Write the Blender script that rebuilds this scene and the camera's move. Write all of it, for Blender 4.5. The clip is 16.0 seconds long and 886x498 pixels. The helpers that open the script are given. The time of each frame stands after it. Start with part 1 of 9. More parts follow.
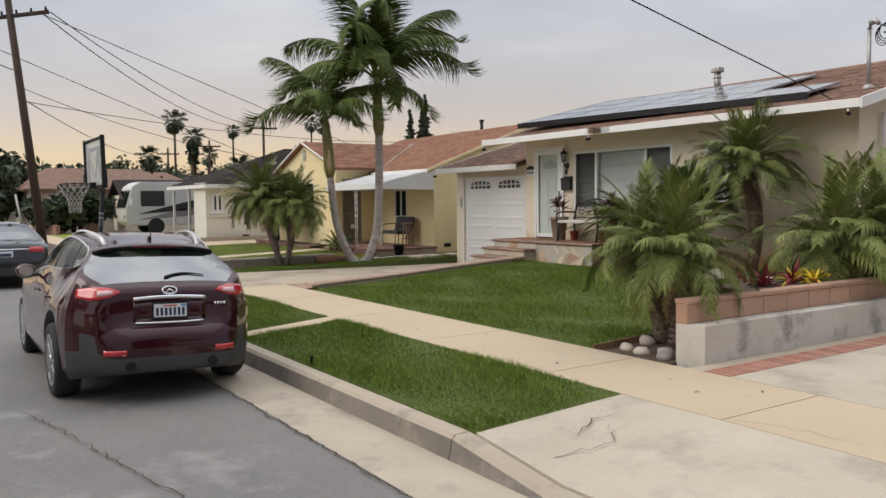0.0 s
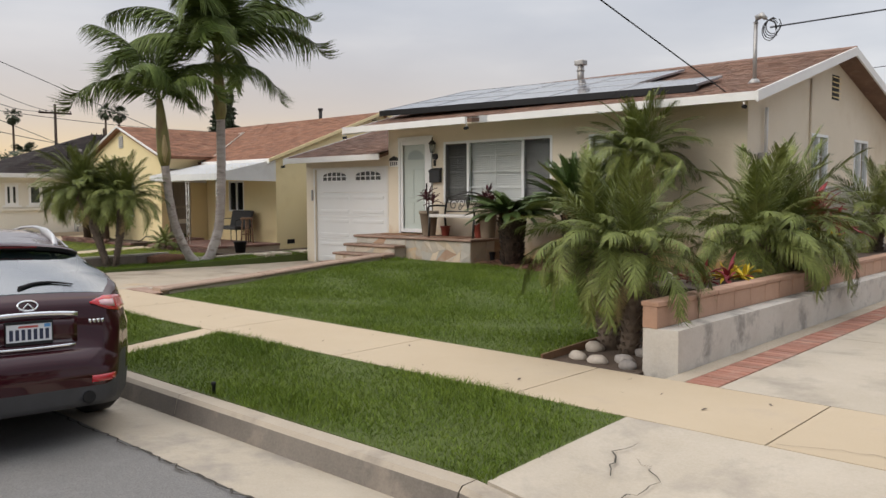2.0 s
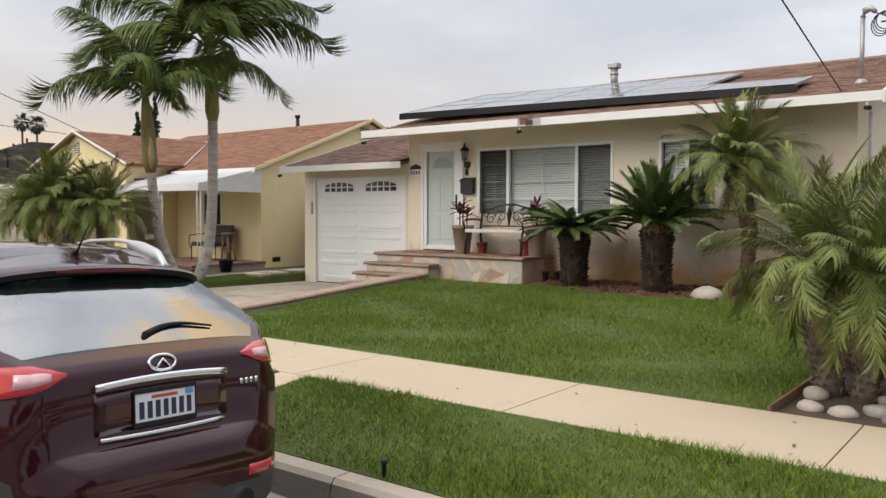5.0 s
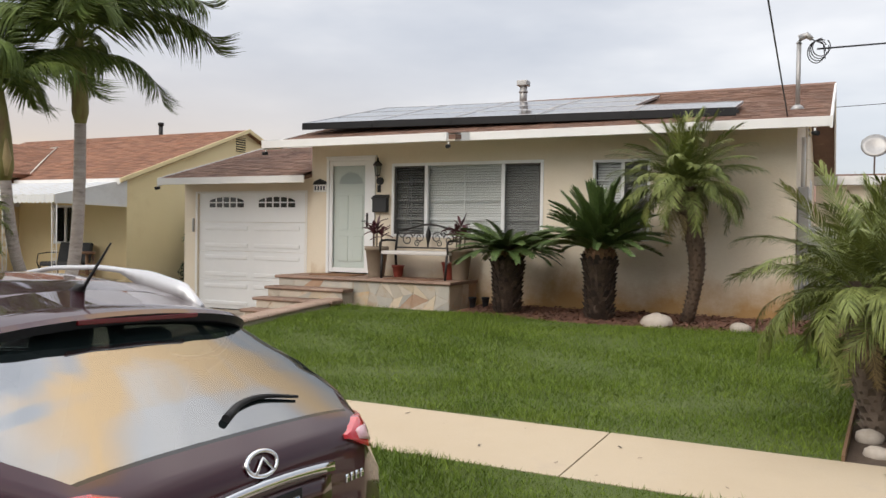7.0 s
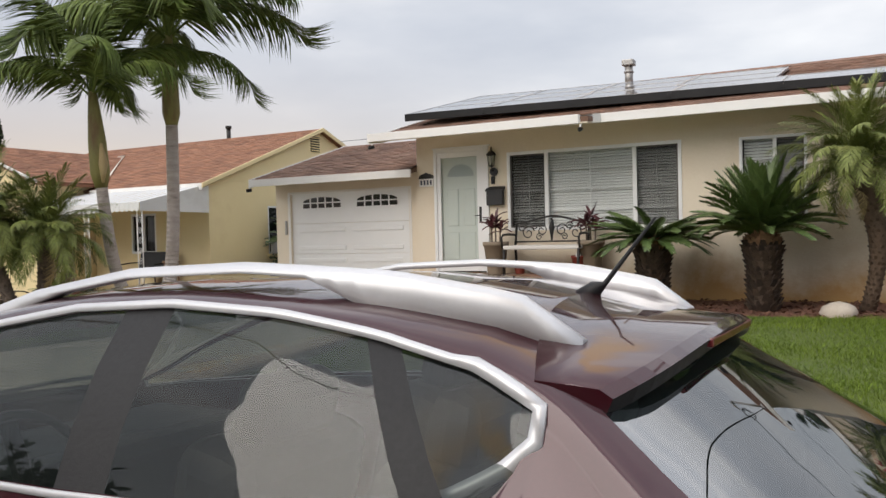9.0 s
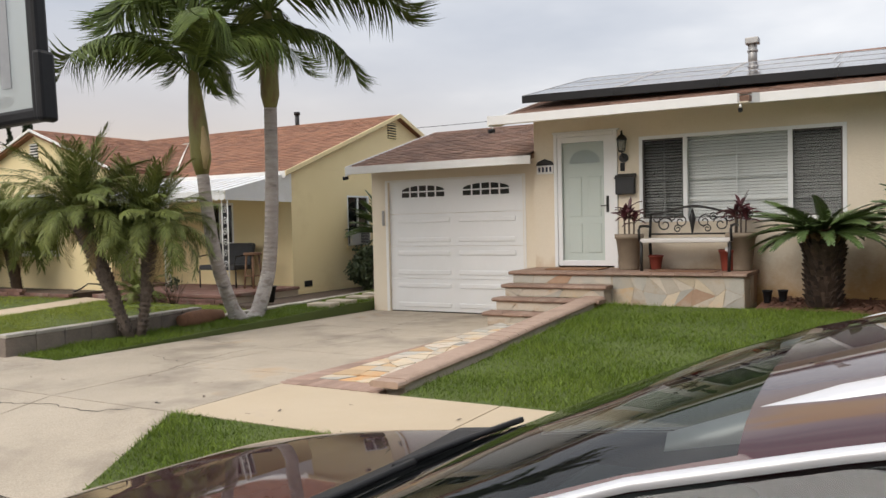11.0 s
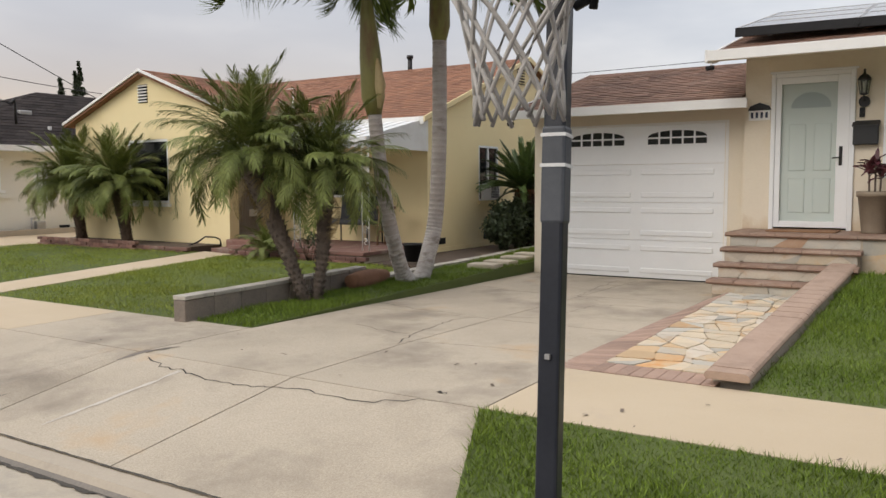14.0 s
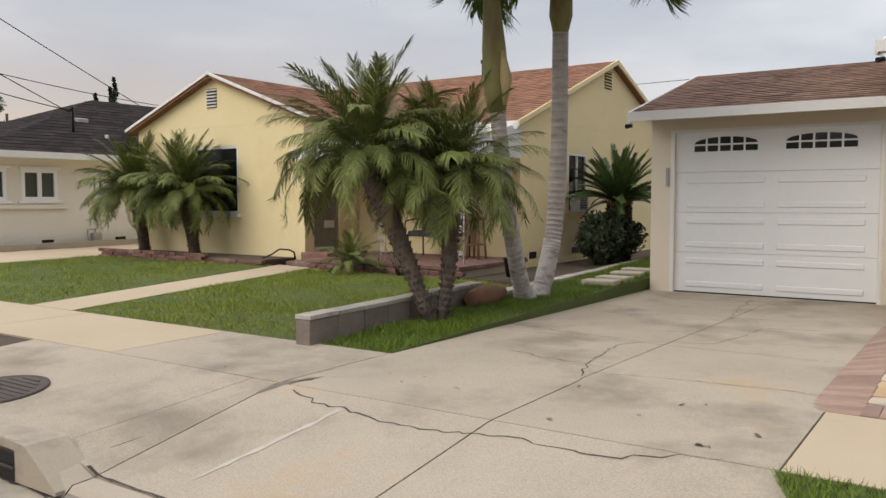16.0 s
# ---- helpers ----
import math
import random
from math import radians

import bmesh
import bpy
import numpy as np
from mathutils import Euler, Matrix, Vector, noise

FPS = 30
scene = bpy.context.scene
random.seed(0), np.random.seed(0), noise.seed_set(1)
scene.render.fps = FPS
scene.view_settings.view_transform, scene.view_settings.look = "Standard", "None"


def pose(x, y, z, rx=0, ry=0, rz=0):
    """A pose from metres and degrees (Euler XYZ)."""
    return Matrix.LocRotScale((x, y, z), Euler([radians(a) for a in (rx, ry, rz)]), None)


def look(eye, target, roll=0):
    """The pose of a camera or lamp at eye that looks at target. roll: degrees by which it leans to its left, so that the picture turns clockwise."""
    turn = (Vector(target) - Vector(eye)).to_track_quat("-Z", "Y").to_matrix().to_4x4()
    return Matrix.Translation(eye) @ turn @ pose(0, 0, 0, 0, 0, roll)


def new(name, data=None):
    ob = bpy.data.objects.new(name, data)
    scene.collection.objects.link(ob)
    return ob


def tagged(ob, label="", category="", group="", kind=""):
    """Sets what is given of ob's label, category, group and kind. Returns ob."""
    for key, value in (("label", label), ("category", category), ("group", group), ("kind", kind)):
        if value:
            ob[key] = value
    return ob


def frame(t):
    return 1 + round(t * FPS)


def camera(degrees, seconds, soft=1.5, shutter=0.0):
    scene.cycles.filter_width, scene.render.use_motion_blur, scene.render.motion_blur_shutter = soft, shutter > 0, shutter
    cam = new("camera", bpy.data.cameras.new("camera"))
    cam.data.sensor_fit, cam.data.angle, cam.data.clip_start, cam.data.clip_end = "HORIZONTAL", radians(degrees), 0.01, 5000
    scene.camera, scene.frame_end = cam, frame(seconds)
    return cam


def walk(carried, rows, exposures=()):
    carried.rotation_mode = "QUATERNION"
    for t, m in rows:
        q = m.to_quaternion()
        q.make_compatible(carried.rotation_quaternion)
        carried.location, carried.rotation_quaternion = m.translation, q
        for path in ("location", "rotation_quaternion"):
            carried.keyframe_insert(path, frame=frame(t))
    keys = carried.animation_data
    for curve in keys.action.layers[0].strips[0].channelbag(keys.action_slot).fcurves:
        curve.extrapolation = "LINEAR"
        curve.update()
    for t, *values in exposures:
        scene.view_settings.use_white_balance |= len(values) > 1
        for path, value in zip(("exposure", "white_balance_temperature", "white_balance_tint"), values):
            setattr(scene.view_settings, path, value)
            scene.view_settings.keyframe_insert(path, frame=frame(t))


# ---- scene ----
cam = camera(57.6, 16.0)
PATH = [
    (0, (17.463, -12.161, 1.664), (15.795, -11.064, 1.545), -0.6),
    (0.5, (17.022, -12.181, 1.647), (15.437, -10.968, 1.523), -0.4),
    (1, (16.586, -12.183, 1.621), (15.08, -10.872, 1.495), -0.4),
    (1.5, (16.131, -12.187, 1.621), (14.707, -10.789, 1.493), -0.3),
    (2, (15.689, -12.275, 1.619), (14.329, -10.816, 1.485), -0.2),
    (2.5, (15.228, -12.29, 1.584), (13.892, -10.807, 1.449), -0.3),
    (3, (14.761, -12.285, 1.596), (13.43, -10.797, 1.464), -0.2),
    (3.2, (14.557, -12.327, 1.569), (13.23, -10.836, 1.44), -0.0),
    (5.3, (12.713, -12.191, 1.529), (11.543, -10.57, 1.449), 0.2),
    (5.5, (12.543, -12.141, 1.533), (11.416, -10.49, 1.46), 0.3),
    (6, (12.118, -12.094, 1.516), (11.103, -10.371, 1.458), 0.5),
    (6.5, (11.702, -12.072, 1.529), (10.772, -10.302, 1.483), 0.9),
    (7, (11.261, -12.013, 1.525), (10.378, -10.219, 1.487), 0.9),
    (7.5, (10.843, -11.996, 1.474), (9.968, -10.197, 1.445), 0.7),
    (8, (10.412, -12.015, 1.502), (9.52, -10.225, 1.466), -0.1),
    (8.5, (9.961, -11.932, 1.486), (9.024, -10.165, 1.451), -1.0),
    (9, (9.561, -11.857, 1.456), (8.614, -10.095, 1.416), -1.4),
    (11.5, (7.347, -11.724, 1.493), (6.344, -9.995, 1.421), -1.0),
    (12, (6.951, -11.781, 1.496), (5.945, -10.055, 1.4), -0.6),
    (12.5, (6.505, -11.735, 1.464), (5.487, -10.018, 1.344), -0.4),
    (13, (6.076, -11.674, 1.441), (5.038, -9.971, 1.295), -0.2),
    (13.5, (5.675, -11.646, 1.448), (4.63, -9.948, 1.285), -0.2),
    (14, (5.252, -11.505, 1.425), (4.183, -9.822, 1.262), -0.3),
    (14.5, (4.862, -11.446, 1.403), (3.775, -9.775, 1.243), -0.4),
    (15, (4.474, -11.392, 1.393), (3.377, -9.726, 1.246), -0.3),
    (15.5, (4.077, -11.28, 1.364), (2.963, -9.624, 1.234), -0.2),
    (16, (3.699, -11.228, 1.32), (2.576, -9.578, 1.196), -0.1),
]
walk(cam, [(t, look(eye, target, roll)) for t, eye, target, roll in PATH], [(0, -0.10, 6600, 11), (3, 0.02, 6600, 11), (5.5, 0.14, 6600, 11), (11.5, 0.09, 6600, 11), (13.5, 0.0, 6600, 11), (16, -0.08, 6600, 11)])

# ---- world and light: overcast dusk, sun low behind cloud towards the street's far end ----
SUN_EL, SUN_AZ = radians(36), radians(157)
world = bpy.data.worlds.new("sky")
scene.world = world
world.use_nodes = True
wn, wl = world.node_tree.nodes, world.node_tree.links
wn.clear()


def sky_ramp(x, stops):
    r = wn.new("ShaderNodeValToRGB")
    while len(r.color_ramp.elements) < len(stops):
        r.color_ramp.elements.new(0.5)
    for e, (p, c) in zip(r.color_ramp.elements, stops):
        e.position, e.color = p, (*c, 1)
    wl.new(x, r.inputs[0])
    return r.outputs[0]


def sky_math(op, a, b):
    m = wn.new("ShaderNodeMath")
    m.operation = op
    for i, v in enumerate((a, b)):
        if isinstance(v, (int, float)):
            m.inputs[i].default_value = v
        else:
            wl.new(v, m.inputs[i])
    return m.outputs[0]


def sky_mix(f, a, b):
    m = wn.new("ShaderNodeMix")
    m.data_type = "RGBA"
    for i, v in ((0, f), (6, a), (7, b)):
        if isinstance(v, (int, float)):
            m.inputs[i].default_value = v
        elif isinstance(v, tuple):
            m.inputs[i].default_value = (*v, 1)
        else:
            wl.new(v, m.inputs[i])
    return m.outputs[2]


coord = wn.new("ShaderNodeTexCoord")
sep = wn.new("ShaderNodeSeparateXYZ")
wl.new(coord.outputs["Generated"], sep.inputs[0])
flat = wn.new("ShaderNodeMapping")
flat.inputs["Scale"].default_value = (1.0, 1.0, 3.2)
wl.new(coord.outputs["Generated"], flat.inputs[0])
clouds = wn.new("ShaderNodeTexNoise")
clouds.inputs["Scale"].default_value = 2.3
clouds.inputs["Detail"].default_value = 5.0
clouds.inputs["Roughness"].default_value = 0.5
wl.new(flat.outputs[0], clouds.inputs["Vector"])
grey = sky_ramp(clouds.outputs[0], [(0.30, (0.50, 0.535, 0.60)), (0.50, (0.655, 0.68, 0.725)), (0.68, (0.88, 0.885, 0.895))])
low = sky_ramp(sep.outputs[2], [(0.0, (1, 1, 1)), (0.10, (0.75, 0.75, 0.75)), (0.30, (0, 0, 0))])
west = sky_ramp(sky_math("ADD", sky_math("MULTIPLY", sep.outputs[0], -0.94), sky_math("MULTIPLY", sep.outputs[1], 0.34)),
                [(0.45, (0, 0, 0)), (0.95, (1, 1, 1))])
glow = sky_ramp(sep.outputs[2], [(0.0, (0.72, 0.48, 0.27)), (0.05, (0.88, 0.64, 0.36)), (0.10, (0.70, 0.57, 0.47)), (0.25, (0.52, 0.53, 0.58))])
amount = sky_math("MULTIPLY", west, low)
painted = sky_mix(amount, grey, glow)
high = sky_ramp(sep.outputs[2], [(0.30, (0, 0, 0)), (0.48, (1, 1, 1)), (0.80, (1, 1, 1)), (0.95, (0, 0, 0))])
line = sky_math("ADD", sky_math("MULTIPLY", sep.outputs[0], 0.97), sky_math("MULTIPLY", sep.outputs[1], 0.24))
streak = sky_ramp(sky_math("ADD", sky_math("ADD", line, 0.5), sky_math("MULTIPLY", sky_math("SUBTRACT", clouds.outputs[0], 0.5), 0.5)), [(0.36, (0, 0, 0)), (0.45, (1, 1, 1)), (0.53, (1, 1, 1)), (0.64, (0, 0, 0))])
painted = sky_mix(sky_math("MULTIPLY", sky_math("MULTIPLY", high, streak), 0.9), painted, (1.0, 0.72, 0.40))
east = sky_ramp(sep.outputs[0], [(0.05, (1, 1, 1)), (0.85, (0.62, 0.62, 0.64))])
painted_east = wn.new("ShaderNodeMix")
painted_east.data_type, painted_east.blend_type = "RGBA", "MULTIPLY"
painted_east.inputs[0].default_value = 1.0
wl.new(painted, painted_east.inputs[6])
wl.new(east, painted_east.inputs[7])
painted = painted_east.outputs[2]
# a clear-sky share underneath keeps the light's own gradient
nishita = wn.new("ShaderNodeTexSky")
nishita.sky_type, nishita.sun_disc = "NISHITA", False
nishita.sun_elevation, nishita.sun_rotation = SUN_EL, -SUN_AZ
bg_sky, bg_cloud, both = wn.new("ShaderNodeBackground"), wn.new("ShaderNodeBackground"), wn.new("ShaderNodeAddShader")
bg_sky.inputs[1].default_value = 0.02
# an overcast sky is brightest overhead
zenith = wn.new("ShaderNodeMapRange")
zenith.interpolation_type = "SMOOTHSTEP"
for i, v in ((1, 0.30), (2, 0.95), (3, 0.90), (4, 2.5)):
    zenith.inputs[i].default_value = v
wl.new(sep.outputs[2], zenith.inputs[0])
wl.new(zenith.outputs[0], bg_cloud.inputs[1])
wl.new(nishita.outputs[0], bg_sky.inputs[0])
wl.new(painted, bg_cloud.inputs[0])
wl.new(bg_sky.outputs[0], both.inputs[0])
wl.new(bg_cloud.outputs[0], both.inputs[1])
out = wn.new("ShaderNodeOutputWorld")
wl.new(both.outputs[0], out.inputs[0])

sun = new("sun", bpy.data.lights.new("sun", "SUN"))
sun.data.energy, sun.data.angle, sun.data.color = 1.45, radians(40), (1.0, 0.94, 0.86)
sun.matrix_world = look((0, 0, 30), (0.39 * 8.1, 0.92 * 8.1, 30 - 5.9))

# ---- materials ----
def material(name, a, b, scale=8.0, rough=0.7, bump=0.2, fine=60.0, metal=0.0, stain=None, stain_at=(0.55, 0.7), stain_scale=0.7,
             stretch=(1, 1, 1), spec=0.5, coat=0.0, own=0.0, island=0.0, gen=False, speck=0.35, rust=None, splash=None):
    """Two colours mixed at two scales, a third as stains; fine relief; own: how much each piece differs from the next."""
    m = bpy.data.materials.new(name)
    m.use_nodes = True
    n, l = m.node_tree.nodes, m.node_tree.links
    p = n["Principled BSDF"]
    tc = n.new("ShaderNodeTexCoord")
    mp = n.new("ShaderNodeMapping")
    mp.inputs["Scale"].default_value = stretch
    geo = n.new("ShaderNodeNewGeometry")
    l.new(tc.outputs["Object"] if gen else geo.outputs["Position"], mp.inputs[0])

    def noise_node(s, detail, r=0.6):
        t = n.new("ShaderNodeTexNoise")
        t.inputs["Scale"].default_value, t.inputs["Detail"].default_value, t.inputs["Roughness"].default_value = s, detail, r
        l.new(mp.outputs[0], t.inputs["Vector"])
        return t.outputs[0]

    def mixed(f, x, y, mode="MIX"):
        t = n.new("ShaderNodeMix")
        t.data_type, t.blend_type = "RGBA", mode
        for i, v in ((0, f), (6, x), (7, y)):
            if isinstance(v, (int, float)):
                t.inputs[i].default_value = v
            elif isinstance(v, tuple):
                t.inputs[i].default_value = (*v, 1)
            else:
                l.new(v, t.inputs[i])
        return t.outputs[2]

    def ramp(x, lo, hi):
        t = n.new("ShaderNodeMapRange")
        t.inputs[1].default_value, t.inputs[2].default_value = lo, hi
        l.new(x, t.inputs[0])
        return t.outputs[0]

    big, small = noise_node(scale, 6, 0.65), noise_node(fine, 5, 0.7)
    col = mixed(ramp(big, 0.32, 0.68), a, b)
    col = mixed(speck, col, mixed(ramp(small, 0.36, 0.64), a, b))
    if stain:
        col = mixed(ramp(noise_node(stain_scale, 6, 0.65), *stain_at), col, stain)
    if rust:
        col = mixed(ramp(noise_node(0.45, 5, 0.7), 0.60, 0.78), col, rust)
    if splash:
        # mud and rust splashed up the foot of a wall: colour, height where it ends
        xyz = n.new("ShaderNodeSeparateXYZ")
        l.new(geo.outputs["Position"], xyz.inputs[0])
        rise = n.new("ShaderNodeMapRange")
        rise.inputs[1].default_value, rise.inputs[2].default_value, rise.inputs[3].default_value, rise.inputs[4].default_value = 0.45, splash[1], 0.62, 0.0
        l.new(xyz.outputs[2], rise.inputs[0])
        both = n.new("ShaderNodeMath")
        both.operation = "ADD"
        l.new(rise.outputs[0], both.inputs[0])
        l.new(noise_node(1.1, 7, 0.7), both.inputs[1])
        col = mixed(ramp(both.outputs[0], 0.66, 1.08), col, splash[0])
    if own or island:
        tweak = n.new("ShaderNodeHueSaturation")
        if own:
            r = n.new("ShaderNodeObjectInfo").outputs["Random"]
        else:
            r = geo.outputs["Random Per Island"]
        v = n.new("ShaderNodeMapRange")
        v.inputs[3].default_value, v.inputs[4].default_value = 1 - (own or island), 1 + (own or island)
        l.new(r, v.inputs[0])
        l.new(v.outputs[0], tweak.inputs["Value"])
        l.new(col, tweak.inputs["Color"])
        col = tweak.outputs[0]
    l.new(col, p.inputs["Base Color"])
    p.inputs["Metallic"].default_value = metal
    p.inputs["Specular IOR Level"].default_value = spec
    p.inputs["Coat Weight"].default_value = coat
    p.inputs["Coat Roughness"].default_value = 0.03
    rr = n.new("ShaderNodeMapRange")
    rr.inputs[3].default_value, rr.inputs[4].default_value = max(rough - 0.1, 0.02), min(rough + 0.1, 1)
    l.new(big, rr.inputs[0])
    l.new(rr.outputs[0], p.inputs["Roughness"])
    if bump:
        bp = n.new("ShaderNodeBump")
        bp.inputs["Strength"].default_value, bp.inputs["Distance"].default_value = bump, 0.01
        l.new(small, bp.inputs["Height"])
        l.new(bp.outputs[0], p.inputs["Normal"])
    return m


def glass_material(name, tint, rough=0.02, alpha=0.35, ior=1.5, clear_tint=(0.85, 0.9, 0.88)):
    """A pane: partly clear, the rest mirror-like and dark."""
    m = bpy.data.materials.new(name)
    m.use_nodes = True
    n, l = m.node_tree.nodes, m.node_tree.links
    p = n["Principled BSDF"]
    p.inputs["Base Color"].default_value = (*tint, 1)
    p.inputs["Roughness"].default_value, p.inputs["IOR"].default_value = rough, ior
    clear, mix = n.new("ShaderNodeBsdfTransparent"), n.new("ShaderNodeMixShader")
    clear.inputs[0].default_value = (*clear_tint, 1)
    mix.inputs[0].default_value = 1 - alpha
    l.new(clear.outputs[0], mix.inputs[1])
    l.new(p.outputs[0], mix.inputs[2])
    l.new(mix.outputs[0], n["Material Output"].inputs[0])
    return m


ASPHALT = material("asphalt", (0.125, 0.121, 0.115), (0.265, 0.256, 0.244), 0.9, 0.85, 0.8, 110, stain=(0.29, 0.283, 0.27), stain_at=(0.56, 0.72), stain_scale=1.3, speck=0.75)
CONCRETE = material("concrete", (0.33, 0.275, 0.205), (0.545, 0.47, 0.365), 0.9, 0.85, 0.6, 90, stain=(0.235, 0.195, 0.15), stain_at=(0.50, 0.72), stain_scale=0.8, speck=0.6, rust=(0.46, 0.30, 0.15))
SIDEWALK = material("pale_concrete", (0.46, 0.365, 0.245), (0.52, 0.425, 0.30), 0.9, 0.85, 0.2, 80, stain=(0.42, 0.34, 0.26), stain_at=(0.6, 0.85), stain_scale=2)
NEWCONC = material("white_concrete", (0.40, 0.345, 0.265), (0.51, 0.45, 0.365), 1.6, 0.8, 0.2, 60, stain=(0.29, 0.255, 0.21), stain_at=(0.50, 0.75), stain_scale=1.8)
CURB = material("curb_concrete", (0.36, 0.305, 0.235), (0.45, 0.385, 0.30), 1.5, 0.85, 0.4, 60, stain=(0.20, 0.175, 0.145), stain_at=(0.54, 0.76), stain_scale=1.6)
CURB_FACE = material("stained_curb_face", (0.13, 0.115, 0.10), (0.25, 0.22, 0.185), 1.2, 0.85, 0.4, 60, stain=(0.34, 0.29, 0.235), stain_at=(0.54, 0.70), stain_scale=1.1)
GUTTER = material("gutter_concrete", (0.37, 0.315, 0.24), (0.48, 0.42, 0.33), 1.5, 0.85, 0.4, 60, stain=(0.2, 0.185, 0.17), stain_at=(0.52, 0.75), stain_scale=1.2)
CRACK = material("crack_dirt", (0.035, 0.03, 0.025), (0.08, 0.07, 0.055), 6, 0.95, 0.3, 80)
SOIL = material("soil", (0.06, 0.042, 0.03), (0.12, 0.085, 0.06), 3, 0.95, 0.8, 45)
MULCH = material("mulch", (0.10, 0.045, 0.03), (0.20, 0.10, 0.065), 14, 0.95, 0.9, 70, island=0.4)
TURF = material("turf_ground", (0.06, 0.085, 0.018), (0.10, 0.13, 0.03), 2, 0.95, 0.8, 60)
GRASS = material("grass_blade", (0.082, 0.135, 0.013), (0.165, 0.225, 0.03), 1.6, 0.6, 0, 14, stain=(0.19, 0.215, 0.055), stain_at=(0.60, 0.85), stain_scale=2.2, spec=0.2, island=0.5)
GRASS_Y = material("dry_grass_blade", (0.175, 0.225, 0.022), (0.30, 0.335, 0.055), 1.1, 0.6, 0, 30, stain=(0.25, 0.23, 0.09), stain_at=(0.58, 0.8), stain_scale=1.3, spec=0.25, island=0.45)
STUCCO = material("cream_stucco", (0.72, 0.635, 0.50), (0.78, 0.70, 0.57), 0.7, 0.9, 0.7, 35, stain=(0.66, 0.56, 0.41), stain_at=(0.55, 0.8), stain_scale=0.9)
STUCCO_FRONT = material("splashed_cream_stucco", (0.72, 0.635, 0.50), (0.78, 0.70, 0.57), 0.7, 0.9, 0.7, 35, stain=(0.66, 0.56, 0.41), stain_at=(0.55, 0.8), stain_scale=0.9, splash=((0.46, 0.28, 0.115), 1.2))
STUCCO_Y = material("yellow_stucco", (0.79, 0.655, 0.365), (0.84, 0.715, 0.43), 0.6, 0.9, 0.5, 40, stain=(0.70, 0.56, 0.29), stain_at=(0.55, 0.85), stain_scale=0.8)
STUCCO_W = material("pale_stucco", (0.68, 0.645, 0.565), (0.76, 0.73, 0.65), 0.6, 0.9, 0.5, 40)
WHITE = material("white_paint", (0.76, 0.75, 0.72), (0.82, 0.81, 0.79), 3, 0.5, 0.05, 60, stain=(0.66, 0.63, 0.58), stain_at=(0.6, 0.85))
WHITE_GLOSS = material("white_enamel", (0.78, 0.79, 0.79), (0.83, 0.84, 0.84), 2, 0.35, 0.02, 40)
SHINGLE = material("brown_shingle", (0.15, 0.085, 0.06), (0.27, 0.16, 0.115), 1.8, 0.95, 0.8, 60, stain=(0.34, 0.24, 0.18), stain_at=(0.55, 0.8), stain_scale=4, island=0.28)
SHINGLE_R = material("red_brown_shingle", (0.19, 0.085, 0.048), (0.30, 0.145, 0.085), 1.8, 0.95, 0.8, 60, stain=(0.36, 0.20, 0.125), stain_at=(0.55, 0.8), stain_scale=4, island=0.22)
SHINGLE_D = material("dark_shingle", (0.022, 0.018, 0.017), (0.052, 0.043, 0.04), 1.8, 0.95, 0.8, 60, spec=0.15, island=0.35)
BLACK = material("black_plastic", (0.010, 0.010, 0.011), (0.02, 0.02, 0.021), 6, 0.5, 0.1, 90, spec=0.25)
BLACK_METAL = material("black_iron", (0.012, 0.011, 0.011), (0.03, 0.028, 0.026), 10, 0.45, 0.1, 90, metal=0.3)
GREY_METAL = material("galvanised_metal", (0.32, 0.31, 0.30), (0.46, 0.45, 0.43), 8, 0.5, 0.1, 80, metal=0.7)
BARK = material("palm_bark", (0.10, 0.075, 0.055), (0.20, 0.155, 0.12), 6, 0.95, 0.8, 50, island=0.25)
BARK_DARK = material("dark_palm_bark", (0.05, 0.033, 0.022), (0.12, 0.08, 0.052), 6, 0.95, 0.8, 50, island=0.3)
BARK_MID = material("weathered_palm_bark", (0.065, 0.05, 0.04), (0.16, 0.125, 0.10), 6, 0.95, 0.8, 50, island=0.35)
TRUNK_GREY = material("ringed_grey_trunk", (0.29, 0.25, 0.225), (0.46, 0.42, 0.385), 3, 0.85, 0.4, 50, stain=(0.16, 0.13, 0.11), stain_at=(0.55, 0.75), stain_scale=4, stretch=(1, 1, 3))
WHITEWASH = material("worn_whitewash", (0.42, 0.385, 0.355), (0.58, 0.54, 0.51), 5, 0.9, 0.4, 50, stain=(0.30, 0.26, 0.23), stain_at=(0.48, 0.64), stain_scale=5, stretch=(1, 1, 2))
SHAFT = material("green_crownshaft", (0.16, 0.16, 0.045), (0.24, 0.21, 0.07), 3, 0.6, 0.1, 40, stain=(0.14, 0.08, 0.035), stain_at=(0.5, 0.7), stain_scale=2, stretch=(2, 2, 0.6))
LEAF = material("palm_leaflet", (0.09, 0.12, 0.027), (0.215, 0.24, 0.07), 2.5, 0.5, 0, 30, stain=(0.22, 0.20, 0.07), stain_at=(0.58, 0.85), stain_scale=2.5, spec=0.22, island=0.4)
LEAF_KING = material("king_palm_leaflet", (0.06, 0.095, 0.02), (0.135, 0.175, 0.042), 2.5, 0.6, 0, 30, spec=0.2, island=0.4)
LEAF_CYCAD = material("cycad_leaflet", (0.055, 0.094, 0.026), (0.108, 0.155, 0.048), 3, 0.4, 0, 30, spec=0.4, island=0.35)
LEAF_DRY = material("dry_frond", (0.30, 0.22, 0.10), (0.42, 0.33, 0.17), 3, 0.7, 0, 30, island=0.25)
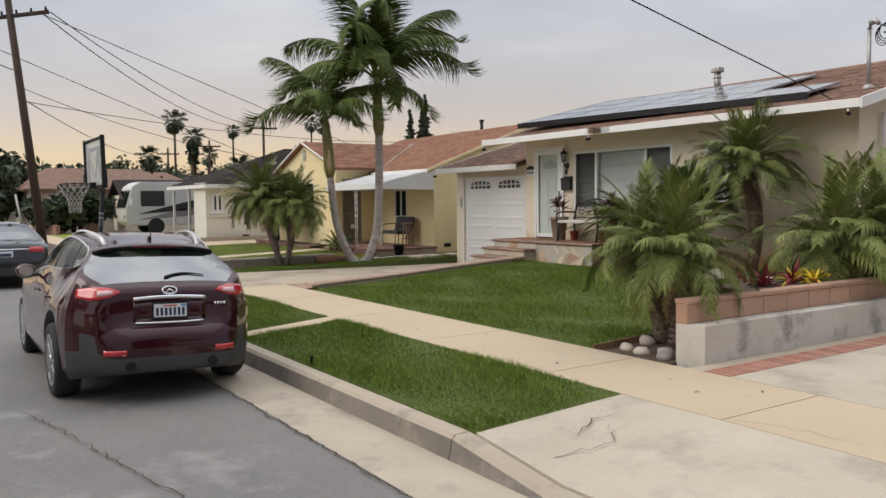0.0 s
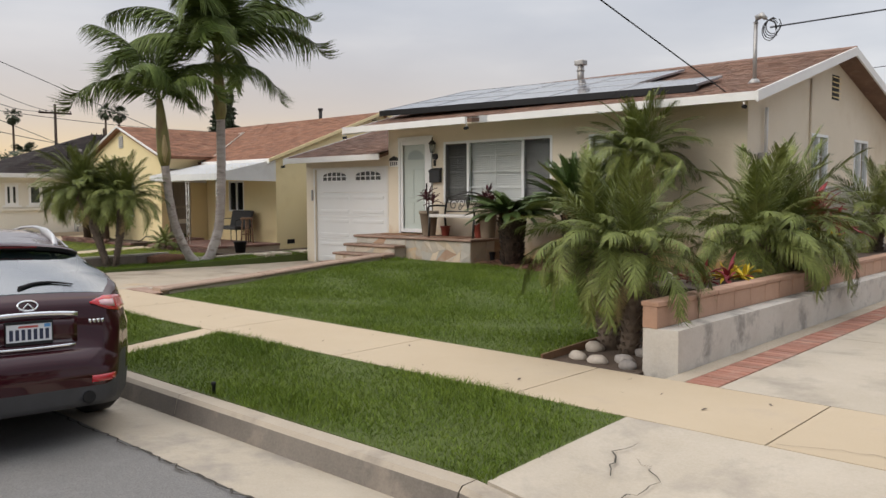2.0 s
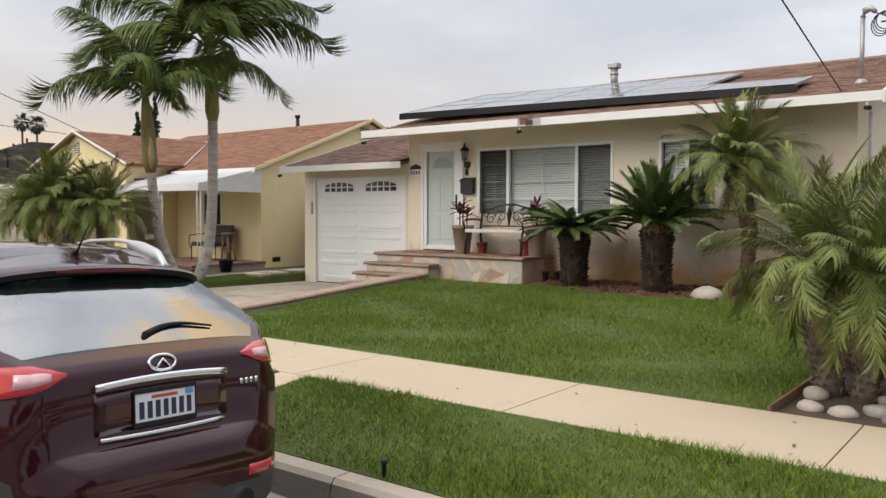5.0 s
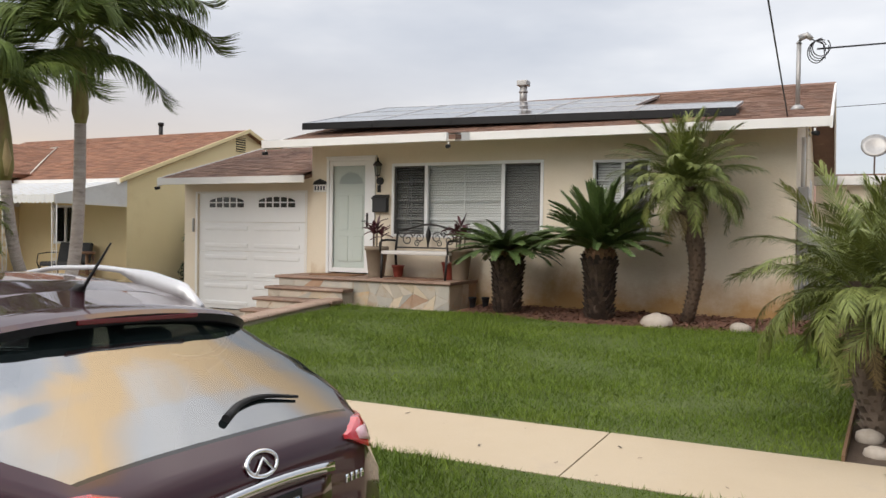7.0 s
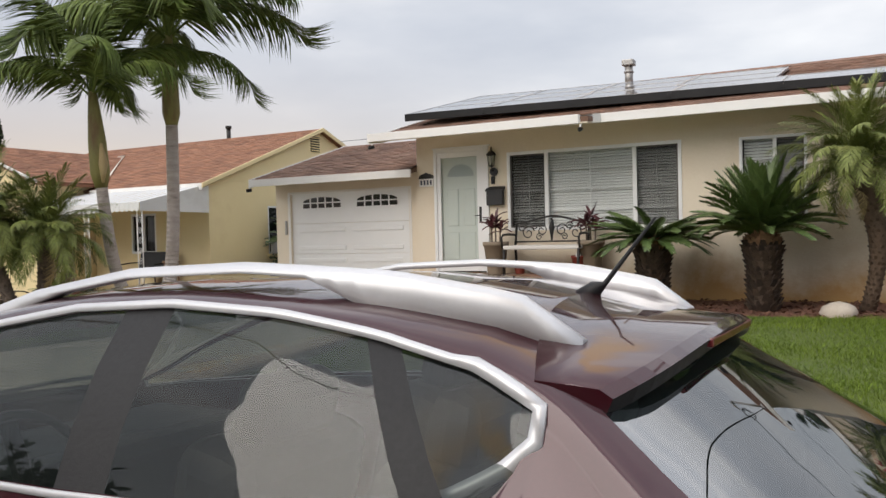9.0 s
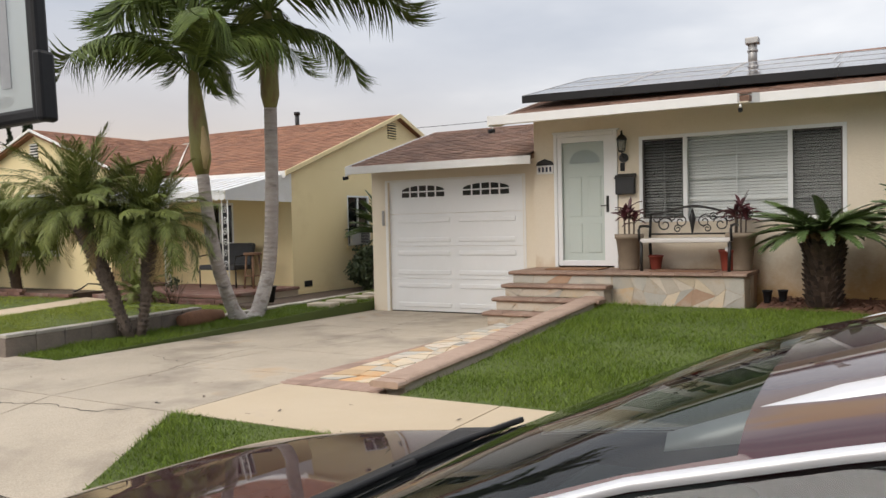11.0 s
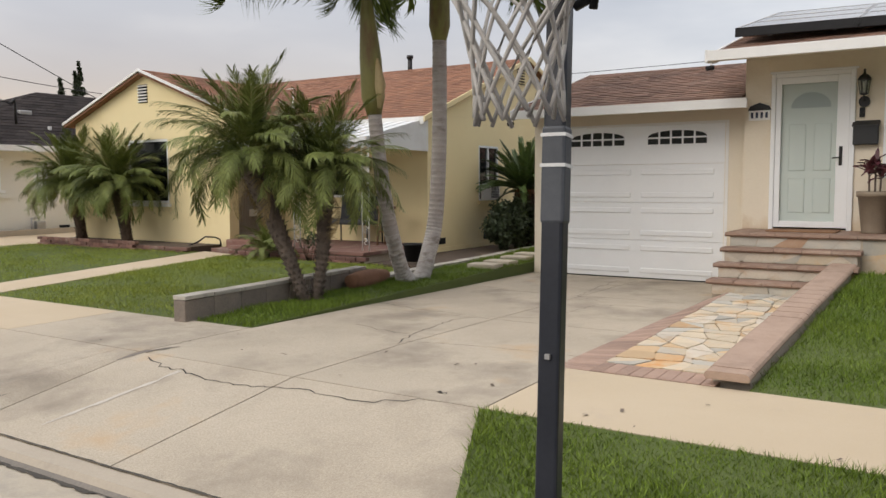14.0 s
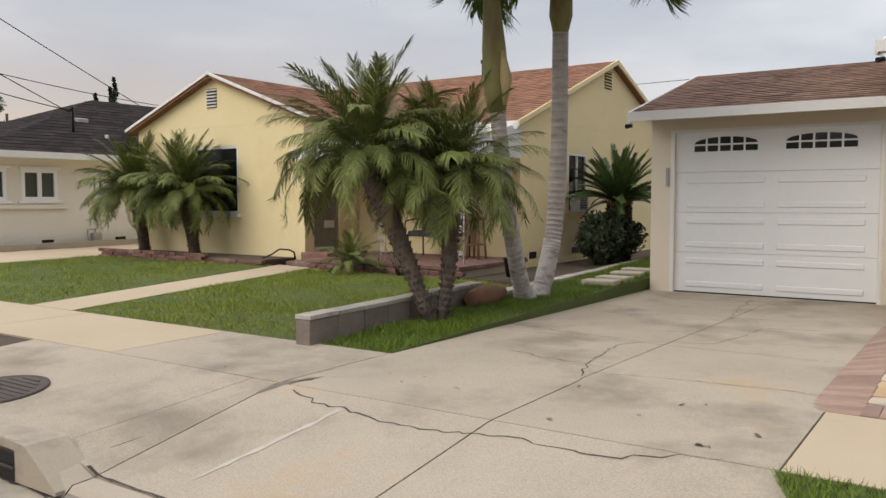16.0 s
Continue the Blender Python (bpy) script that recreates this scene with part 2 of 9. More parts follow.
LEAF_TREE = material("tree_leaf", (0.025, 0.04, 0.015), (0.055, 0.075, 0.03), 1.5, 0.6, 0, 30, island=0.4)
LEAF_RED = material("red_leaf", (0.18, 0.015, 0.025), (0.33, 0.04, 0.05), 6, 0.45, 0, 30, island=0.35)
LEAF_PURPLE = material("purple_leaf", (0.06, 0.02, 0.028), (0.15, 0.04, 0.05), 6, 0.45, 0, 30, island=0.4)
LEAF_YELLOW = material("yellow_leaf", (0.55, 0.40, 0.02), (0.70, 0.55, 0.05), 6, 0.5, 0, 30, island=0.3)


# ---- builders ----
def link_mesh(name, bm, mat, parent=None, smooth=False):
    me = bpy.data.meshes.new(name)
    bm.normal_update()
    bm.to_mesh(me)
    bm.free()
    for mm in (mat if isinstance(mat, (list, tuple)) else [mat]):
        me.materials.append(mm)
    if smooth:
        me.shade_smooth()
    ob = new(name, me)
    ob.parent = parent
    return ob


def part(name, bm, mat, parent, label="", smooth=False):
    ob = link_mesh(name, bm, mat, parent, smooth)
    return tagged(ob, label)


def thing(name, label, category, at=(0, 0, 0), group="", kind="", rz=0.0):
    ob = new(name)
    ob.empty_display_size = 0.1
    ob.matrix_world = pose(*at, 0, 0, rz)
    return tagged(ob, label, category, group, kind)


def structure(name, bm, mat, label, category="", smooth=False):
    return tagged(link_mesh(name, bm, mat, None, smooth), label, category or name.split("_")[0], "", "structure")


def box(bm, x0, x1, y0, y1, z0, z1, bevel=0.0, mi=0, m=None):
    v = [bm.verts.new((x, y, z)) for z in (z0, z1) for y in (y0, y1) for x in (x0, x1)]
    if m is not None:
        for q in v:
            q.co = m @ q.co
    f = [bm.faces.new([v[i] for i in q]) for q in ((0, 2, 3, 1), (4, 5, 7, 6), (0, 1, 5, 4), (2, 6, 7, 3), (0, 4, 6, 2), (1, 3, 7, 5))]
    for q in f:
        q.material_index = mi
    if bevel:
        r = bmesh.ops.bevel(bm, geom=list({e for q in f for e in q.edges}), offset=bevel, segments=2, affect="EDGES", profile=0.5)
        for q in r["faces"]:
            q.material_index = mi
    return f


def boxed(*a, **k):
    bm = bmesh.new()
    box(bm, *a, **k)
    return bm


def prism(bm, outline, lift, mi=0):
    """A solid between an outline (3D points) and the same outline moved by lift."""
    lift = Vector(lift)
    a = [bm.verts.new(p) for p in outline]
    b = [bm.verts.new(Vector(p) + lift) for p in outline]
    fs = [bm.faces.new(a[::-1]), bm.faces.new(b)]
    k = len(a)
    fs += [bm.faces.new((a[i], a[(i + 1) % k], b[(i + 1) % k], b[i])) for i in range(k)]
    for f in fs:
        f.material_index = mi
    return fs


def fix(bm):
    bmesh.ops.recalc_face_normals(bm, faces=bm.faces)
    return bm


def prismed(outline, lift):
    bm = bmesh.new()
    prism(bm, outline, lift)
    return fix(bm)


def tube(bm, pts, radii, n=8, mi=0, caps=True, twist=0.0):
    """A round bar along points, with a radius at each."""
    pts = [Vector(p) for p in pts]
    if isinstance(radii, (int, float)):
        radii = [radii] * len(pts)
    rings = []
    for i, (p, r) in enumerate(zip(pts, radii)):
        d = (pts[min(i + 1, len(pts) - 1)] - pts[max(i - 1, 0)]).normalized()
        ref = Vector((0, 0, 1)) if abs(d.z) < 0.9 else Vector((1, 0, 0))
        u = d.cross(ref).normalized()
        w = d.cross(u)
        rings.append([bm.verts.new(p + (u * math.cos(a) + w * math.sin(a)) * r) for a in (2 * math.pi * (k / n) + twist * i for k in range(n))])
    for a, b in zip(rings, rings[1:]):
        for k in range(n):
            f = bm.faces.new((a[k], a[(k + 1) % n], b[(k + 1) % n], b[k]))
            f.material_index, f.smooth = mi, True
    if caps:
        for q in (rings[0][::-1], rings[-1]):
            bm.faces.new(q).material_index = mi
    return rings


def tubed(pts, radii, n=8, **k):
    bm = bmesh.new()
    tube(bm, pts, radii, n, **k)
    return fix(bm)


def lathe(bm, profile, n=20, at=(0, 0, 0), mi=0):
    """A turned form: profile of (radius, height)."""
    at = Vector(at)
    rings = [[bm.verts.new(at + Vector((r * math.cos(2 * math.pi * k / n), r * math.sin(2 * math.pi * k / n), z))) for k in range(n)] for r, z in profile]
    for a, b in zip(rings, rings[1:]):
        for k in range(n):
            f = bm.faces.new((a[k], a[(k + 1) % n], b[(k + 1) % n], b[k]))
            f.material_index, f.smooth = mi, True
    bm.faces.new(rings[0][::-1]).material_index = mi
    bm.faces.new(rings[-1]).material_index = mi
    return bm


def lathed(profile, n=20, at=(0, 0, 0)):
    return lathe(bmesh.new(), profile, n, at)


def rock_bm(rx, ry, rz, seed, sub=2):
    bm = bmesh.new()
    bmesh.ops.create_icosphere(bm, subdivisions=sub, radius=1.0)
    for v in bm.verts:
        k = 1 + 0.22 * noise.noise(v.co * 1.3 + Vector((seed * 7.1, seed, 0)))
        v.co = Vector((v.co.x * rx, v.co.y * ry, v.co.z * rz)) * k
    for f in bm.faces:
        f.smooth = True
    return bm


def raw_mesh(name, verts, faces, mat, parent=None):
    """Many loose small faces in one mesh; verts (n, 3), faces (m, 3 or 4)."""
    me = bpy.data.meshes.new(name)
    verts, faces = np.asarray(verts, np.float32), np.asarray(faces, np.int32)
    k = faces.shape[1]
    me.vertices.add(len(verts))
    me.vertices.foreach_set("co", verts.ravel())
    me.loops.add(faces.size)
    me.loops.foreach_set("vertex_index", faces.ravel())
    me.polygons.add(len(faces))
    me.polygons.foreach_set("loop_start", np.arange(0, faces.size, k, dtype=np.int32))
    me.update(calc_edges=True)
    me.materials.append(mat)
    ob = new(name, me)
    ob.parent = parent
    return ob


rng = np.random.default_rng(7)


def height_lerp(y, pts):
    return np.interp(y, [p[0] for p in pts], [p[1] for p in pts])


def wall_with_openings(bm, x0, x1, z0, z1, y0, y1, holes):
    """A wall along x, cut through by rectangular openings (x0, x1, z0, z1)."""
    xs = sorted({x0, x1, *(h[i] for h in holes for i in (0, 1))})
    zs = sorted({z0, z1, *(h[i] for h in holes for i in (2, 3))})
    for a, b in zip(xs, xs[1:]):
        run = None
        for c, d in zip(zs, zs[1:]):
            solid = not any(h[0] <= a and b <= h[1] and h[2] <= c and d <= h[3] for h in holes)
            if solid:
                run = (run[0], d) if run else (c, d)
            if run and (not solid or d == zs[-1]):
                box(bm, a, b, y0, y1, *run)
                run = None
    bmesh.ops.remove_doubles(bm, verts=bm.verts, dist=1e-4)
    return bm


# ---- the large structure: ground, street, paving ----
bm = bmesh.new()
bm.faces.new([bm.verts.new(p) for p in ((-600, -600, -0.26), (600, -600, -0.26), (600, 600, -0.26), (-600, 600, -0.26))])
structure("ground", bm, SOIL, "bare dry ground reaching out to the horizon")

bm = bmesh.new()
bmesh.ops.create_grid(bm, x_segments=120, y_segments=20, size=0.5)
for v in bm.verts:
    v.co = Vector((-55 + v.co.x * 190, -14.6 + v.co.y * 9.98, -0.175 + 0.012 * noise.noise(Vector((v.co.x * 40, v.co.y * 6, 0)))))
structure("road", bm, ASPHALT, "worn grey asphalt street with pale patches", "road")

CURB_Y, SW_F, SW_B = -9.0, -7.45, -6.25


def curb_top(x):
    """Height of the curb's top along the street: dropped at the two driveways."""
    return float(np.interp(x, [-60, -0.45, -0.12, 3.45, 4.3, 12.75, 13.75, 18.5, 19.5, 60], [0.0, 0.0, -0.13, -0.13, -0.01, -0.01, -0.13, -0.13, 0, 0]))


def strip(bm, xs, rows):
    """A sheet along x; rows of (y, z), each a number or a function of x."""
    val = lambda f, x: f(x) if callable(f) else f  # noqa: E731
    grid = [[bm.verts.new((x, val(y, x), val(z, x))) for y, z in rows] for x in xs]
    for a, b in zip(grid, grid[1:]):
        for k in range(len(rows) - 1):
            bm.faces.new((a[k], b[k], b[k + 1], a[k + 1]))
    return bm


XS = [-60, -30, -12, -6, -3, -0.75, -0.45, -0.3, -0.12, 0.6, 1.5, 2.5, 3.45, 3.7, 4.0, 4.3, 5, 6, 7, 8, 9, 10, 11, 12, 12.3, 12.6, 12.75, 13.0, 13.25, 13.5, 13.75, 14.5, 16, 18.5, 19.5, 40]
bm = strip(bmesh.new(), XS, [(-9.64, -0.168), (CURB_Y - 0.03, -0.185)])
structure("gutter", bm, GUTTER, "stained pale concrete gutter along the curb", "gutter")


def curb_run(name, x0, x1, label):
    bm = bmesh.new()
    xs = [x0] + [x for x in XS if x0 < x < x1] + [x1]
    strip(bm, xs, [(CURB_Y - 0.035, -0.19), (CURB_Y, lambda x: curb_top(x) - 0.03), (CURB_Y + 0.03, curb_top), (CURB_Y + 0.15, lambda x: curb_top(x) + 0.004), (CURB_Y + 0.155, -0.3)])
    # the upright face towards the road takes a darker, mottled colour than the top
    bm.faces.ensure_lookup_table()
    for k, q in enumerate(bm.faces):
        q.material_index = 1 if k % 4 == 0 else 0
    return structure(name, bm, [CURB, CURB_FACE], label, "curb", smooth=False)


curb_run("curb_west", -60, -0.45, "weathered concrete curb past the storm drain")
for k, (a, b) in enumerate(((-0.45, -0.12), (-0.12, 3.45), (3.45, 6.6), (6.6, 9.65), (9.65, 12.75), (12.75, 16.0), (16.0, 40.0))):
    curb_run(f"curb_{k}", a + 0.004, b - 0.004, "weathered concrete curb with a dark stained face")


def slab(name, pts, mat, label, thick=0.2, category="pavement"):
    """A paving slab from its top outline, (x, y, z), counter-clockwise."""
    return structure(name, prismed([Vector(p) - Vector((0, 0, thick)) for p in pts], (0, 0, thick)), mat, label, category)


def sheet(name, pts, mat, label, category="pavement"):
    return slab(name, pts, mat, label, 0.12, category)


# pavement, flag by flag between its joints
joints = [-40, -30, -22, -16, -12, -9, -6.4, -4.3, -2.1, -0.2, 1.45, 2.95, 5.12, 7.6, 9.8, 11.93, 13.85, 16.2, 18.6, 24, 40]
G = 0.006
for k, (a, b) in enumerate(zip(joints, joints[1:])):
    z = 0.1
    mat = CONCRETE if -4.3 < a < 2.5 else SIDEWALK
    slab(f"pavement_{k}", [(a + G, SW_F + G, z), (b - G, SW_F + G, z), (b - G, SW_B - G, z + 0.004), (a + G, SW_B - G, z + 0.004)], mat,
         "cream concrete pavement flag" if mat is SIDEWALK else "grey-brown worn concrete pavement flag")

# main driveway: apron, and slabs up to the garage
AP_Z = lambda x: curb_top(x) + 0.01  # noqa: E731
for k, (a, b, a2, b2) in enumerate(((-0.2, 1.45, -0.12, 1.38), (1.45, 2.95, 1.38, 3.55))):
    slab(f"apron_{k}", [(a2 + G, CURB_Y + 0.16, AP_Z(a2 + 0.3)), (b2 - G, CURB_Y + 0.16, AP_Z(b2 - 0.3)), (b - G, SW_F - G, 0.1), (a + G, SW_F - G, 0.1)], CONCRETE,
         "worn concrete driveway apron sloping to the gutter")
slab("apron_west", [(-3.2, CURB_Y + 0.16, 0.0), (-0.45, CURB_Y + 0.16, 0.0), (-0.45, SW_F - G, 0.1), (-3.2, SW_F - G, 0.1)], CONCRETE, "worn concrete paving behind the storm drain")
slab("apron_west_tip", [(-0.444, CURB_Y + 0.16, 0.0), (-0.126, CURB_Y + 0.16, -0.12), (-0.206, SW_F - G, 0.1), (-0.444, SW_F - G, 0.1)], CONCRETE, "worn concrete wing beside the driveway apron")
for k, (y0, y1, z0, z1) in enumerate(((SW_B + G, -4.55, 0.1, 0.075), (-4.54, -2.3, 0.075, 0.035), (-2.29, 0.3, 0.035, 0.0))):
    for j, (xa0, xb0) in enumerate(((-0.22, 1.42), (1.43, 2.95))):
        wa = lambda y: -0.19 - 0.2 * (y - SW_B) / 6.25  # noqa: E731
        pa, pb = (wa(y0), wa(y1)) if j == 0 else (xa0, xa0)
        slab(f"driveway_{k}_{j}", [(pa, y0, z0), (xb0, y0, z0), (xb0, y1, z1), (pb, y1, z1)], CONCRETE, "cracked grey-brown concrete driveway slab", category="driveway")

# right-hand driveway: pale new concrete
slab("apron_east", [(12.825, CURB_Y + 0.16, 0.0), (13.75, CURB_Y + 0.16, -0.11), (16.0, CURB_Y + 0.16, -0.11), (16.0, SW_F - G, 0.1), (12.905, SW_F - G, 0.1)], NEWCONC, "pale patched concrete driveway apron")
slab("apron_far_east", [(16.01, CURB_Y + 0.16, -0.11), (18.6, CURB_Y + 0.16, -0.11), (18.6, SW_F - G, 0.1), (16.01, SW_F - G, 0.1)], NEWCONC, "pale patched concrete driveway apron")
for k, (y0, y1) in enumerate(((SW_B + G, -3.4), (-3.39, -0.2), (-0.19, 4), (4.01, 9))):
    slab(f"side_drive_{k}", [(13.02, y0, 0.104 + 0.012 * k), (18.6, y0, 0.104 + 0.012 * k), (18.6, y1, 0.116 + 0.012 * k), (13.02, y1, 0.116 + 0.012 * k)], NEWCONC, "pale concrete side driveway slab", category="driveway")

slab("planter_footing", [(12.555, SW_B + G, 0.10), (12.72, SW_B + G, 0.10), (12.72, 9, 0.15), (12.555, 9, 0.15)], CONCRETE, "narrow concrete strip along the planter ledge")
slab("brick_strip_bed", [(12.725, SW_B + G, 0.085), (13.015, SW_B + G, 0.085), (13.015, 9, 0.135), (12.725, 9, 0.135)], CURB, "mortar bed of the brick edging")
# ---- lawns and beds ----
LAWN = [(-6.3, 0.10), (-4.5, 0.19), (-3.0, 0.30), (-1.4, 0.40), (-0.2, 0.44)]
YARD = [(-6.3, 0.10), (-3.0, 0.14), (0.8, 0.18)]


def turf(name, outline, zf, mat, label, category="lawn", step=0.5):
    """Ground within an outline, draped at zf(x, y)."""
    bm = bmesh.new()
    f = bm.faces.new([bm.verts.new((x, y, 0)) for x, y in outline])
    xs, ys = [p[0] for p in outline], [p[1] for p in outline]
    for lo, hi, nrm in ((min(xs), max(xs), (1, 0, 0)), (min(ys), max(ys), (0, 1, 0))):
        c = lo + step
        while c < hi:
            bmesh.ops.bisect_plane(bm, geom=bm.verts[:] + bm.edges[:] + bm.faces[:], plane_co=Vector(nrm) * c, plane_no=nrm)
            c += step
    for v in bm.verts:
        v.co.z = zf(v.co.x, v.co.y)
    rim = [e for e in bm.edges if e.is_boundary]
    low = {v: bm.verts.new(v.co - Vector((0, 0, 0.16))) for e in rim for v in e.verts}
    for e in rim:
        bm.faces.new((e.verts[0], e.verts[1], low[e.verts[1]], low[e.verts[0]]))
    fix(bm)
    if sum(q.normal.z * q.calc_area() for q in bm.faces) < 0:
        bmesh.ops.reverse_faces(bm, faces=bm.faces)
    return structure(name, bm, mat, label, category)


lawn_z = lambda x, y: float(height_lerp(y, LAWN))  # noqa: E731
yard_z = lambda x, y: float(height_lerp(y, YARD))  # noqa: E731
park_z = lambda x, y: float(np.interp(y, [-8.85, -8.6, -7.46], [curb_top(x) + 0.005, curb_top(x) * 0.85 + 0.03, 0.1]))  # noqa: E731
EDGE_X = lambda y: float(np.interp(y, [-6.25, -3.0, -1.4], [11.3, 11.5, 11.35]))  # noqa: E731
PARK_A = [(7.86, -8.84), (12.82, -8.84), (12.90, -7.46), (7.80, -7.46)]
PARK_B = [(3.53, -8.84), (7.46, -8.84), (7.42, -7.46), (2.93, -7.46)]
LAWN_OUT = [(4.20, -6.25), (11.3, -6.25), (11.5, -3.0), (11.35, -1.6), (9.5, -1.75), (8.0, -1.75), (6.3, -1.5), (4.36, -1.5)]
STRIP_OUT = [(-0.95, -6.25), (-0.2, -6.25), (-0.38, -0.6), (-0.45, 4.0), (-1.65, 4.0), (-1.15, -2.0)]
YARD_OUT = [(-4.6, -6.25), (-1.15, -6.25), (-1.3, -2.0), (-2.4, -1.5), (-5.7, -1.5)]
YARD_OUT2 = [(-11.6, -6.25), (-5.5, -6.25), (-6.75, -1.2), (-11.6, -1.6)]
turf("parkway_lawn_east", PARK_A, park_z, TURF, "strip of trimmed green turf between curb and pavement")
turf("parkway_lawn_west", PARK_B, park_z, TURF, "strip of trimmed green turf between curb and pavement")
turf("front_lawn", LAWN_OUT, lawn_z, TURF, "thick green front lawn sloping up to the house")
turf("side_lawn", STRIP_OUT, yard_z, TURF, "narrow turf strip between driveway and block wall")
turf("neighbour_lawn", YARD_OUT, yard_z, TURF, "thin yellowish neighbouring lawn")
turf("neighbour_lawn_far", YARD_OUT2, yard_z, TURF, "thin yellowish neighbouring lawn past the footpath")
turf("mulch_bed", [(6.2, -1.5), (8.0, -1.75), (9.5, -1.75), (11.35, -1.6), (11.3, -0.1), (6.2, -0.1)], lambda x, y: lawn_z(x, y) - 0.015, MULCH, "brown bark mulch bed along the house wall", "flower bed")
turf("soil_bed", [(11.3, -6.25), (12.25, -6.25), (12.25, -0.1), (11.35, -0.1), (11.35, -1.6), (11.5, -3.0)], lambda x, y: lawn_z(x, y) - 0.03, SOIL, "dark soil bed beside the planter wall", "flower bed")
slab("carriage_path", [(7.48, CURB_Y + 0.16, 0.0), (7.84, CURB_Y + 0.16, 0.0), (7.78, SW_F - G, 0.1), (7.44, SW_F - G, 0.1)], SIDEWALK, "short concrete path across the grass strip")
slab("neighbour_path", [(-5.46, SW_B + G, 0.105), (-4.64, SW_B + G, 0.105), (-5.75, -1.3, 0.165), (-6.7, -1.1, 0.165)], SIDEWALK, "straight concrete footpath to the neighbour's porch", category="path")
slab("west_parkway", [(-30, CURB_Y + 0.16, 0.0), (-3.21, CURB_Y + 0.16, 0.0), (-3.21, SW_F - G, 0.09), (-30, SW_F - G, 0.09)], SOIL, "bare brown earth strip between curb and pavement", category="verge")
slab("white_house_drive", [(-14.6, SW_B + G, 0.12), (-11.65, SW_B + G, 0.12), (-11.65, 6, 0.2), (-14.6, 6, 0.2)], SIDEWALK, "pale concrete driveway beside the white house", category="driveway")
turf("white_house_lawn", [(-24, -6.25), (-14.65, -6.25), (-14.65, -2), (-24, -2)], lambda x, y: 0.12, TURF, "thin lawn in front of the white house")


def blades(name, outline, zf, per_m2, tall, mat, label, seed):
    """Grass: single tapered blades, leaning each its own way."""
    r = np.random.default_rng(seed)
    o = np.array(outline)
    lo, hi = o.min(0), o.max(0)
    n = int(per_m2 * (hi - lo).prod())
    p = lo + r.random((n, 2)) * (hi - lo)
    inside = np.zeros(n, bool)
    for (x0, y0), (x1, y1) in zip(o, np.roll(o, -1, 0)):
        if y0 != y1:
            inside ^= ((y0 > p[:, 1]) != (y1 > p[:, 1])) & (p[:, 0] < (x1 - x0) * (p[:, 1] - y0) / (y1 - y0) + x0)
    p = p[inside]
    n = len(p)
    z = np.array([zf(x, y) for x, y in p]) - 0.01
    h = tall * (0.55 + 0.8 * r.random(n)) * (0.8 + 0.35 * np.sin(p[:, 0] * 2.1 + np.sin(p[:, 1] * 1.7) * 2) * np.sin(p[:, 1] * 2.7))
    a, lean = r.random(n) * 2 * np.pi, (r.random(n) ** 1.1) * 1.5
    b, w = r.random(n) * 2 * np.pi, 0.0028 + 0.002 * r.random(n)
    base = np.c_[p, z]
    side = np.c_[np.cos(b), np.sin(b), np.zeros(n)] * w[:, None]
    tip = base + np.c_[np.cos(a) * lean * h, np.sin(a) * lean * h, h]
    v = np.stack([base - side, base + side, tip], 1).reshape(-1, 3)
    ob = raw_mesh(name, v, np.arange(3 * n).reshape(-1, 3), mat)
    return tagged(ob, label, "grass", "", "stuff")


blades("parkway_grass", PARK_A, park_z, 6500, 0.055, GRASS, "trimmed dark green grass of the roadside strip", 1)
blades("parkway_grass_west", PARK_B, park_z, 6500, 0.055, GRASS, "trimmed dark green grass of the roadside strip", 2)
blades("lawn_grass", LAWN_OUT, lawn_z, 4200, 0.06, GRASS, "thick mown green grass of the front lawn", 3)
blades("strip_grass", STRIP_OUT, yard_z, 4000, 0.07, GRASS, "dark green grass beside the driveway", 4)
blades("neighbour_grass", YARD_OUT, yard_z, 2600, 0.05, GRASS_Y, "short yellowish grass of the neighbouring lawn", 5)
blades("neighbour_grass_far", YARD_OUT2, yard_z, 1500, 0.05, GRASS_Y, "short yellowish grass past the footpath", 6)


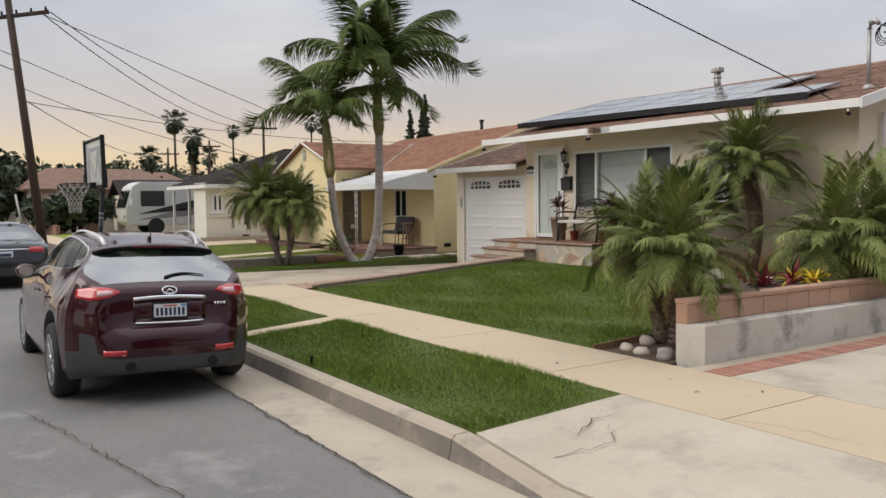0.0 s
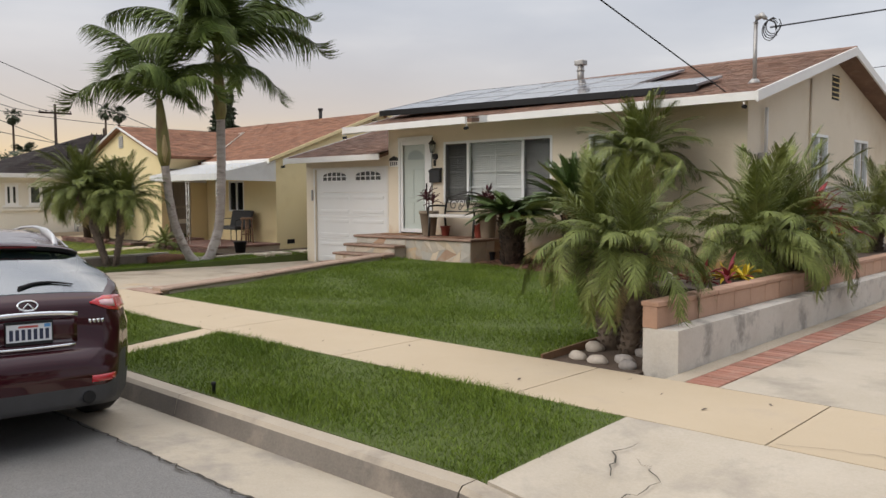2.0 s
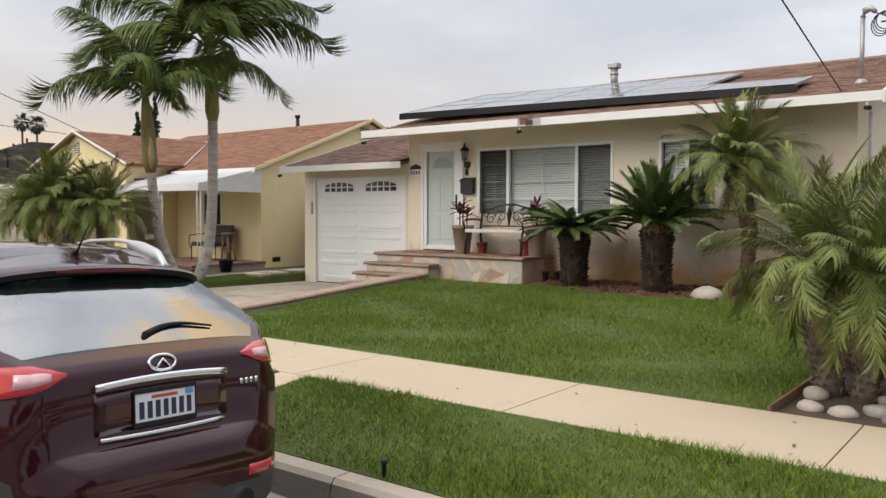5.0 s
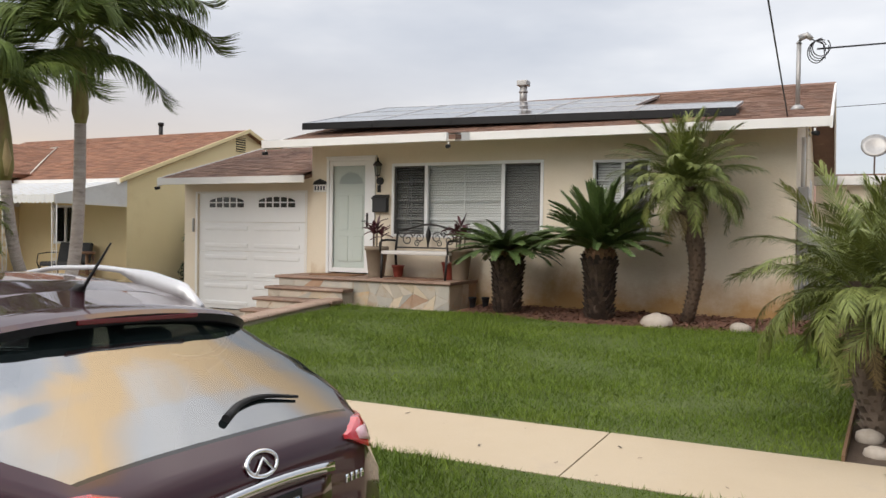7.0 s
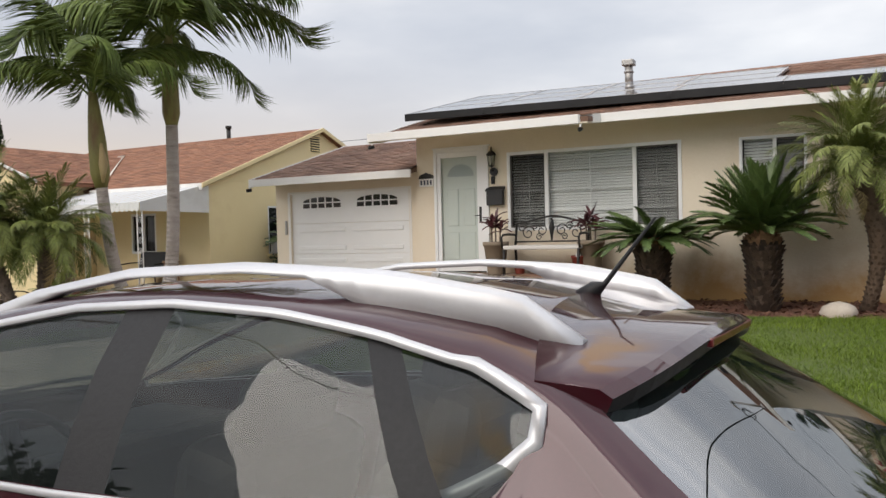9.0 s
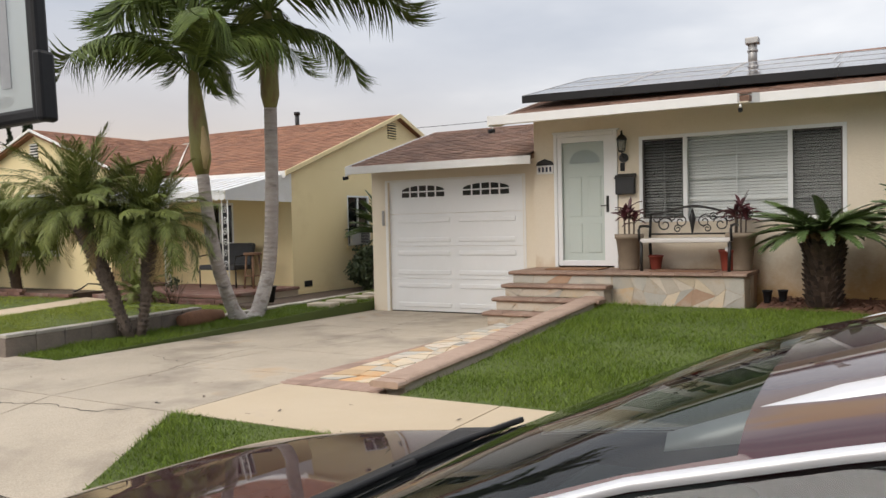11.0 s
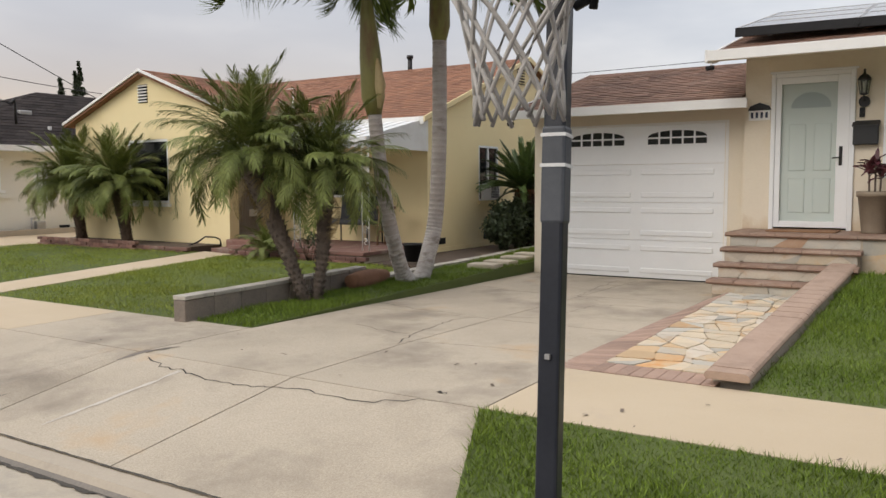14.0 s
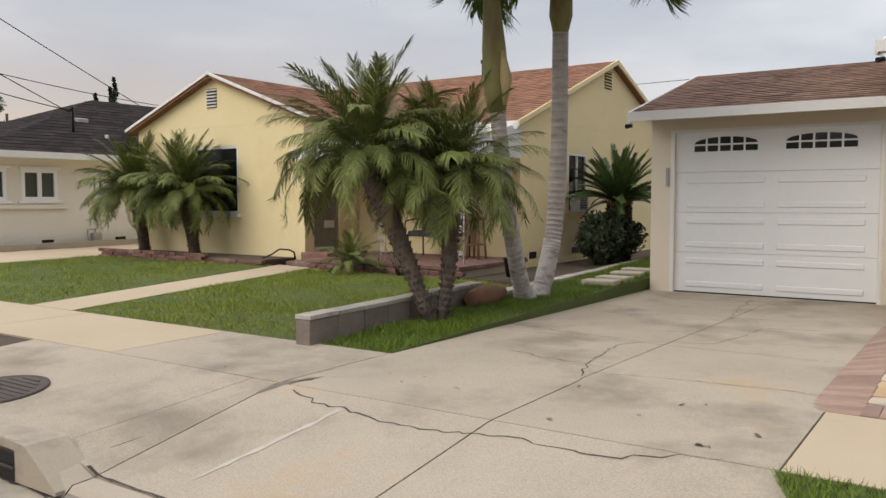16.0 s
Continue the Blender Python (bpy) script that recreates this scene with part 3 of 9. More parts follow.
# ---- houses ----
def roof_plane(name, corners, mat, parent, seed, course=0.14, tab=0.24, thick=0.012):
    """A roof slope from its corners (eave a, eave b, top b, top a): deck and overlapping shingle tabs, in one mesh."""
    a, b, c, d = (Vector(p) for p in corners)
    up = ((d - a) + (c - b)) * 0.5
    nrm = (b - a).cross(d - a).normalized()
    if nrm.z < 0:
        nrm = -nrm
    rows = max(2, int(up.length / course))
    r = random.Random(seed)
    bm = bmesh.new()
    base = [bm.verts.new(p - nrm * 0.02) for p in (a, b, c, d)]
    low = [bm.verts.new(p - nrm * 0.09) for p in (a, b, c, d)]
    bm.faces.new(base)
    bm.faces.new(low[::-1])
    for i in range(4):
        bm.faces.new((low[i], low[(i + 1) % 4], base[(i + 1) % 4], base[i]))
    for i in range(rows):
        f0, f1 = i / rows, min(1.0, (i + 1.25) / rows)
        l0, r0, l1, r1 = a.lerp(d, f0), b.lerp(c, f0), a.lerp(d, f1), b.lerp(c, f1)
        k = max(1, int((r0 - l0).length / tab))
        off = r.random()
        cuts = [0.0] + sorted(min(0.999, max(0.001, (j + off + r.uniform(-0.12, 0.12)) / k)) for j in range(k)) + [1.0]
        for u0, u1 in zip(cuts, cuts[1:]):
            if u1 - u0 < 1e-4:
                continue
            h = thick * (0.7 + 0.6 * r.random())
            p = [l0.lerp(r0, u0) + nrm * h, l0.lerp(r0, u1) + nrm * h, l1.lerp(r1, u1) + nrm * 0.001, l1.lerp(r1, u0) + nrm * 0.001]
            v = [bm.verts.new(q) for q in p]
            w = [bm.verts.new(l0.lerp(r0, u) - nrm * 0.004) for u in (u0, u1)]
            bm.faces.new(v)
            bm.faces.new((w[0], w[1], v[1], v[0]))
    return part(name, bm, mat, parent)


def window_unit(parent, x0, x1, z0, z1, y, splits=(), muntins=(0, 0), frame_w=0.045, glass=None, blinds=(), mat=None, screens=()):
    """A window in a wall facing the street: frame, panes, glazing bars, blinds behind."""
    win = new("window")
    win.parent = parent
    bm = bmesh.new()
    f, mat = frame_w, mat or WHITE_GLOSS
    for a in ((x0, x1, z1 - f, z1), (x0, x1, z0, z0 + f), (x0, x0 + f, z0 + f, z1 - f), (x1 - f, x1, z0 + f, z1 - f)):
        box(bm, a[0], a[1], y - 0.03, y + 0.06, a[2], a[3], 0.004)
    for s in splits:
        box(bm, s - f * 0.6, s + f * 0.6, y - 0.022, y + 0.05, z0 + f, z1 - f, 0.004)
    part("window_frame", bm, mat, win)
    edges = [x0 + f, *splits, x1 - f]
    for i, (a, b) in enumerate(zip(edges, edges[1:])):
        part("pane", boxed(a, b, y + 0.012, y + 0.018, z0 + f, z1 - f), glass or PANE, win).visible_shadow = False
        nx, nz = muntins
        if nx or nz:
            for j in range(1, nx + 1):
                x = a + (b - a) * j / (nx + 1)
                part("glazing_bar", boxed(x - 0.009, x + 0.009, y + 0.022, y + 0.03, z0 + f, z1 - f), mat, win)
            for j in range(1, nz + 1):
                z = z0 + (z1 - z0) * j / (nz + 1)
                part("glazing_bar", boxed(a, b, y + 0.0225, y + 0.0295, z - 0.009, z + 0.009), mat, win)
        if i in screens:
            part("insect_screen", boxed(a + 0.004, b - 0.004, y - 0.006, y - 0.003, z0 + f, z1 - f), SCREEN, win, "dark insect screen").visible_shadow = False
            rim = bmesh.new()
            for e in ((a, a + 0.022, z0 + f, z1 - f), (b - 0.022, b, z0 + f, z1 - f), (a + 0.022, b - 0.022, z1 - f - 0.022, z1 - f), (a + 0.022, b - 0.022, z0 + f, z0 + f + 0.022)):
                box(rim, e[0], e[1], y - 0.012, y - 0.002, e[2], e[3])
            part("screen_rim", rim, BRONZE, win)
        if i < len(blinds) and blinds[i]:
            bm = bmesh.new()
            z = z1 - f
            while z > z0 + f:
                box(bm, a + 0.01, b - 0.01, y + 0.075, y + 0.115, z - 0.006, z - 0.003, m=Matrix.Translation((0, y + 0.095, z - 0.0045)) @ Matrix.Rotation(radians(blinds[i]), 4, "X") @ Matrix.Translation((0, -y - 0.095, -z + 0.0045)))
                z -= 0.042
            part("blind", bm, BLIND, win)
    return win


PANE = glass_material("window_glass", (0.02, 0.025, 0.025), 0.02, 0.93, 1.5, (0.98, 0.99, 0.985))
SCREEN = glass_material("insect_screen_mesh", (0.05, 0.05, 0.05), 0.7, 0.74, 1.3, (0.9, 0.9, 0.9))
BRONZE = material("bronze_frame", (0.05, 0.04, 0.035), (0.08, 0.065, 0.055), 6, 0.5, 0, 60)
BLIND = material("white_blind", (0.78, 0.79, 0.78), (0.84, 0.85, 0.84), 4, 0.6, 0, 30)
ROOM = material("dim_room", (0.10, 0.095, 0.09), (0.16, 0.15, 0.14), 2, 0.9, 0, 20)
SOLAR = material("solar_cell", (0.012, 0.014, 0.022), (0.02, 0.023, 0.035), 5, 0.14, 0, 30, coat=0.6)
ALU = material("aluminium_frame", (0.35, 0.36, 0.38), (0.45, 0.46, 0.48), 5, 0.35, 0, 40, metal=0.8)

DOOR_LIGHT = glass_material("garage_door_light", (0.03, 0.03, 0.03), 0.06, 0.1)
house = thing("house", "single-storey cream stucco house with brown shingle roof and solar panels", "house", (6.7, 3.3, 0.4))


def under(ob, parent):
    """Keeps a world-placed part where it is under a parent that stands elsewhere."""
    ob.parent = parent
    ob.matrix_parent_inverse = parent.matrix_world.inverted()
    return ob


HX0, HX1, HY0, HY1, HZ = 2.85, 10.72, -0.22, 7.6, 2.98
OPEN = [(3.21, 4.14, 0.80, 2.78), (4.48, 7.16, 1.46, 2.69), (7.93, 8.78, 1.46, 2.66)]
bm = bmesh.new()
wall_with_openings(bm, HX0, HX1, 0.3, HZ + 0.1, HY0, HY0 + 0.18, OPEN)
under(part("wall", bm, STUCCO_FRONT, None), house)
# side wall with two windows, back and far side
side = bmesh.new()
wall_with_openings(side, HY0 + 0.18, HY1, 0.2, HZ + 0.1, -HX1, -HX1 + 0.18, [(2.45, 3.40, 1.5, 2.68), (4.95, 5.85, 1.5, 2.68)])
for v in side.verts:
    v.co = Vector((-v.co.y, v.co.x, v.co.z))
under(part("wall", fix(side), STUCCO, None), house)
under(part("wall", boxed(HX0, HX0 + 0.18, HY0 + 0.18, HY1, 0.2, HZ + 0.1), STUCCO, None), house)
under(part("wall", boxed(HX0 + 0.18, HX1 - 0.18, HY1 - 0.18, HY1, 0.2, HZ + 0.1), STUCCO, None), house)
under(part("ceiling", boxed(HX0 + 0.18, HX1 - 0.18, HY0 + 0.18, HY1 - 0.18, HZ - 0.2, HZ - 0.1), ROOM, None), house)
under(part("room_wall", boxed(HX0 + 0.18, HX1 - 0.18, 3.0, 3.1, 0.8, HZ - 0.2), ROOM, None), house)
under(part("room_floor", boxed(HX0 + 0.18, HX1 - 0.18, HY0 + 0.18, HY1 - 0.18, 0.7, 0.8), ROOM, None), house)
RY, RZ = 3.5, 4.22
SL = (RZ - 3.05) / (RY + 0.9)
zr = lambda y: RZ - SL * abs(RY - y) if y > -0.9 else RZ - SL * (RY + 0.9) + 0.10 * (y + 0.9)  # noqa: E731
X0, X1 = 2.62, 11.12
for xg in (HX0, HX1 - 0.18):
    bm = bmesh.new()
    prism(bm, [(xg, HY0, HZ + 0.1), (xg, HY1, HZ + 0.1), (xg, RY, zr(RY) - 0.1)], (0.18, 0, 0))
    under(part("gable", fix(bm), STUCCO, None), house)
slopes = [((6.15, -0.9), (X1, -0.9), (X1, RY), (6.15, RY)), ((X0, -0.9), (6.15, -0.9), (6.15, RY), (X0, RY)), ((X0, -1.28), (6.15, -1.28), (6.15, -0.9), (X0, -0.9)), ((X1, 7.95), (X0, 7.95), (X0, RY), (X1, RY))]
for k, s in enumerate(slopes):
    under(roof_plane("roof", [(x, y, zr(y)) for x, y in s], SHINGLE, None, 11 + k), house)
for k in range(30):
    bm = bmesh.new()
    x = X0 + (X1 - X0) * k / 30
    prism(bm, [(x, RY - 0.13, zr(RY - 0.13) + 0.012), (x, RY, RZ + 0.035), (x, RY + 0.13, zr(RY + 0.13) + 0.012)], ((X1 - X0) / 30 + 0.02, 0, 0.004))
    under(part("ridge_cap", fix(bm), SHINGLE, None), house)
bm = bmesh.new()
box(bm, 6.10, X1, -0.93, -0.90, zr(-0.9) - 0.115, zr(-0.9) + 0.01, 0.004)
under(part("fascia", bm, WHITE, None), house)
bm = bmesh.new()
box(bm, X0, 6.02, -1.31, -1.28, zr(-1.28) - 0.115, zr(-1.28) + 0.01, 0.004)
prism(bm, [(6.02, -1.31, zr(-1.28) - 0.115), (6.02, -1.31, zr(-1.28) + 0.01), (6.22, -0.935, zr(-0.9) + 0.01), (6.22, -0.935, zr(-0.9) - 0.115)], (0, 0.028, 0))
under(part("fascia", fix(bm), WHITE, None), house)
for xs in (X0 - 0.03, X1):
    for ya, yb in (*([(-1.3, -0.9)] if xs < 5 else []), (-0.9 if xs < 5 else -0.92, RY), (RY, 7.95)):
        bm = bmesh.new()
        prism(bm, [(xs, ya, zr(ya) - 0.135), (xs, yb, zr(yb) - 0.135), (xs, yb, zr(yb) + 0.02), (xs, ya, zr(ya) + 0.02)], (0.03, 0, 0))
        under(part("rake_board", fix(bm), WHITE, None), house)
bm = bmesh.new()
for xa, xb, ye, yi in ((X0, 6.14, -1.28, -0.9), (X0, X1, -0.90, HY0)):
    prism(bm, [(xa, ye, zr(ye) - 0.095), (xa, yi, zr(yi) - 0.095), (xa, yi, zr(yi) - 0.11), (xa, ye, zr(ye) - 0.11)], (xb - xa, 0, 0))
under(part("soffit", fix(bm), STUCCO, None), house)
for ya, yb in ((HY0 + 0.01, RY), (RY, 7.9)):
    bm = bmesh.new()
    prism(bm, [(HX1 + 0.004, ya, zr(ya) - 0.05), (HX1 + 0.004, yb, zr(yb) - 0.05), (HX1 + 0.004, yb, zr(yb) - 0.07), (HX1 + 0.004, ya, zr(ya) - 0.07)], (X1 - HX1 - 0.008, 0, 0))
    under(part("gable_soffit", fix(bm), STUCCO, None), house)

# windows of the front
for v in (window_unit(house, 4.48, 7.16, 1.46, 2.69, HY0 + 0.02, (5.13, 6.49), (1, 3), 0.05, None, (40, 68, 58), None, (0, 2)),
          window_unit(house, 7.93, 8.78, 1.46, 2.66, HY0 + 0.02, (8.38,), (1, 3), 0.04, None, (62, 62), None, (1,))):
    v.matrix_parent_inverse = house.matrix_world.inverted()
for y0, y1 in ((2.45, 3.40), (4.95, 5.85)):
    w = window_unit(house, y0, y1, 1.5, 2.68, -HX1 + 0.02, ((y0 + y1) / 2,), (0, 2), 0.05, None, (62, 62))
    w.matrix_parent_inverse = house.matrix_world.inverted() @ Matrix.Rotation(radians(90), 4, "Z")

# garage wing
bm = bmesh.new()
wall_with_openings(bm, -0.34, HX0, -0.05, 2.5, 0.0, 0.18, [(0.0, 2.55, -0.05, 2.24)])
under(part("wall", bm, STUCCO, None), house)
under(part("wall", boxed(-0.34, -0.16, 0.18, 5.0, -0.05, 2.5), STUCCO, None), house)
under(part("wall", boxed(-0.16, HX0, 4.82, 5.0, -0.05, 2.5), STUCCO, None), house)
gz = lambda y: 3.365 - 0.285 * abs(2.5 - y)  # noqa: E731
bm = bmesh.new()
prism(bm, [(-0.34, 0, 2.5), (-0.34, 5.0, 2.5), (-0.34, 2.5, gz(2.5) - 0.1)], (0.18, 0, 0))
under(part("gable", fix(bm), STUCCO, None), house)
under(roof_plane("roof", [(-0.44, -0.58, gz(-0.58)), (HX0, -0.58, gz(-0.58)), (HX0, 2.5, gz(2.5)), (-0.44, 2.5, gz(2.5))], SHINGLE, None, 21), house)
under(roof_plane("roof", [(HX0, 5.5, gz(5.5)), (-0.44, 5.5, gz(5.5)), (-0.44, 2.5, gz(2.5)), (HX0, 2.5, gz(2.5))], SHINGLE, None, 22), house)
bm = bmesh.new()
box(bm, -0.46, 2.95, -0.61, -0.58, gz(-0.58) - 0.115, gz(-0.58) + 0.01, 0.004)
under(part("fascia", bm, WHITE, None), house)
for ya, yb in ((-0.6, 2.5), (2.5, 5.5)):
    bm = bmesh.new()
    prism(bm, [(-0.47, ya, gz(ya) - 0.14), (-0.47, yb, gz(yb) - 0.14), (-0.47, yb, gz(yb) + 0.02), (-0.47, ya, gz(ya) + 0.02)], (0.03, 0, 0))
    under(part("rake_board", fix(bm), WHITE, None), house)

# garage door: four panels with pressed fields, two arched lights
gdoor = new("garage_door")
gdoor.parent = house
gdoor.matrix_parent_inverse = house.matrix_world.inverted()
for i in range(4):
    z0 = 0.02 + i * 0.555
    bm = boxed(-0.005, 2.555, 0.05, 0.09, z0, z0 + 0.551, 0.004)
    part("door_panel", bm, WHITE_GLOSS, gdoor)
    if i < 3:
        for xa in (0.16, 1.36):
            for za in (0.07, 0.40):
                part("pressed_rib", boxed(xa, xa + 1.04, 0.034, 0.056, z0 + za, z0 + za + 0.075, 0.010), WHITE_GLOSS, gdoor)
for xc in (0.675, 1.87):
    lite = bmesh.new()
    n = 10
    top = [(xc + 0.42 * math.cos(math.pi * k / n), 0.047, 2.075 + 0.085 * math.sin(math.pi * k / n)) for k in range(n + 1)]
    prism(lite, [(xc - 0.42, 0.047, 1.965), (xc + 0.42, 0.047, 1.965)] + top, (0, 0.006, 0))
    part("arched_light", lite, DOOR_LIGHT, gdoor)
    bm = bmesh.new()
    for k in range(1, 5):
        x = xc - 0.42 + 0.168 * k
        box(bm, x - 0.013, x + 0.013, 0.038, 0.05, 1.965, 2.16)
    box(bm, xc - 0.43, xc + 0.43, 0.039, 0.049, 2.045, 2.068)
    part("light_bar", bm, WHITE_GLOSS, gdoor)
bm = bmesh.new()
box(bm, -0.06, -0.008, -0.006, 0.05, 0.0, 2.235, 0.003)
box(bm, 2.558, 2.60, -0.006, 0.05, 0.0, 2.235, 0.003)
box(bm, -0.06, 2.60, -0.007, 0.05, 2.236, 2.27, 0.003)
part("door_frame", bm, WHITE, gdoor)
part("bottom_seal", boxed(-0.005, 2.555, 0.052, 0.088, 0.0, 0.022), BLACK, gdoor)

# front door with its glazed screen door
fdoor = new("front_door")
fdoor.parent = house
fdoor.matrix_parent_inverse = house.matrix_world.inverted()
bm = bmesh.new()
for a in ((3.18, 3.235, 0.80, 2.81), (4.105, 4.165, 0.80, 2.81), (3.235, 4.105, 2.755, 2.81), (3.16, 4.19, 2.812, 2.84)):
    box(bm, a[0], a[1], HY0 - 0.035, HY0 + 0.05, a[2], a[3], 0.006)
part("door_frame", bm, WHITE_GLOSS, fdoor)
bm = bmesh.new()
for a in ((3.237, 3.305, 0.83, 2.753), (3.96, 4.103, 0.83, 2.753), (3.305, 3.96, 2.67, 2.753), (3.305, 3.96, 0.83, 0.91)):
    box(bm, a[0], a[1], HY0 - 0.02, HY0 + 0.012, a[2], a[3], 0.005)
part("screen_frame", bm, WHITE_GLOSS, fdoor)
part("screen_pane", boxed(3.305, 3.96, HY0 - 0.004, HY0 + 0.002, 0.91, 2.67), PANE, fdoor).visible_shadow = False
PALE_DOOR = material("pale_green_door_paint", (0.66, 0.72, 0.68), (0.72, 0.77, 0.73), 2, 0.45, 0, 30)
part("door_leaf", boxed(3.22, 4.08, HY0 + 0.03, HY0 + 0.07, 0.84, 2.74, 0.003), PALE_DOOR, fdoor, "pale mint panelled door leaf")
bm = bmesh.new()
for xa in (3.40, 3.70):
    for za, zb in ((1.02, 1.46), (1.56, 2.16)):
        box(bm, xa, xa + 0.2, HY0 + 0.02, HY0 + 0.035, za, zb, 0.01)
part("door_field", bm, PALE_DOOR, fdoor)
bm = bmesh.new()
prism(bm, [(3.65 + 0.24 * math.cos(math.pi * k / 10), HY0 + 0.022, 2.36 + 0.2 * math.sin(math.pi * k / 10)) for k in range(11)], (0, 0.01, 0))
part("fan_light", fix(bm), material("frosted_light", (0.42, 0.48, 0.48), (0.5, 0.55, 0.55), 20, 0.3, 0.2, 60), fdoor)
bm = bmesh.new()
box(bm, 3.995, 4.035, HY0 - 0.03, HY0 - 0.02, 1.62, 1.86, 0.004)
tube(bm, [(4.015, HY0 - 0.05, 1.72), (3.92, HY0 - 0.055, 1.715)], 0.009, 6)
part("door_handle", bm, BLACK_METAL, fdoor, "black lever handle")

# porch slab, steps and stone facing
PORCH = 0.80
BRICK = material("salmon_brick", (0.30, 0.195, 0.145), (0.40, 0.275, 0.21), 5, 0.85, 0.5, 60, stain=(0.27, 0.18, 0.14), stain_at=(0.5, 0.75), stain_scale=3, own=0.18)
FLAG = material("flagstone", (0.48, 0.36, 0.22), (0.60, 0.52, 0.40), 3, 0.8, 0.5, 40, stain=(0.55, 0.30, 0.12), stain_at=(0.5, 0.7), stain_scale=2.5, own=0.3)
MORTAR = material("mortar", (0.40, 0.335, 0.255), (0.49, 0.42, 0.33), 5, 0.95, 0.5, 60)
porch = thing("porch", "raised porch faced with flagstone, tiled nosing and four steps", "porch", (4.5, -1.0, 0.4), kind="structure")
under(part("porch_base", boxed(2.92, 6.06, -1.21, -0.225, 0.2, PORCH - 0.045), MORTAR, None), porch)
for k in range(3):
    zt = 0.635 - 0.165 * k
    y0 = -1.21 - 0.29 * (k + 1)
    under(part("step_base", boxed(2.92, 4.36, y0 + 0.02, -1.21 - 0.29 * k + 0.0, 0.0, zt - 0.04), MORTAR, None), porch)

# low brick-capped wall between flagstone path and lawn
WALLP = [(4.06, -6.12), (4.08, -5.0), (4.12, -3.8), (4.17, -2.8), (4.22, -1.5)]
lawn_wall = thing("lawn_wall", "low curved curb wall with rounded salmon brick coping", "garden wall", (4.3, -4.0, 0.1), kind="structure")
bm = bmesh.new()
for (xa, ya), (xb, yb) in zip(WALLP, WALLP[1:]):
    za, zb = lawn_z(0, ya) + 0.055, lawn_z(0, yb) + 0.055
    v = [bm.verts.new(p) for p in ((xa - 0.12, ya, -0.05), (xa + 0.12, ya, -0.05), (xb + 0.12, yb, -0.05), (xb - 0.12, yb, -0.05),
                                   (xa - 0.12, ya, za), (xa + 0.12, ya, za), (xb + 0.12, yb, zb), (xb - 0.12, yb, zb))]
    for q in ((0, 3, 2, 1), (4, 5, 6, 7), (0, 1, 5, 4), (2, 3, 7, 6), (1, 2, 6, 5), (0, 4, 7, 3)):
        bm.faces.new([v[i] for i in q])
under(part("wall_core", fix(bm), MORTAR, None), lawn_wall)
# flagstone path bed
slab("path_bed", [(3.12, SW_B + G, 0.092), (3.96, SW_B + G, 0.092), (4.05, -2.09, 0.162), (3.12, -2.09, 0.162)], MORTAR, "mortar bed of the flagstone path", category="path")

# ---- planter wall beside the side driveway ----
planter = thing("planter_wall", "pink block planter wall above a white concrete ledge", "garden wall", (12.4, -2, 0.1), kind="structure")
LEDGE = material("chipped_white_concrete", (0.50, 0.46, 0.40), (0.63, 0.60, 0.54), 2, 0.9, 0.5, 50, stain=(0.30, 0.28, 0.25), stain_at=(0.5, 0.66), stain_scale=3)
PINK = material("pink_block", (0.42, 0.25, 0.17), (0.50, 0.32, 0.225), 1.2, 0.9, 0.4, 50, stain=(0.36, 0.22, 0.15), stain_at=(0.5, 0.8), stain_scale=2, own=0.08)
bm = bmesh.new()
prism(bm, [(12.24, -6.04, 0.0), (12.55, -6.0, 0.0), (12.55, 7.5, 0.0), (12.24, 7.5, 0.0)], (0, 0, 0.465))
under(part("ledge", fix(bm), LEDGE, None), planter)
under(part("planter_soil", boxed(11.4, 12.15, -4.6, 7.5, 0.1, 0.66), SOIL, None), planter)


# ---- yellow neighbouring house ----
DARK = material("dark_interior", (0.02, 0.02, 0.022), (0.035, 0.035, 0.038), 3, 0.6, 0, 30)
RED_BRICK = material("red_brick", (0.145, 0.07, 0.054), (0.25, 0.14, 0.11), 5, 0.9, 0.5, 60, stain=(0.30, 0.24, 0.20), stain_at=(0.52, 0.72), stain_scale=3, own=0.35)
yh = thing("yellow_house", "single-storey yellow stucco house with red-brown shingle roof and striped white awning", "house", (-7, 3.5, 0.15))
YR, YZ = 4.97, 4.20
YE = 0.72
ys = (YZ - 2.62) / (YR - YE)
yz = lambda y: YZ - ys * abs(YR - y)  # noqa: E731
WX, WZ = -9.03, 3.79
ws = (WZ - 2.82) / 2.6
wz = lambda x: WZ - ws * abs(WX - x)  # noqa: E731
YX = -3.02
bm = bmesh.new()
wall_with_openings(bm, -6.62, YX, 0.05, 2.72, 1.0, 1.18, [(-5.42, -4.62, 1.15, 2.05)])
under(part("wall", bm, STUCCO_Y, None), yh)
bm = bmesh.new()
wall_with_openings(bm, -11.5, -6.65, 0.05, 2.75, -0.5, -0.32, [(-9.68, -8.40, 1.04, 2.36)])
under(part("wall", bm, STUCCO_Y, None), yh)
for x0, x1, holes, z1 in ((YX - 0.18, YX, [(2.90, 3.74, 1.06, 2.19), (5.4, 6.2, 1.85, 2.28)], 2.72),):
    sd = bmesh.new()
    wall_with_openings(sd, 1.18, 9.0, 0.05, z1, -x1, -x0, holes)
    for v in sd.verts:
        v.co = Vector((-v.co.y, v.co.x, v.co.z))
    under(part("wall", fix(sd), STUCCO_Y, None), yh)
under(part("wall", boxed(-6.83, -6.65, -0.32, -0.26, 0.05, 2.75), STUCCO_Y, None), yh)
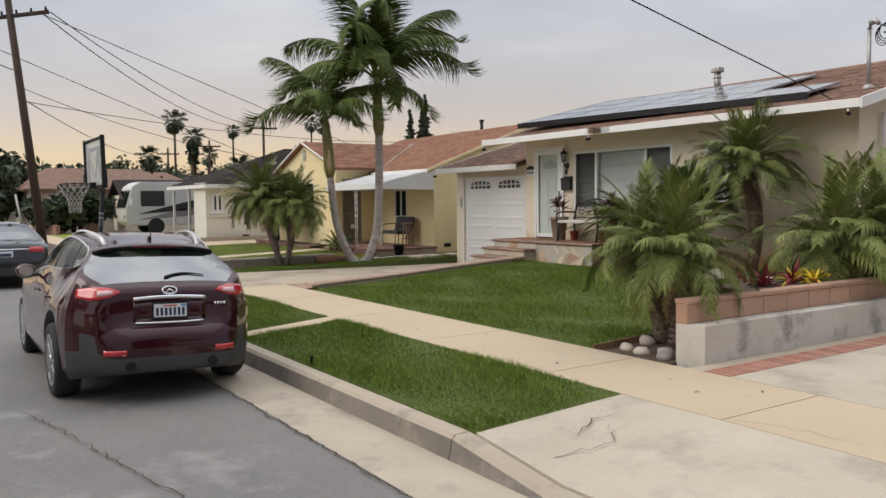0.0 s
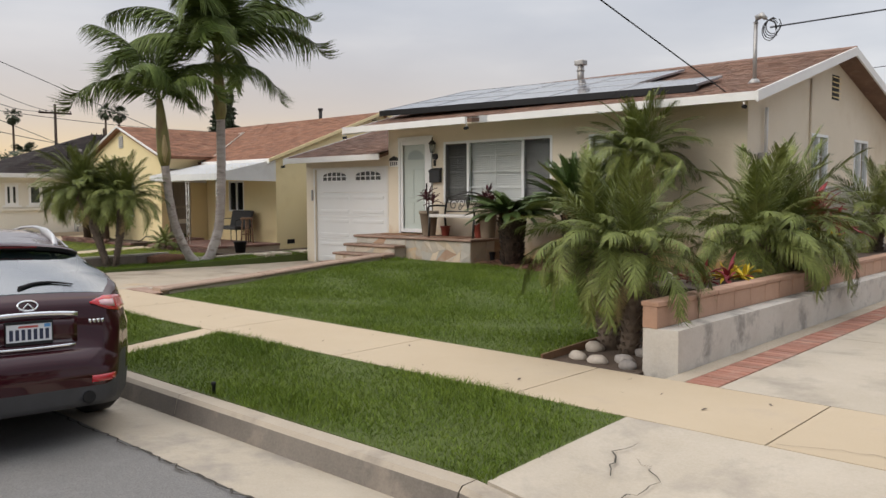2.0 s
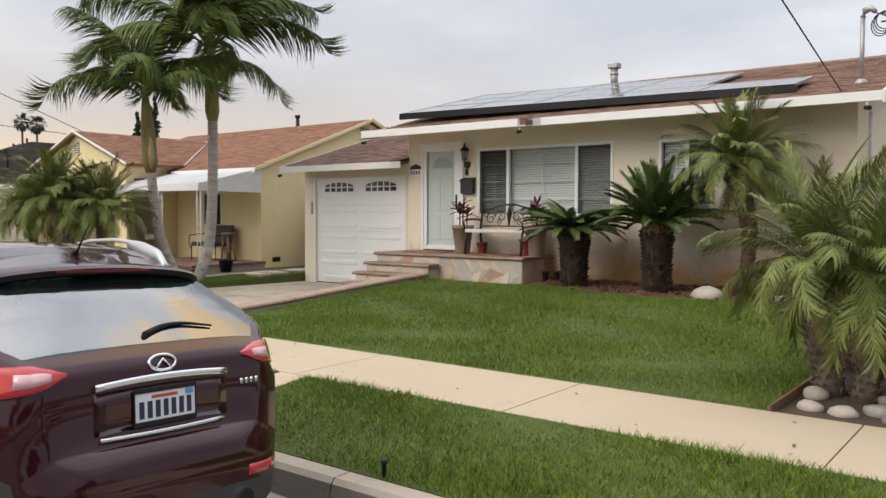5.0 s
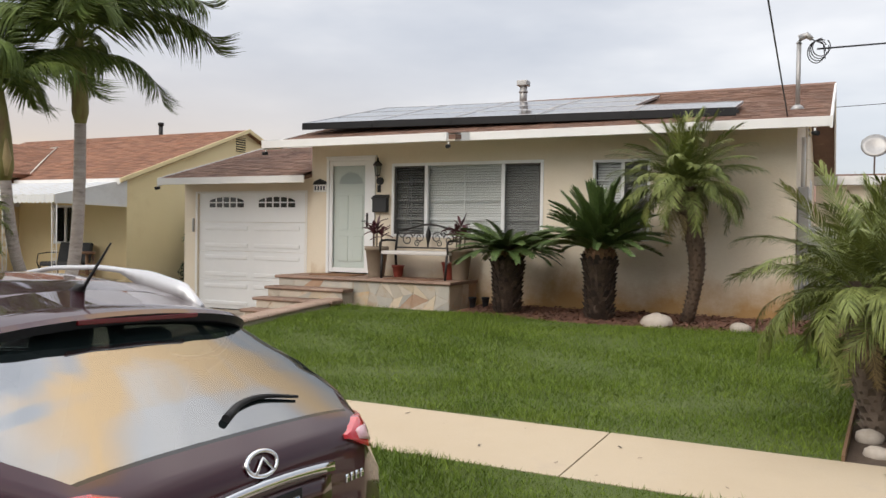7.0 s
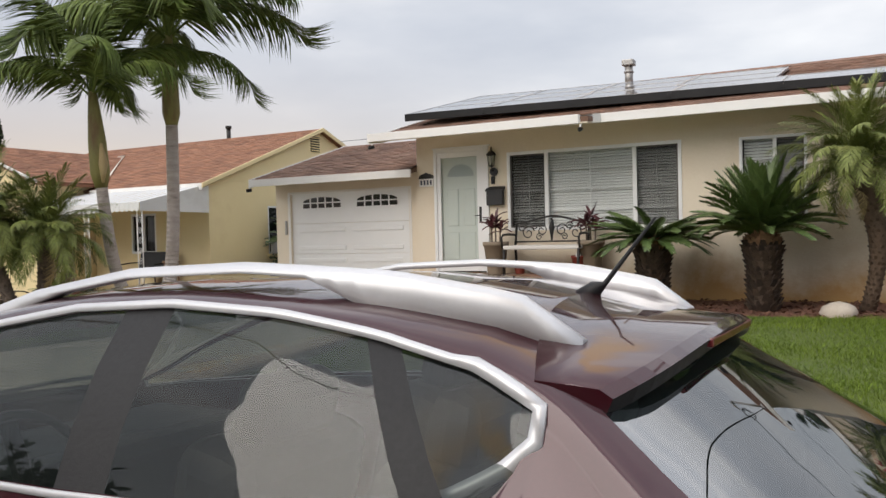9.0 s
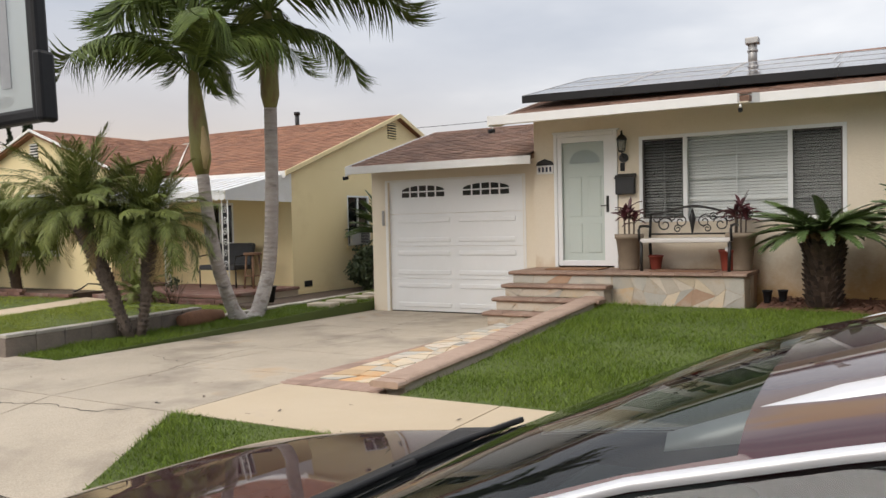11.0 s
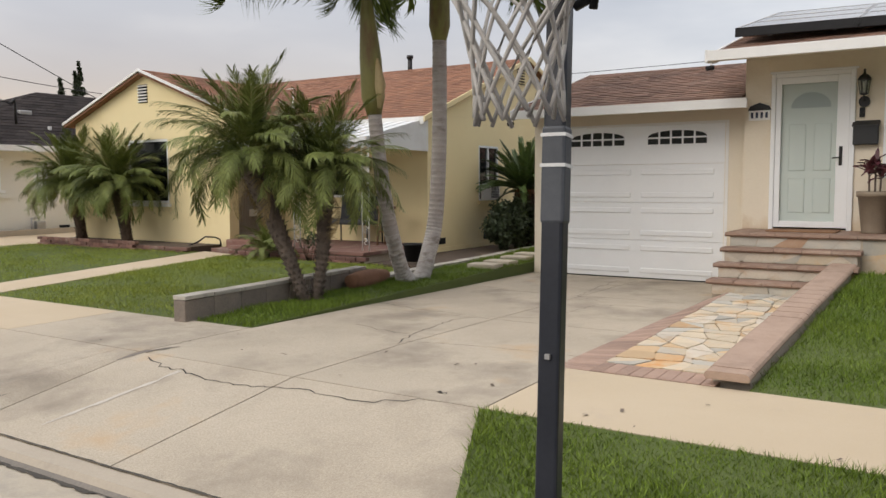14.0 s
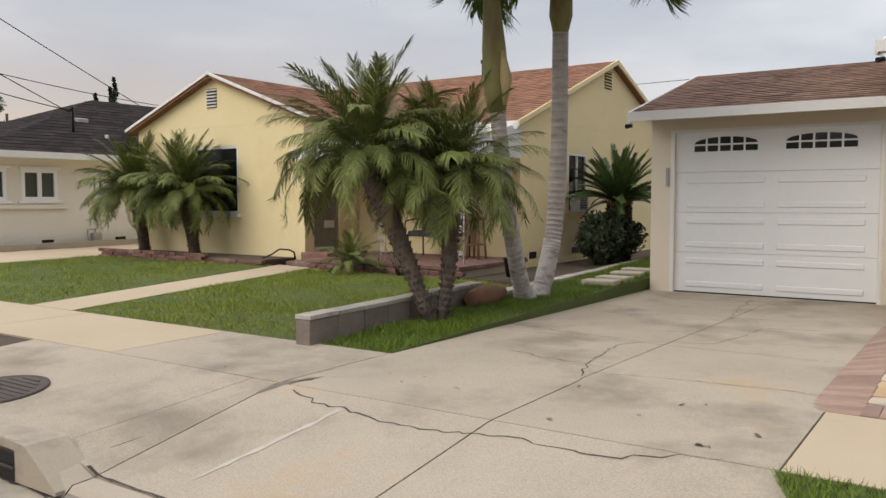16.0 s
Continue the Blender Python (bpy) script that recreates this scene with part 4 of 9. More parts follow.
under(part("wall", boxed(-6.83, -6.65, 0.46, 1.18, 0.05, 2.75), STUCCO_Y, None), yh)
under(part("wall", boxed(-6.83, -6.65, -0.26, 0.46, 2.42, 2.75), STUCCO_Y, None), yh)
under(part("wall", boxed(-11.5, -11.32, -0.32, 9.0, 0.05, 2.75), STUCCO_Y, None), yh)
under(part("wall", boxed(-11.32, YX - 0.18, 8.82, 9.0, 0.05, 2.7), STUCCO_Y, None), yh)
under(part("room_wall", boxed(-11.3, -3.25, 4.4, 4.5, 0.2, 2.6), DARK, None), yh)
under(part("footing", boxed(YX - 0.2, YX + 0.012, -1.0, 9.0, -0.4, 0.20, 0.004), STUCCO_Y, None), yh)
slab("side_passage", [(-3.0, -1.0, 0.115), (-1.62, -1.0, 0.115), (-2.05, 9.0, 0.115), (-3.0, 9.0, 0.115)], SOIL, "bare dirt passage beside the yellow house", 0.3, "soil")
bm = bmesh.new()
prism(bm, [(YX, 1.0, 2.722), (YX, 9.0, 2.722), (YX, YR, yz(YR) - 0.06)], (-0.18, 0, 0))
under(part("gable", fix(bm), STUCCO_Y, None), yh)
bm = bmesh.new()
prism(bm, [(-11.5, -0.5, 2.752), (-6.65, -0.5, 2.752), (-6.65, -0.5, wz(-6.65) - 0.08), (WX, -0.5, wz(WX) - 0.06), (-11.5, -0.5, wz(-11.5) - 0.08)], (0, 0.18, 0))
under(part("gable", fix(bm), STUCCO_Y, None), yh)
X0y, X1y = -11.7, YX + 0.12
under(roof_plane("roof", [(X0y, YE, yz(YE)), (X1y, YE, yz(YE)), (X1y, YR, YZ), (X0y, YR, YZ)], SHINGLE_R, None, 31), yh)
under(roof_plane("roof", [(X1y, 9.3, yz(9.3)), (X0y, 9.3, yz(9.3)), (X0y, YR, YZ), (X1y, YR, YZ)], SHINGLE_R, None, 32), yh)
vy = YR - (YZ - WZ) / ys
for sx in (1, -1):
    xe = WX + sx * 2.68
    ve = YR - (YZ - wz(xe)) / ys
    q = [(xe, -0.66, wz(xe)), (xe, ve, wz(xe)), (WX, vy, WZ), (WX, -0.66, WZ)]
    under(roof_plane("wing_roof", q if sx > 0 else [q[1], q[0], q[3], q[2]], SHINGLE_R, None, 33 + sx), yh)
    bm = bmesh.new()
    prism(bm, [(WX, -0.69, WZ + 0.012), (xe, -0.69, wz(xe) + 0.012), (xe, -0.69, wz(xe) - 0.042), (WX, -0.69, WZ - 0.042)], (0, 0.03, 0))
    under(part("rake_board", fix(bm), WHITE, None), yh)
    bm = bmesh.new()
    prism(bm, [(xe - 0.18 * sx, ve, wz(xe) + 0.03), (xe - 0.05 * sx, ve - 0.05, wz(xe) + 0.02), (WX + 0.06 * sx, vy, WZ + 0.03), (WX - 0.02 * sx, vy + 0.1, WZ + 0.04)], (0, 0, 0.02))
    under(part("valley_flashing", fix(bm), STUCCO_W, None), yh)
for ya, yb in ((YE - 0.03, YR), (YR, 9.3)):
    bm = bmesh.new()
    prism(bm, [(X1y, ya, yz(ya) - 0.075), (X1y, yb, yz(yb) - 0.075), (X1y, yb, yz(yb) + 0.02), (X1y, ya, yz(ya) + 0.02)], (0.03, 0, 0))
    under(part("rake_board", fix(bm), STUCCO_Y, None), yh)
bm = boxed(-6.4, X1y, YE - 0.03, YE, yz(YE) - 0.13, yz(YE) + 0.01, 0.004)
under(part("fascia", bm, WHITE, None), yh)


def louvre(parent, x0, x1, z0, z1, y, axis="x", n=6):
    """A gable vent of slanted slats."""
    vent = new("gable_vent")
    vent.parent = parent
    m = Matrix.Identity(4) if axis == "x" else Matrix.Rotation(radians(90), 4, "Z")
    vent.matrix_parent_inverse = parent.matrix_world.inverted() @ m
    part("backing", boxed(x0, x1, y - 0.004, y - 0.001, z0, z1), BLACK, vent)
    for k in range(n):
        z = z0 + (z1 - z0) * (k + 0.5) / n
        part("slat", boxed(x0, x1, -0.02, 0.02, -0.008, 0.008, m=Matrix.Translation((0, y - 0.02, z)) @ Matrix.Rotation(radians(35), 4, "X")), WHITE if axis == "x" else STUCCO_Y, vent)


louvre(yh, -9.27, -8.98, 3.12, 3.50, -0.5)
louvre(yh, 4.60, 4.97, 3.60, 3.98, -YX, "y")
louvre(house, 3.55, 3.95, 3.35, 3.80, -HX1, "y", 5)


def keep_world(ob, parent, m=Matrix.Identity(4)):
    ob.matrix_parent_inverse = parent.matrix_world.inverted() @ m
    return ob


DGLASS = glass_material("dark_window_glass", (0.01, 0.012, 0.013), 0.02, 0.3)
keep_world(window_unit(yh, -9.68, -8.40, 1.04, 2.36, -0.46, (), (0, 1), 0.05, DGLASS, ()), yh)
keep_world(window_unit(yh, -5.42, -4.62, 1.15, 2.05, 1.03, (-5.02,), (1, 2), 0.05, DGLASS, ()), yh)
for a in ((2.90, 3.74, 1.06, 2.19), (5.4, 6.2, 1.85, 2.28)):
    keep_world(window_unit(yh, *a, -YX + 0.03, ((a[0] + a[1]) / 2,), (0, 2), 0.04, DGLASS, ()), yh, Matrix.Rotation(radians(90), 4, "Z"))
    grille = new("window_grille")
    keep_world(grille, yh, Matrix.Identity(4))
    grille.parent = yh
    bm = bmesh.new()
    n = 8
    for k in range(n + 1):
        y = a[0] + (a[1] - a[0]) * k / n
        tube(bm, [(YX + 0.09, y, a[2] - 0.03), (YX + 0.09, y, a[3] + 0.03)], 0.007, 5)
    for z in (a[2], a[3], (a[2] + a[3]) / 2, a[2] + 0.18):
        tube(bm, [(YX + 0.005, a[0] - 0.02, z), (YX + 0.088, a[0] - 0.01, z), (YX + 0.088, a[1] + 0.01, z), (YX + 0.005, a[1] + 0.02, z)], 0.007, 5)
    part("grille_bars", fix(bm), WHITE, grille, "white iron window bars")
    under(part("window_sill", boxed(YX, YX + 0.06, a[0] - 0.05, a[1] + 0.05, a[2] - 0.06, a[2] - 0.005, 0.006), STUCCO_Y, None), yh)
ac = thing("window_air_conditioner", "small white window air conditioner behind the window bars", "air conditioner", (YX + 0.04, 3.32, 1.05))
part("case", boxed(-0.03, 0.035, -0.36, 0.36, 0.02, 0.36, 0.012), WHITE_GLOSS, ac)
part("grille_back", boxed(0.034, 0.037, -0.02, 0.32, 0.06, 0.32), DARK, ac)
for k in range(7):
    part("louvre_slat", boxed(0.036, 0.043, -0.02, 0.32, 0.075 + 0.034 * k, 0.085 + 0.034 * k), WHITE_GLOSS, ac)
under(part("window_sill", boxed(-9.74, -8.34, -0.57, -0.5, 0.97, 1.035, 0.006), WHITE, None), yh)
under(part("window_sill", boxed(-5.47, -4.57, 0.94, 1.0, 1.08, 1.145, 0.006), STUCCO_Y, None), yh)
under(part("foundation_vent", boxed(YX, YX + 0.008, 3.1, 3.4, 0.26, 0.38), BLACK, None), yh)
under(part("foundation_vent", boxed(YX, YX + 0.0085, 1.35, 1.6, 0.26, 0.38), BLACK, None), yh)
under(part("roof_vent_pipe", tubed([(-6.3, 5.2, 4.0), (-6.3, 5.2, 4.5)], 0.06, 10), BLACK_METAL, None), yh)
under(part("roof_vent_cap", tubed([(-6.3, 5.2, 4.5), (-6.3, 5.2, 4.58)], 0.085, 10), BLACK_METAL, None), yh)

# slatted iron security door in the wing's side
sdoor = new("security_door")
sdoor.parent = yh
keep_world(sdoor, yh)
IRON = material("taupe_iron", (0.30, 0.26, 0.215), (0.38, 0.335, 0.285), 5, 0.5, 0.1, 60, metal=0.2)
part("door_leaf", boxed(-6.80, -6.77, -0.26, 0.46, 0.42, 2.42), DARK, sdoor)
bm = bmesh.new()
for a in ((-0.26, -0.21), (0.41, 0.46)):
    box(bm, -6.74, -6.69, a[0], a[1], 0.42, 2.42, 0.004)
for z in (0.42, 1.25, 2.36):
    box(bm, -6.738, -6.692, -0.21, 0.41, z, z + 0.05, 0.004)
part("door_frame", bm, IRON, sdoor)
for k in range(14):
    y = -0.185 + 0.6 * k / 13.5
    part("slat", boxed(-6.73, -6.70, y - 0.012, y + 0.012, 0.47, 2.36), IRON, sdoor)
part("letter_plate", boxed(-6.69, -6.67, 0.05, 0.33, 0.78, 0.92, 0.006), STUCCO_W, sdoor)

# awning of ribbed metal with scalloped valance
awn = new("awning")
awn.parent = yh
keep_world(awn, yh)
AWN = material("white_awning_metal", (0.72, 0.73, 0.73), (0.80, 0.80, 0.79), 2, 0.45, 0.05, 40, stain=(0.55, 0.53, 0.50), stain_at=(0.55, 0.8), stretch=(4, 0.6, 1))
n = 26
ax0, ax1, ay0, ay1, az0, az1 = -6.6, -3.0, -0.86, 0.98, 2.18, 2.60
for k in range(n):
    xa, xb = ax0 + (ax1 - ax0) * k / n, ax0 + (ax1 - ax0) * (k + 1) / n - 0.006
    dz = 0.014 if k % 2 else 0.0
    bm = bmesh.new()
    prism(bm, [(xa, ay0, az0 + dz), (xb, ay0, az0 + dz), (xb, ay1, az1 + dz), (xa, ay1, az1 + dz)], (0, 0, 0.012))
    prism(bm, [(xa, ay0 - 0.005, az0 + dz + 0.01), (xa, ay0 - 0.005, az0 - 0.13), ((xa + xb) / 2, ay0 - 0.005, az0 - 0.165), (xb, ay0 - 0.005, az0 - 0.13), (xb, ay0 - 0.005, az0 + dz + 0.01)], (0, -0.008, 0))
    part("awning_slat", fix(bm), AWN, awn)
for x in (ax0, ax1):
    bm = bmesh.new()
    prism(bm, [(x, ay0, az0 - 0.15), (x, ay1, az0 - 0.17), (x, ay1, az1 + 0.02), (x, ay0, az0 + 0.02)], (0.012, 0, 0))
    part("awning_cheek", fix(bm), AWN, awn)


def scroll_post(x, y, z0, z1):
    """A wrought post of two uprights with scrolls between."""
    p = new("scroll_post")
    p.parent = yh
    keep_world(p, yh)
    bm = bmesh.new()
    for d in (-0.07, 0.07):
        tube(bm, [(x + d, y, z0), (x + d, y, z1)], 0.012, 6)
    part("upright", bm, WHITE, p)
    z, s = z0 + 0.14, 1
    while z < z1 - 0.1:
        bm = bmesh.new()
        tube(bm, [(x + s * (0.012 + 0.045 * a / 9) * math.cos(a), y, z + (0.012 + 0.06 * a / 9) * math.sin(a)) for a in np.linspace(0, 9, 16)], 0.006, 4)
        part("scroll", fix(bm), WHITE, p)
        z += 0.2
        s = -s


scroll_post(-3.08, -0.80, 0.30, 2.2)
scroll_post(-4.62, -0.80, 0.30, 2.2)
# porch slab with brick edge; steps at the door
under(part("porch_slab", boxed(-6.0, -2.9, -1.12, 1.0, 0.05, 0.24), MORTAR, None), yh)
under(part("porch_tiles", boxed(-6.0, -2.86, -1.16, 1.0, 0.24, 0.30, 0.008), RED_BRICK, None), yh)
under(part("door_step", boxed(-6.64, -6.0, -0.62, 0.5, 0.05, 0.36, 0.01), RED_BRICK, None), yh)
under(part("door_step", boxed(-6.64, -5.7, -1.0, -0.62, 0.05, 0.22, 0.01), RED_BRICK, None), yh)
# brick-edged bed under the window, with its own bricks
bed = thing("brick_bed", "low red brick planting bed below the yellow house's window", "planter", (-9.3, -1.1, 0.15), kind="structure")
under(part("bed_soil", boxed(-11.6, -6.9, -1.35, -0.52, 0.1, 0.25), SOIL, None), bed)


def brick_row(parent, mesh, x0, x1, y, z, rows, length, height, rz=0):
    for j in range(rows):
        x = x0 + (0.5 * length if j % 2 else 0.0)
        while x < x1:
            ob = new("brick", mesh)
            under(ob, parent)
            ob.matrix_world = pose(x + random.uniform(-0.006, 0.006), y + random.uniform(-0.01, 0.01), z + j * height, 0, 0, rz + random.uniform(-2, 2))
            x += length


bm = boxed(-0.098, 0.098, -0.05, 0.05, -0.03, 0.03, 0.006)
bm.normal_update()
BRICK_ME = bpy.data.meshes.new("brick")
bm.to_mesh(BRICK_ME)
bm.free()
BRICK_ME.materials.append(RED_BRICK)
brick_row(bed, BRICK_ME, -11.5, -8.3, -1.42, 0.16, 3, 0.21, 0.064)
brick_row(bed, BRICK_ME, -8.3, -6.9, -1.36, 0.15, 2, 0.21, 0.064, 4)
brick_row(yh, BRICK_ME, -5.9, -2.85, -1.18, 0.13, 2, 0.21, 0.064)

# porch furniture: padded bench seat with arms, stool, low table, bucket
def porch_bench(at, rz):
    b = thing("porch_bench", "dark padded metal bench on the neighbour's porch", "bench", at, rz=rz)
    bm = bmesh.new()
    box(bm, -0.5, 0.5, -0.25, 0.25, 0.36, 0.46, 0.03)
    part("seat", bm, material("grey_cushion", (0.035, 0.037, 0.04), (0.06, 0.062, 0.066), 6, 0.9, 0.2, 80), b)
    bm = bmesh.new()
    box(bm, -0.5, 0.5, -0.05, 0.05, 0.0, 0.46, 0.03, m=Matrix.Translation((0, 0.25, 0.44)) @ Matrix.Rotation(radians(-12), 4, "X"))
    part("backrest", bm, b.children[0].data.materials[0], b)
    for s in (-1, 1):
        for y in (-0.22, 0.24):
            part("leg", tubed([(s * 0.5, y, 0), (s * 0.5, y, 0.38)], 0.014, 6), BLACK_METAL, b)
        part("arm", tubed([(s * 0.53, 0.28, 0.66), (s * 0.53, 0.0, 0.66), (s * 0.53, -0.25, 0.63), (s * 0.53, -0.28, 0.45), (s * 0.52, -0.23, 0.3)], 0.014, 6), BLACK_METAL, b)
    return b


porch_bench((-4.35, 0.45, 0.30), 0)
WOOD = material("brown_wood", (0.16, 0.085, 0.045), (0.26, 0.15, 0.085), 3, 0.6, 0.3, 40, stretch=(1, 1, 0.2))
st = thing("wooden_stool", "round brown wooden bar stool on the neighbour's porch", "stool", (-3.50, 0.35, 0.30))
part("seat", lathed([(0.17, 0.66), (0.18, 0.68), (0.18, 0.70), (0.16, 0.715)], 18), WOOD, st)
for k in range(4):
    a = math.pi / 4 + k * math.pi / 2
    part("leg", tubed([(0.17 * math.cos(a), 0.17 * math.sin(a), 0), (0.12 * math.cos(a), 0.12 * math.sin(a), 0.67)], 0.02, 8), WOOD, st)
part("foot_ring", tubed([(0.15 * math.cos(a), 0.15 * math.sin(a), 0.25) for a in np.linspace(0, 2 * math.pi, 17)], 0.012, 6, caps=False), WOOD, st)
bk = thing("black_pot", "black plastic plant pot on the ground by the house corner", "pot", (-2.15, -0.75, 0.16))
part("pot_body", lathed([(0.12, 0), (0.16, 0.26), (0.175, 0.265), (0.175, 0.29), (0.15, 0.29), (0.14, 0.2), (0.02, 0.2)], 20), BLACK, bk)
hose = thing("garden_hose", "coiled dark hose at a tap by the brick bed", "hose", (-7.3, -1.0, 0.2))
part("hose_body", tubed([(-0.6, 0, 0.02), (-0.3, -0.1, 0.02), (0, 0.0, 0.03), (0.25, 0.05, 0.12), (0.38, 0.12, 0.22), (0.45, 0.3, 0.2), (0.45, 0.42, 0.15), (0.45, 0.45, 0.02)], 0.016, 6), BLACK, hose)

# dividing block wall, drum log
bw = thing("block_wall", "low grey concrete block wall with painted top between the lots", "garden wall", (-1.1, -2, 0.1), kind="structure")
BLOCK = material("grey_block", (0.17, 0.138, 0.112), (0.30, 0.25, 0.205), 3, 0.95, 0.6, 50, stain=(0.13, 0.11, 0.10), stain_at=(0.5, 0.75), stain_scale=3, own=0.12)
bm = boxed(-0.075, 0.075, -0.193, 0.193, -0.10, 0.10, 0.006)
CAP_GREY = material("weathered_pale_coping", (0.34, 0.31, 0.265), (0.48, 0.445, 0.385), 3, 0.95, 0.5, 50, stain=(0.20, 0.175, 0.15), stain_at=(0.5, 0.7), stain_scale=2.5, own=0.12)
BLOCK_ME = bpy.data.meshes.new("block")
bm.to_mesh(BLOCK_ME)
bm.free()
BLOCK_ME.materials.append(BLOCK)
bm = boxed(-0.085, 0.085, -0.193, 0.193, -0.02, 0.02, 0.006)
CAPB_ME = bpy.data.meshes.new("coping")
bm.to_mesh(CAPB_ME)
bm.free()
CAPB_ME.materials.append(CAP_GREY)
wall_x = lambda y: float(np.interp(y, [-6.4, -2.5, 4.2, 8], [-1.02, -1.32, -1.75, -1.95]))  # noqa: E731
y = -6.18
while y < 7.5:
    for k, zz in enumerate((0.10, 0.272) if y < -3.4 else (0.10,)):
        ob = new("block", BLOCK_ME)
        under(ob, bw)
        ob.matrix_world = pose(wall_x(y), y, zz - 0.06, 0, 0, 4.5 + random.uniform(-0.6, 0.6))
    ob = new("coping", CAPB_ME)
    under(ob, bw)
    ob.matrix_world = pose(wall_x(y), y, (0.333 if y < -3.4 else 0.165) + random.uniform(-0.003, 0.003), 0, 0, 4.5 + random.uniform(-0.8, 0.8))
    y += 0.392
log = thing("fallen_log", "reddish-brown weathered log lying on the grass strip", "log", (-1.05, -3.35, 0.2), rz=97)
bm = bmesh.new()
tube(bm, [(-0.45, 0, 0.02), (-0.25, 0.01, 0.0), (0, -0.02, 0.01), (0.25, 0.015, 0.0), (0.42, 0, 0.02)], [0.08, 0.125, 0.13, 0.12, 0.07], 14)
for v in bm.verts:
    v.co += v.co * 0.12 * noise.noise(v.co * 6)
part("log_body", bm, material("red_log", (0.14, 0.065, 0.035), (0.24, 0.12, 0.07), 4, 0.9, 0.6, 30, stretch=(0.3, 1, 1)), log)
for k, (x, y, w) in enumerate(((-0.95, 0.75, 0.30), (-0.80, 1.35, 0.32), (-1.0, 2.0, 0.32), (-0.85, 2.7, 0.32))):
    slab(f"stepping_stone_{k}", [(x - w, y - 0.18, 0.175), (x + w, y - 0.18, 0.175), (x + w, y + 0.18, 0.18), (x - w, y + 0.18, 0.18)], NEWCONC, "square concrete stepping stone in the grass", 0.05, "stepping stone")

# ---- white house beyond, with dark hipped roof ----
wh = thing("white_house", "pale stucco house with a dark shingle hip roof and white windows", "house", (-18.5, 2, 0.1))
WX1, WY0, WY1 = -15.0, -2.25, 7.5
sd = bmesh.new()
WW = [(-1.19, -0.31, 1.30, 2.04), (-1.98, -1.53, 1.30, 2.04), (0.55, 0.95, 1.35, 1.95)]
wall_with_openings(sd, WY0 + 0.18, WY1, 0.05, 2.5, -WX1, -WX1 + 0.18, WW)
for v in sd.verts:
    v.co = Vector((-v.co.y, v.co.x, v.co.z))
under(part("wall", fix(sd), STUCCO_W, None), wh)
bm = bmesh.new()
wall_with_openings(bm, -16.6, WX1, 0.05, 2.5, WY0, WY0 + 0.18, [])
box(bm, -16.6, -16.42, WY0 + 0.18, 1.5, 0.05, 2.5)
box(bm, -20.0, -16.6, 1.5, 1.68, 0.05, 2.5)
under(part("wall", bm, STUCCO_W, None), wh)
under(part("room_wall", boxed(-16.4, -16.3, WY0 + 0.2, WY1, 0.05, 2.45), ROOM, None), wh)
under(part("room_wall", boxed(-20.0, -17.62, 1.8, 1.9, 0.05, 2.45), ROOM, None), wh)
CLEAR_W = glass_material("clear_window_glass", (0.05, 0.055, 0.055), 0.02, 0.6)
for a in WW:
    bm = bmesh.new()
    for k in range(14):
        z = a[2] + 0.06 + (a[3] - a[2] - 0.12) * k / 13
        box(bm, WX1 - 0.12, WX1 - 0.10, a[0], a[1], z - 0.016, z + 0.014)
    under(part("blind", fix(bm), STUCCO_W, None, "pale slatted blind"), wh)
    for za, zb, ya, yb in ((a[3], a[3] + 0.06, a[0] - 0.07, a[1] + 0.07), (a[2] - 0.07, a[2], a[0] - 0.09, a[1] + 0.09)):
        under(part("window_trim", boxed(WX1 + 0.002, WX1 + 0.04, ya, yb, za + 0.002, zb, 0.006), WHITE, None), wh)
    keep_world(window_unit(wh, *a, -WX1 + 0.03, ((a[0] + a[1]) / 2,), (1, 1), 0.085, CLEAR_W, (60, 60)), wh, Matrix.Rotation(radians(90), 4, "Z"))
bm = bmesh.new()
box(bm, WX1, WX1 + 0.07, -2.1, -0.1, 1.10, 1.20, 0.01)
under(part("window_band", bm, STUCCO_W, None), wh)
hx0, hx1, hy0, hy1, hz, hp = -20.3, WX1 + 0.42, WY0 - 0.12, WY1 + 1.4, 2.42, 4.12
r0, r1 = ((hx0 + hx1) / 2, 2.2), ((hx0 + hx1) / 2, hy1 - 4.0)
under(roof_plane("roof", [(hx1, hy0, hz), (hx1, hy1, hz), (r1[0], r1[1], hp), (r0[0], r0[1], hp)], SHINGLE_D, None, 41, 0.17, 0.3), wh)
under(roof_plane("roof", [(hx0, hy0, hz), (hx1, hy0, hz), (r0[0], r0[1], hp), (r0[0] - 0.01, r0[1], hp)], SHINGLE_D, None, 42, 0.17, 0.3), wh)
under(roof_plane("roof", [(hx0, hy1, hz), (hx0, hy0, hz), (r0[0], r0[1], hp), (r1[0], r1[1], hp)], SHINGLE_D, None, 43, 0.17, 0.3), wh)
bm = bmesh.new()
box(bm, hx0, hx1, hy0 - 0.03, hy0, hz - 0.14, hz + 0.01)
box(bm, hx1, hx1 + 0.03, hy0 - 0.03, hy1, hz - 0.14, hz + 0.01)
under(part("fascia", bm, WHITE, None), wh)
under(part("soffit", boxed(hx0, hx1, hy0, hy1, hz - 0.11, hz - 0.09), WHITE, None), wh)
under(part("service_mast", tubed([(-15.6, 0.50, 2.72), (-15.6, 0.50, 3.55), (-15.55, 0.45, 3.65), (-15.5, 0.35, 3.55)], 0.035, 8), BLACK_METAL, None), wh)
under(part("roof_vent", boxed(-16.4, -16.1, 0.9, 1.25, 3.22, 3.45, 0.03), GREY_METAL, None), wh)
under(part("roof_pipe", tubed([(-15.4, 1.3, 2.75), (-15.4, 1.3, 3.0)], 0.05, 8), GREY_METAL, None), wh)
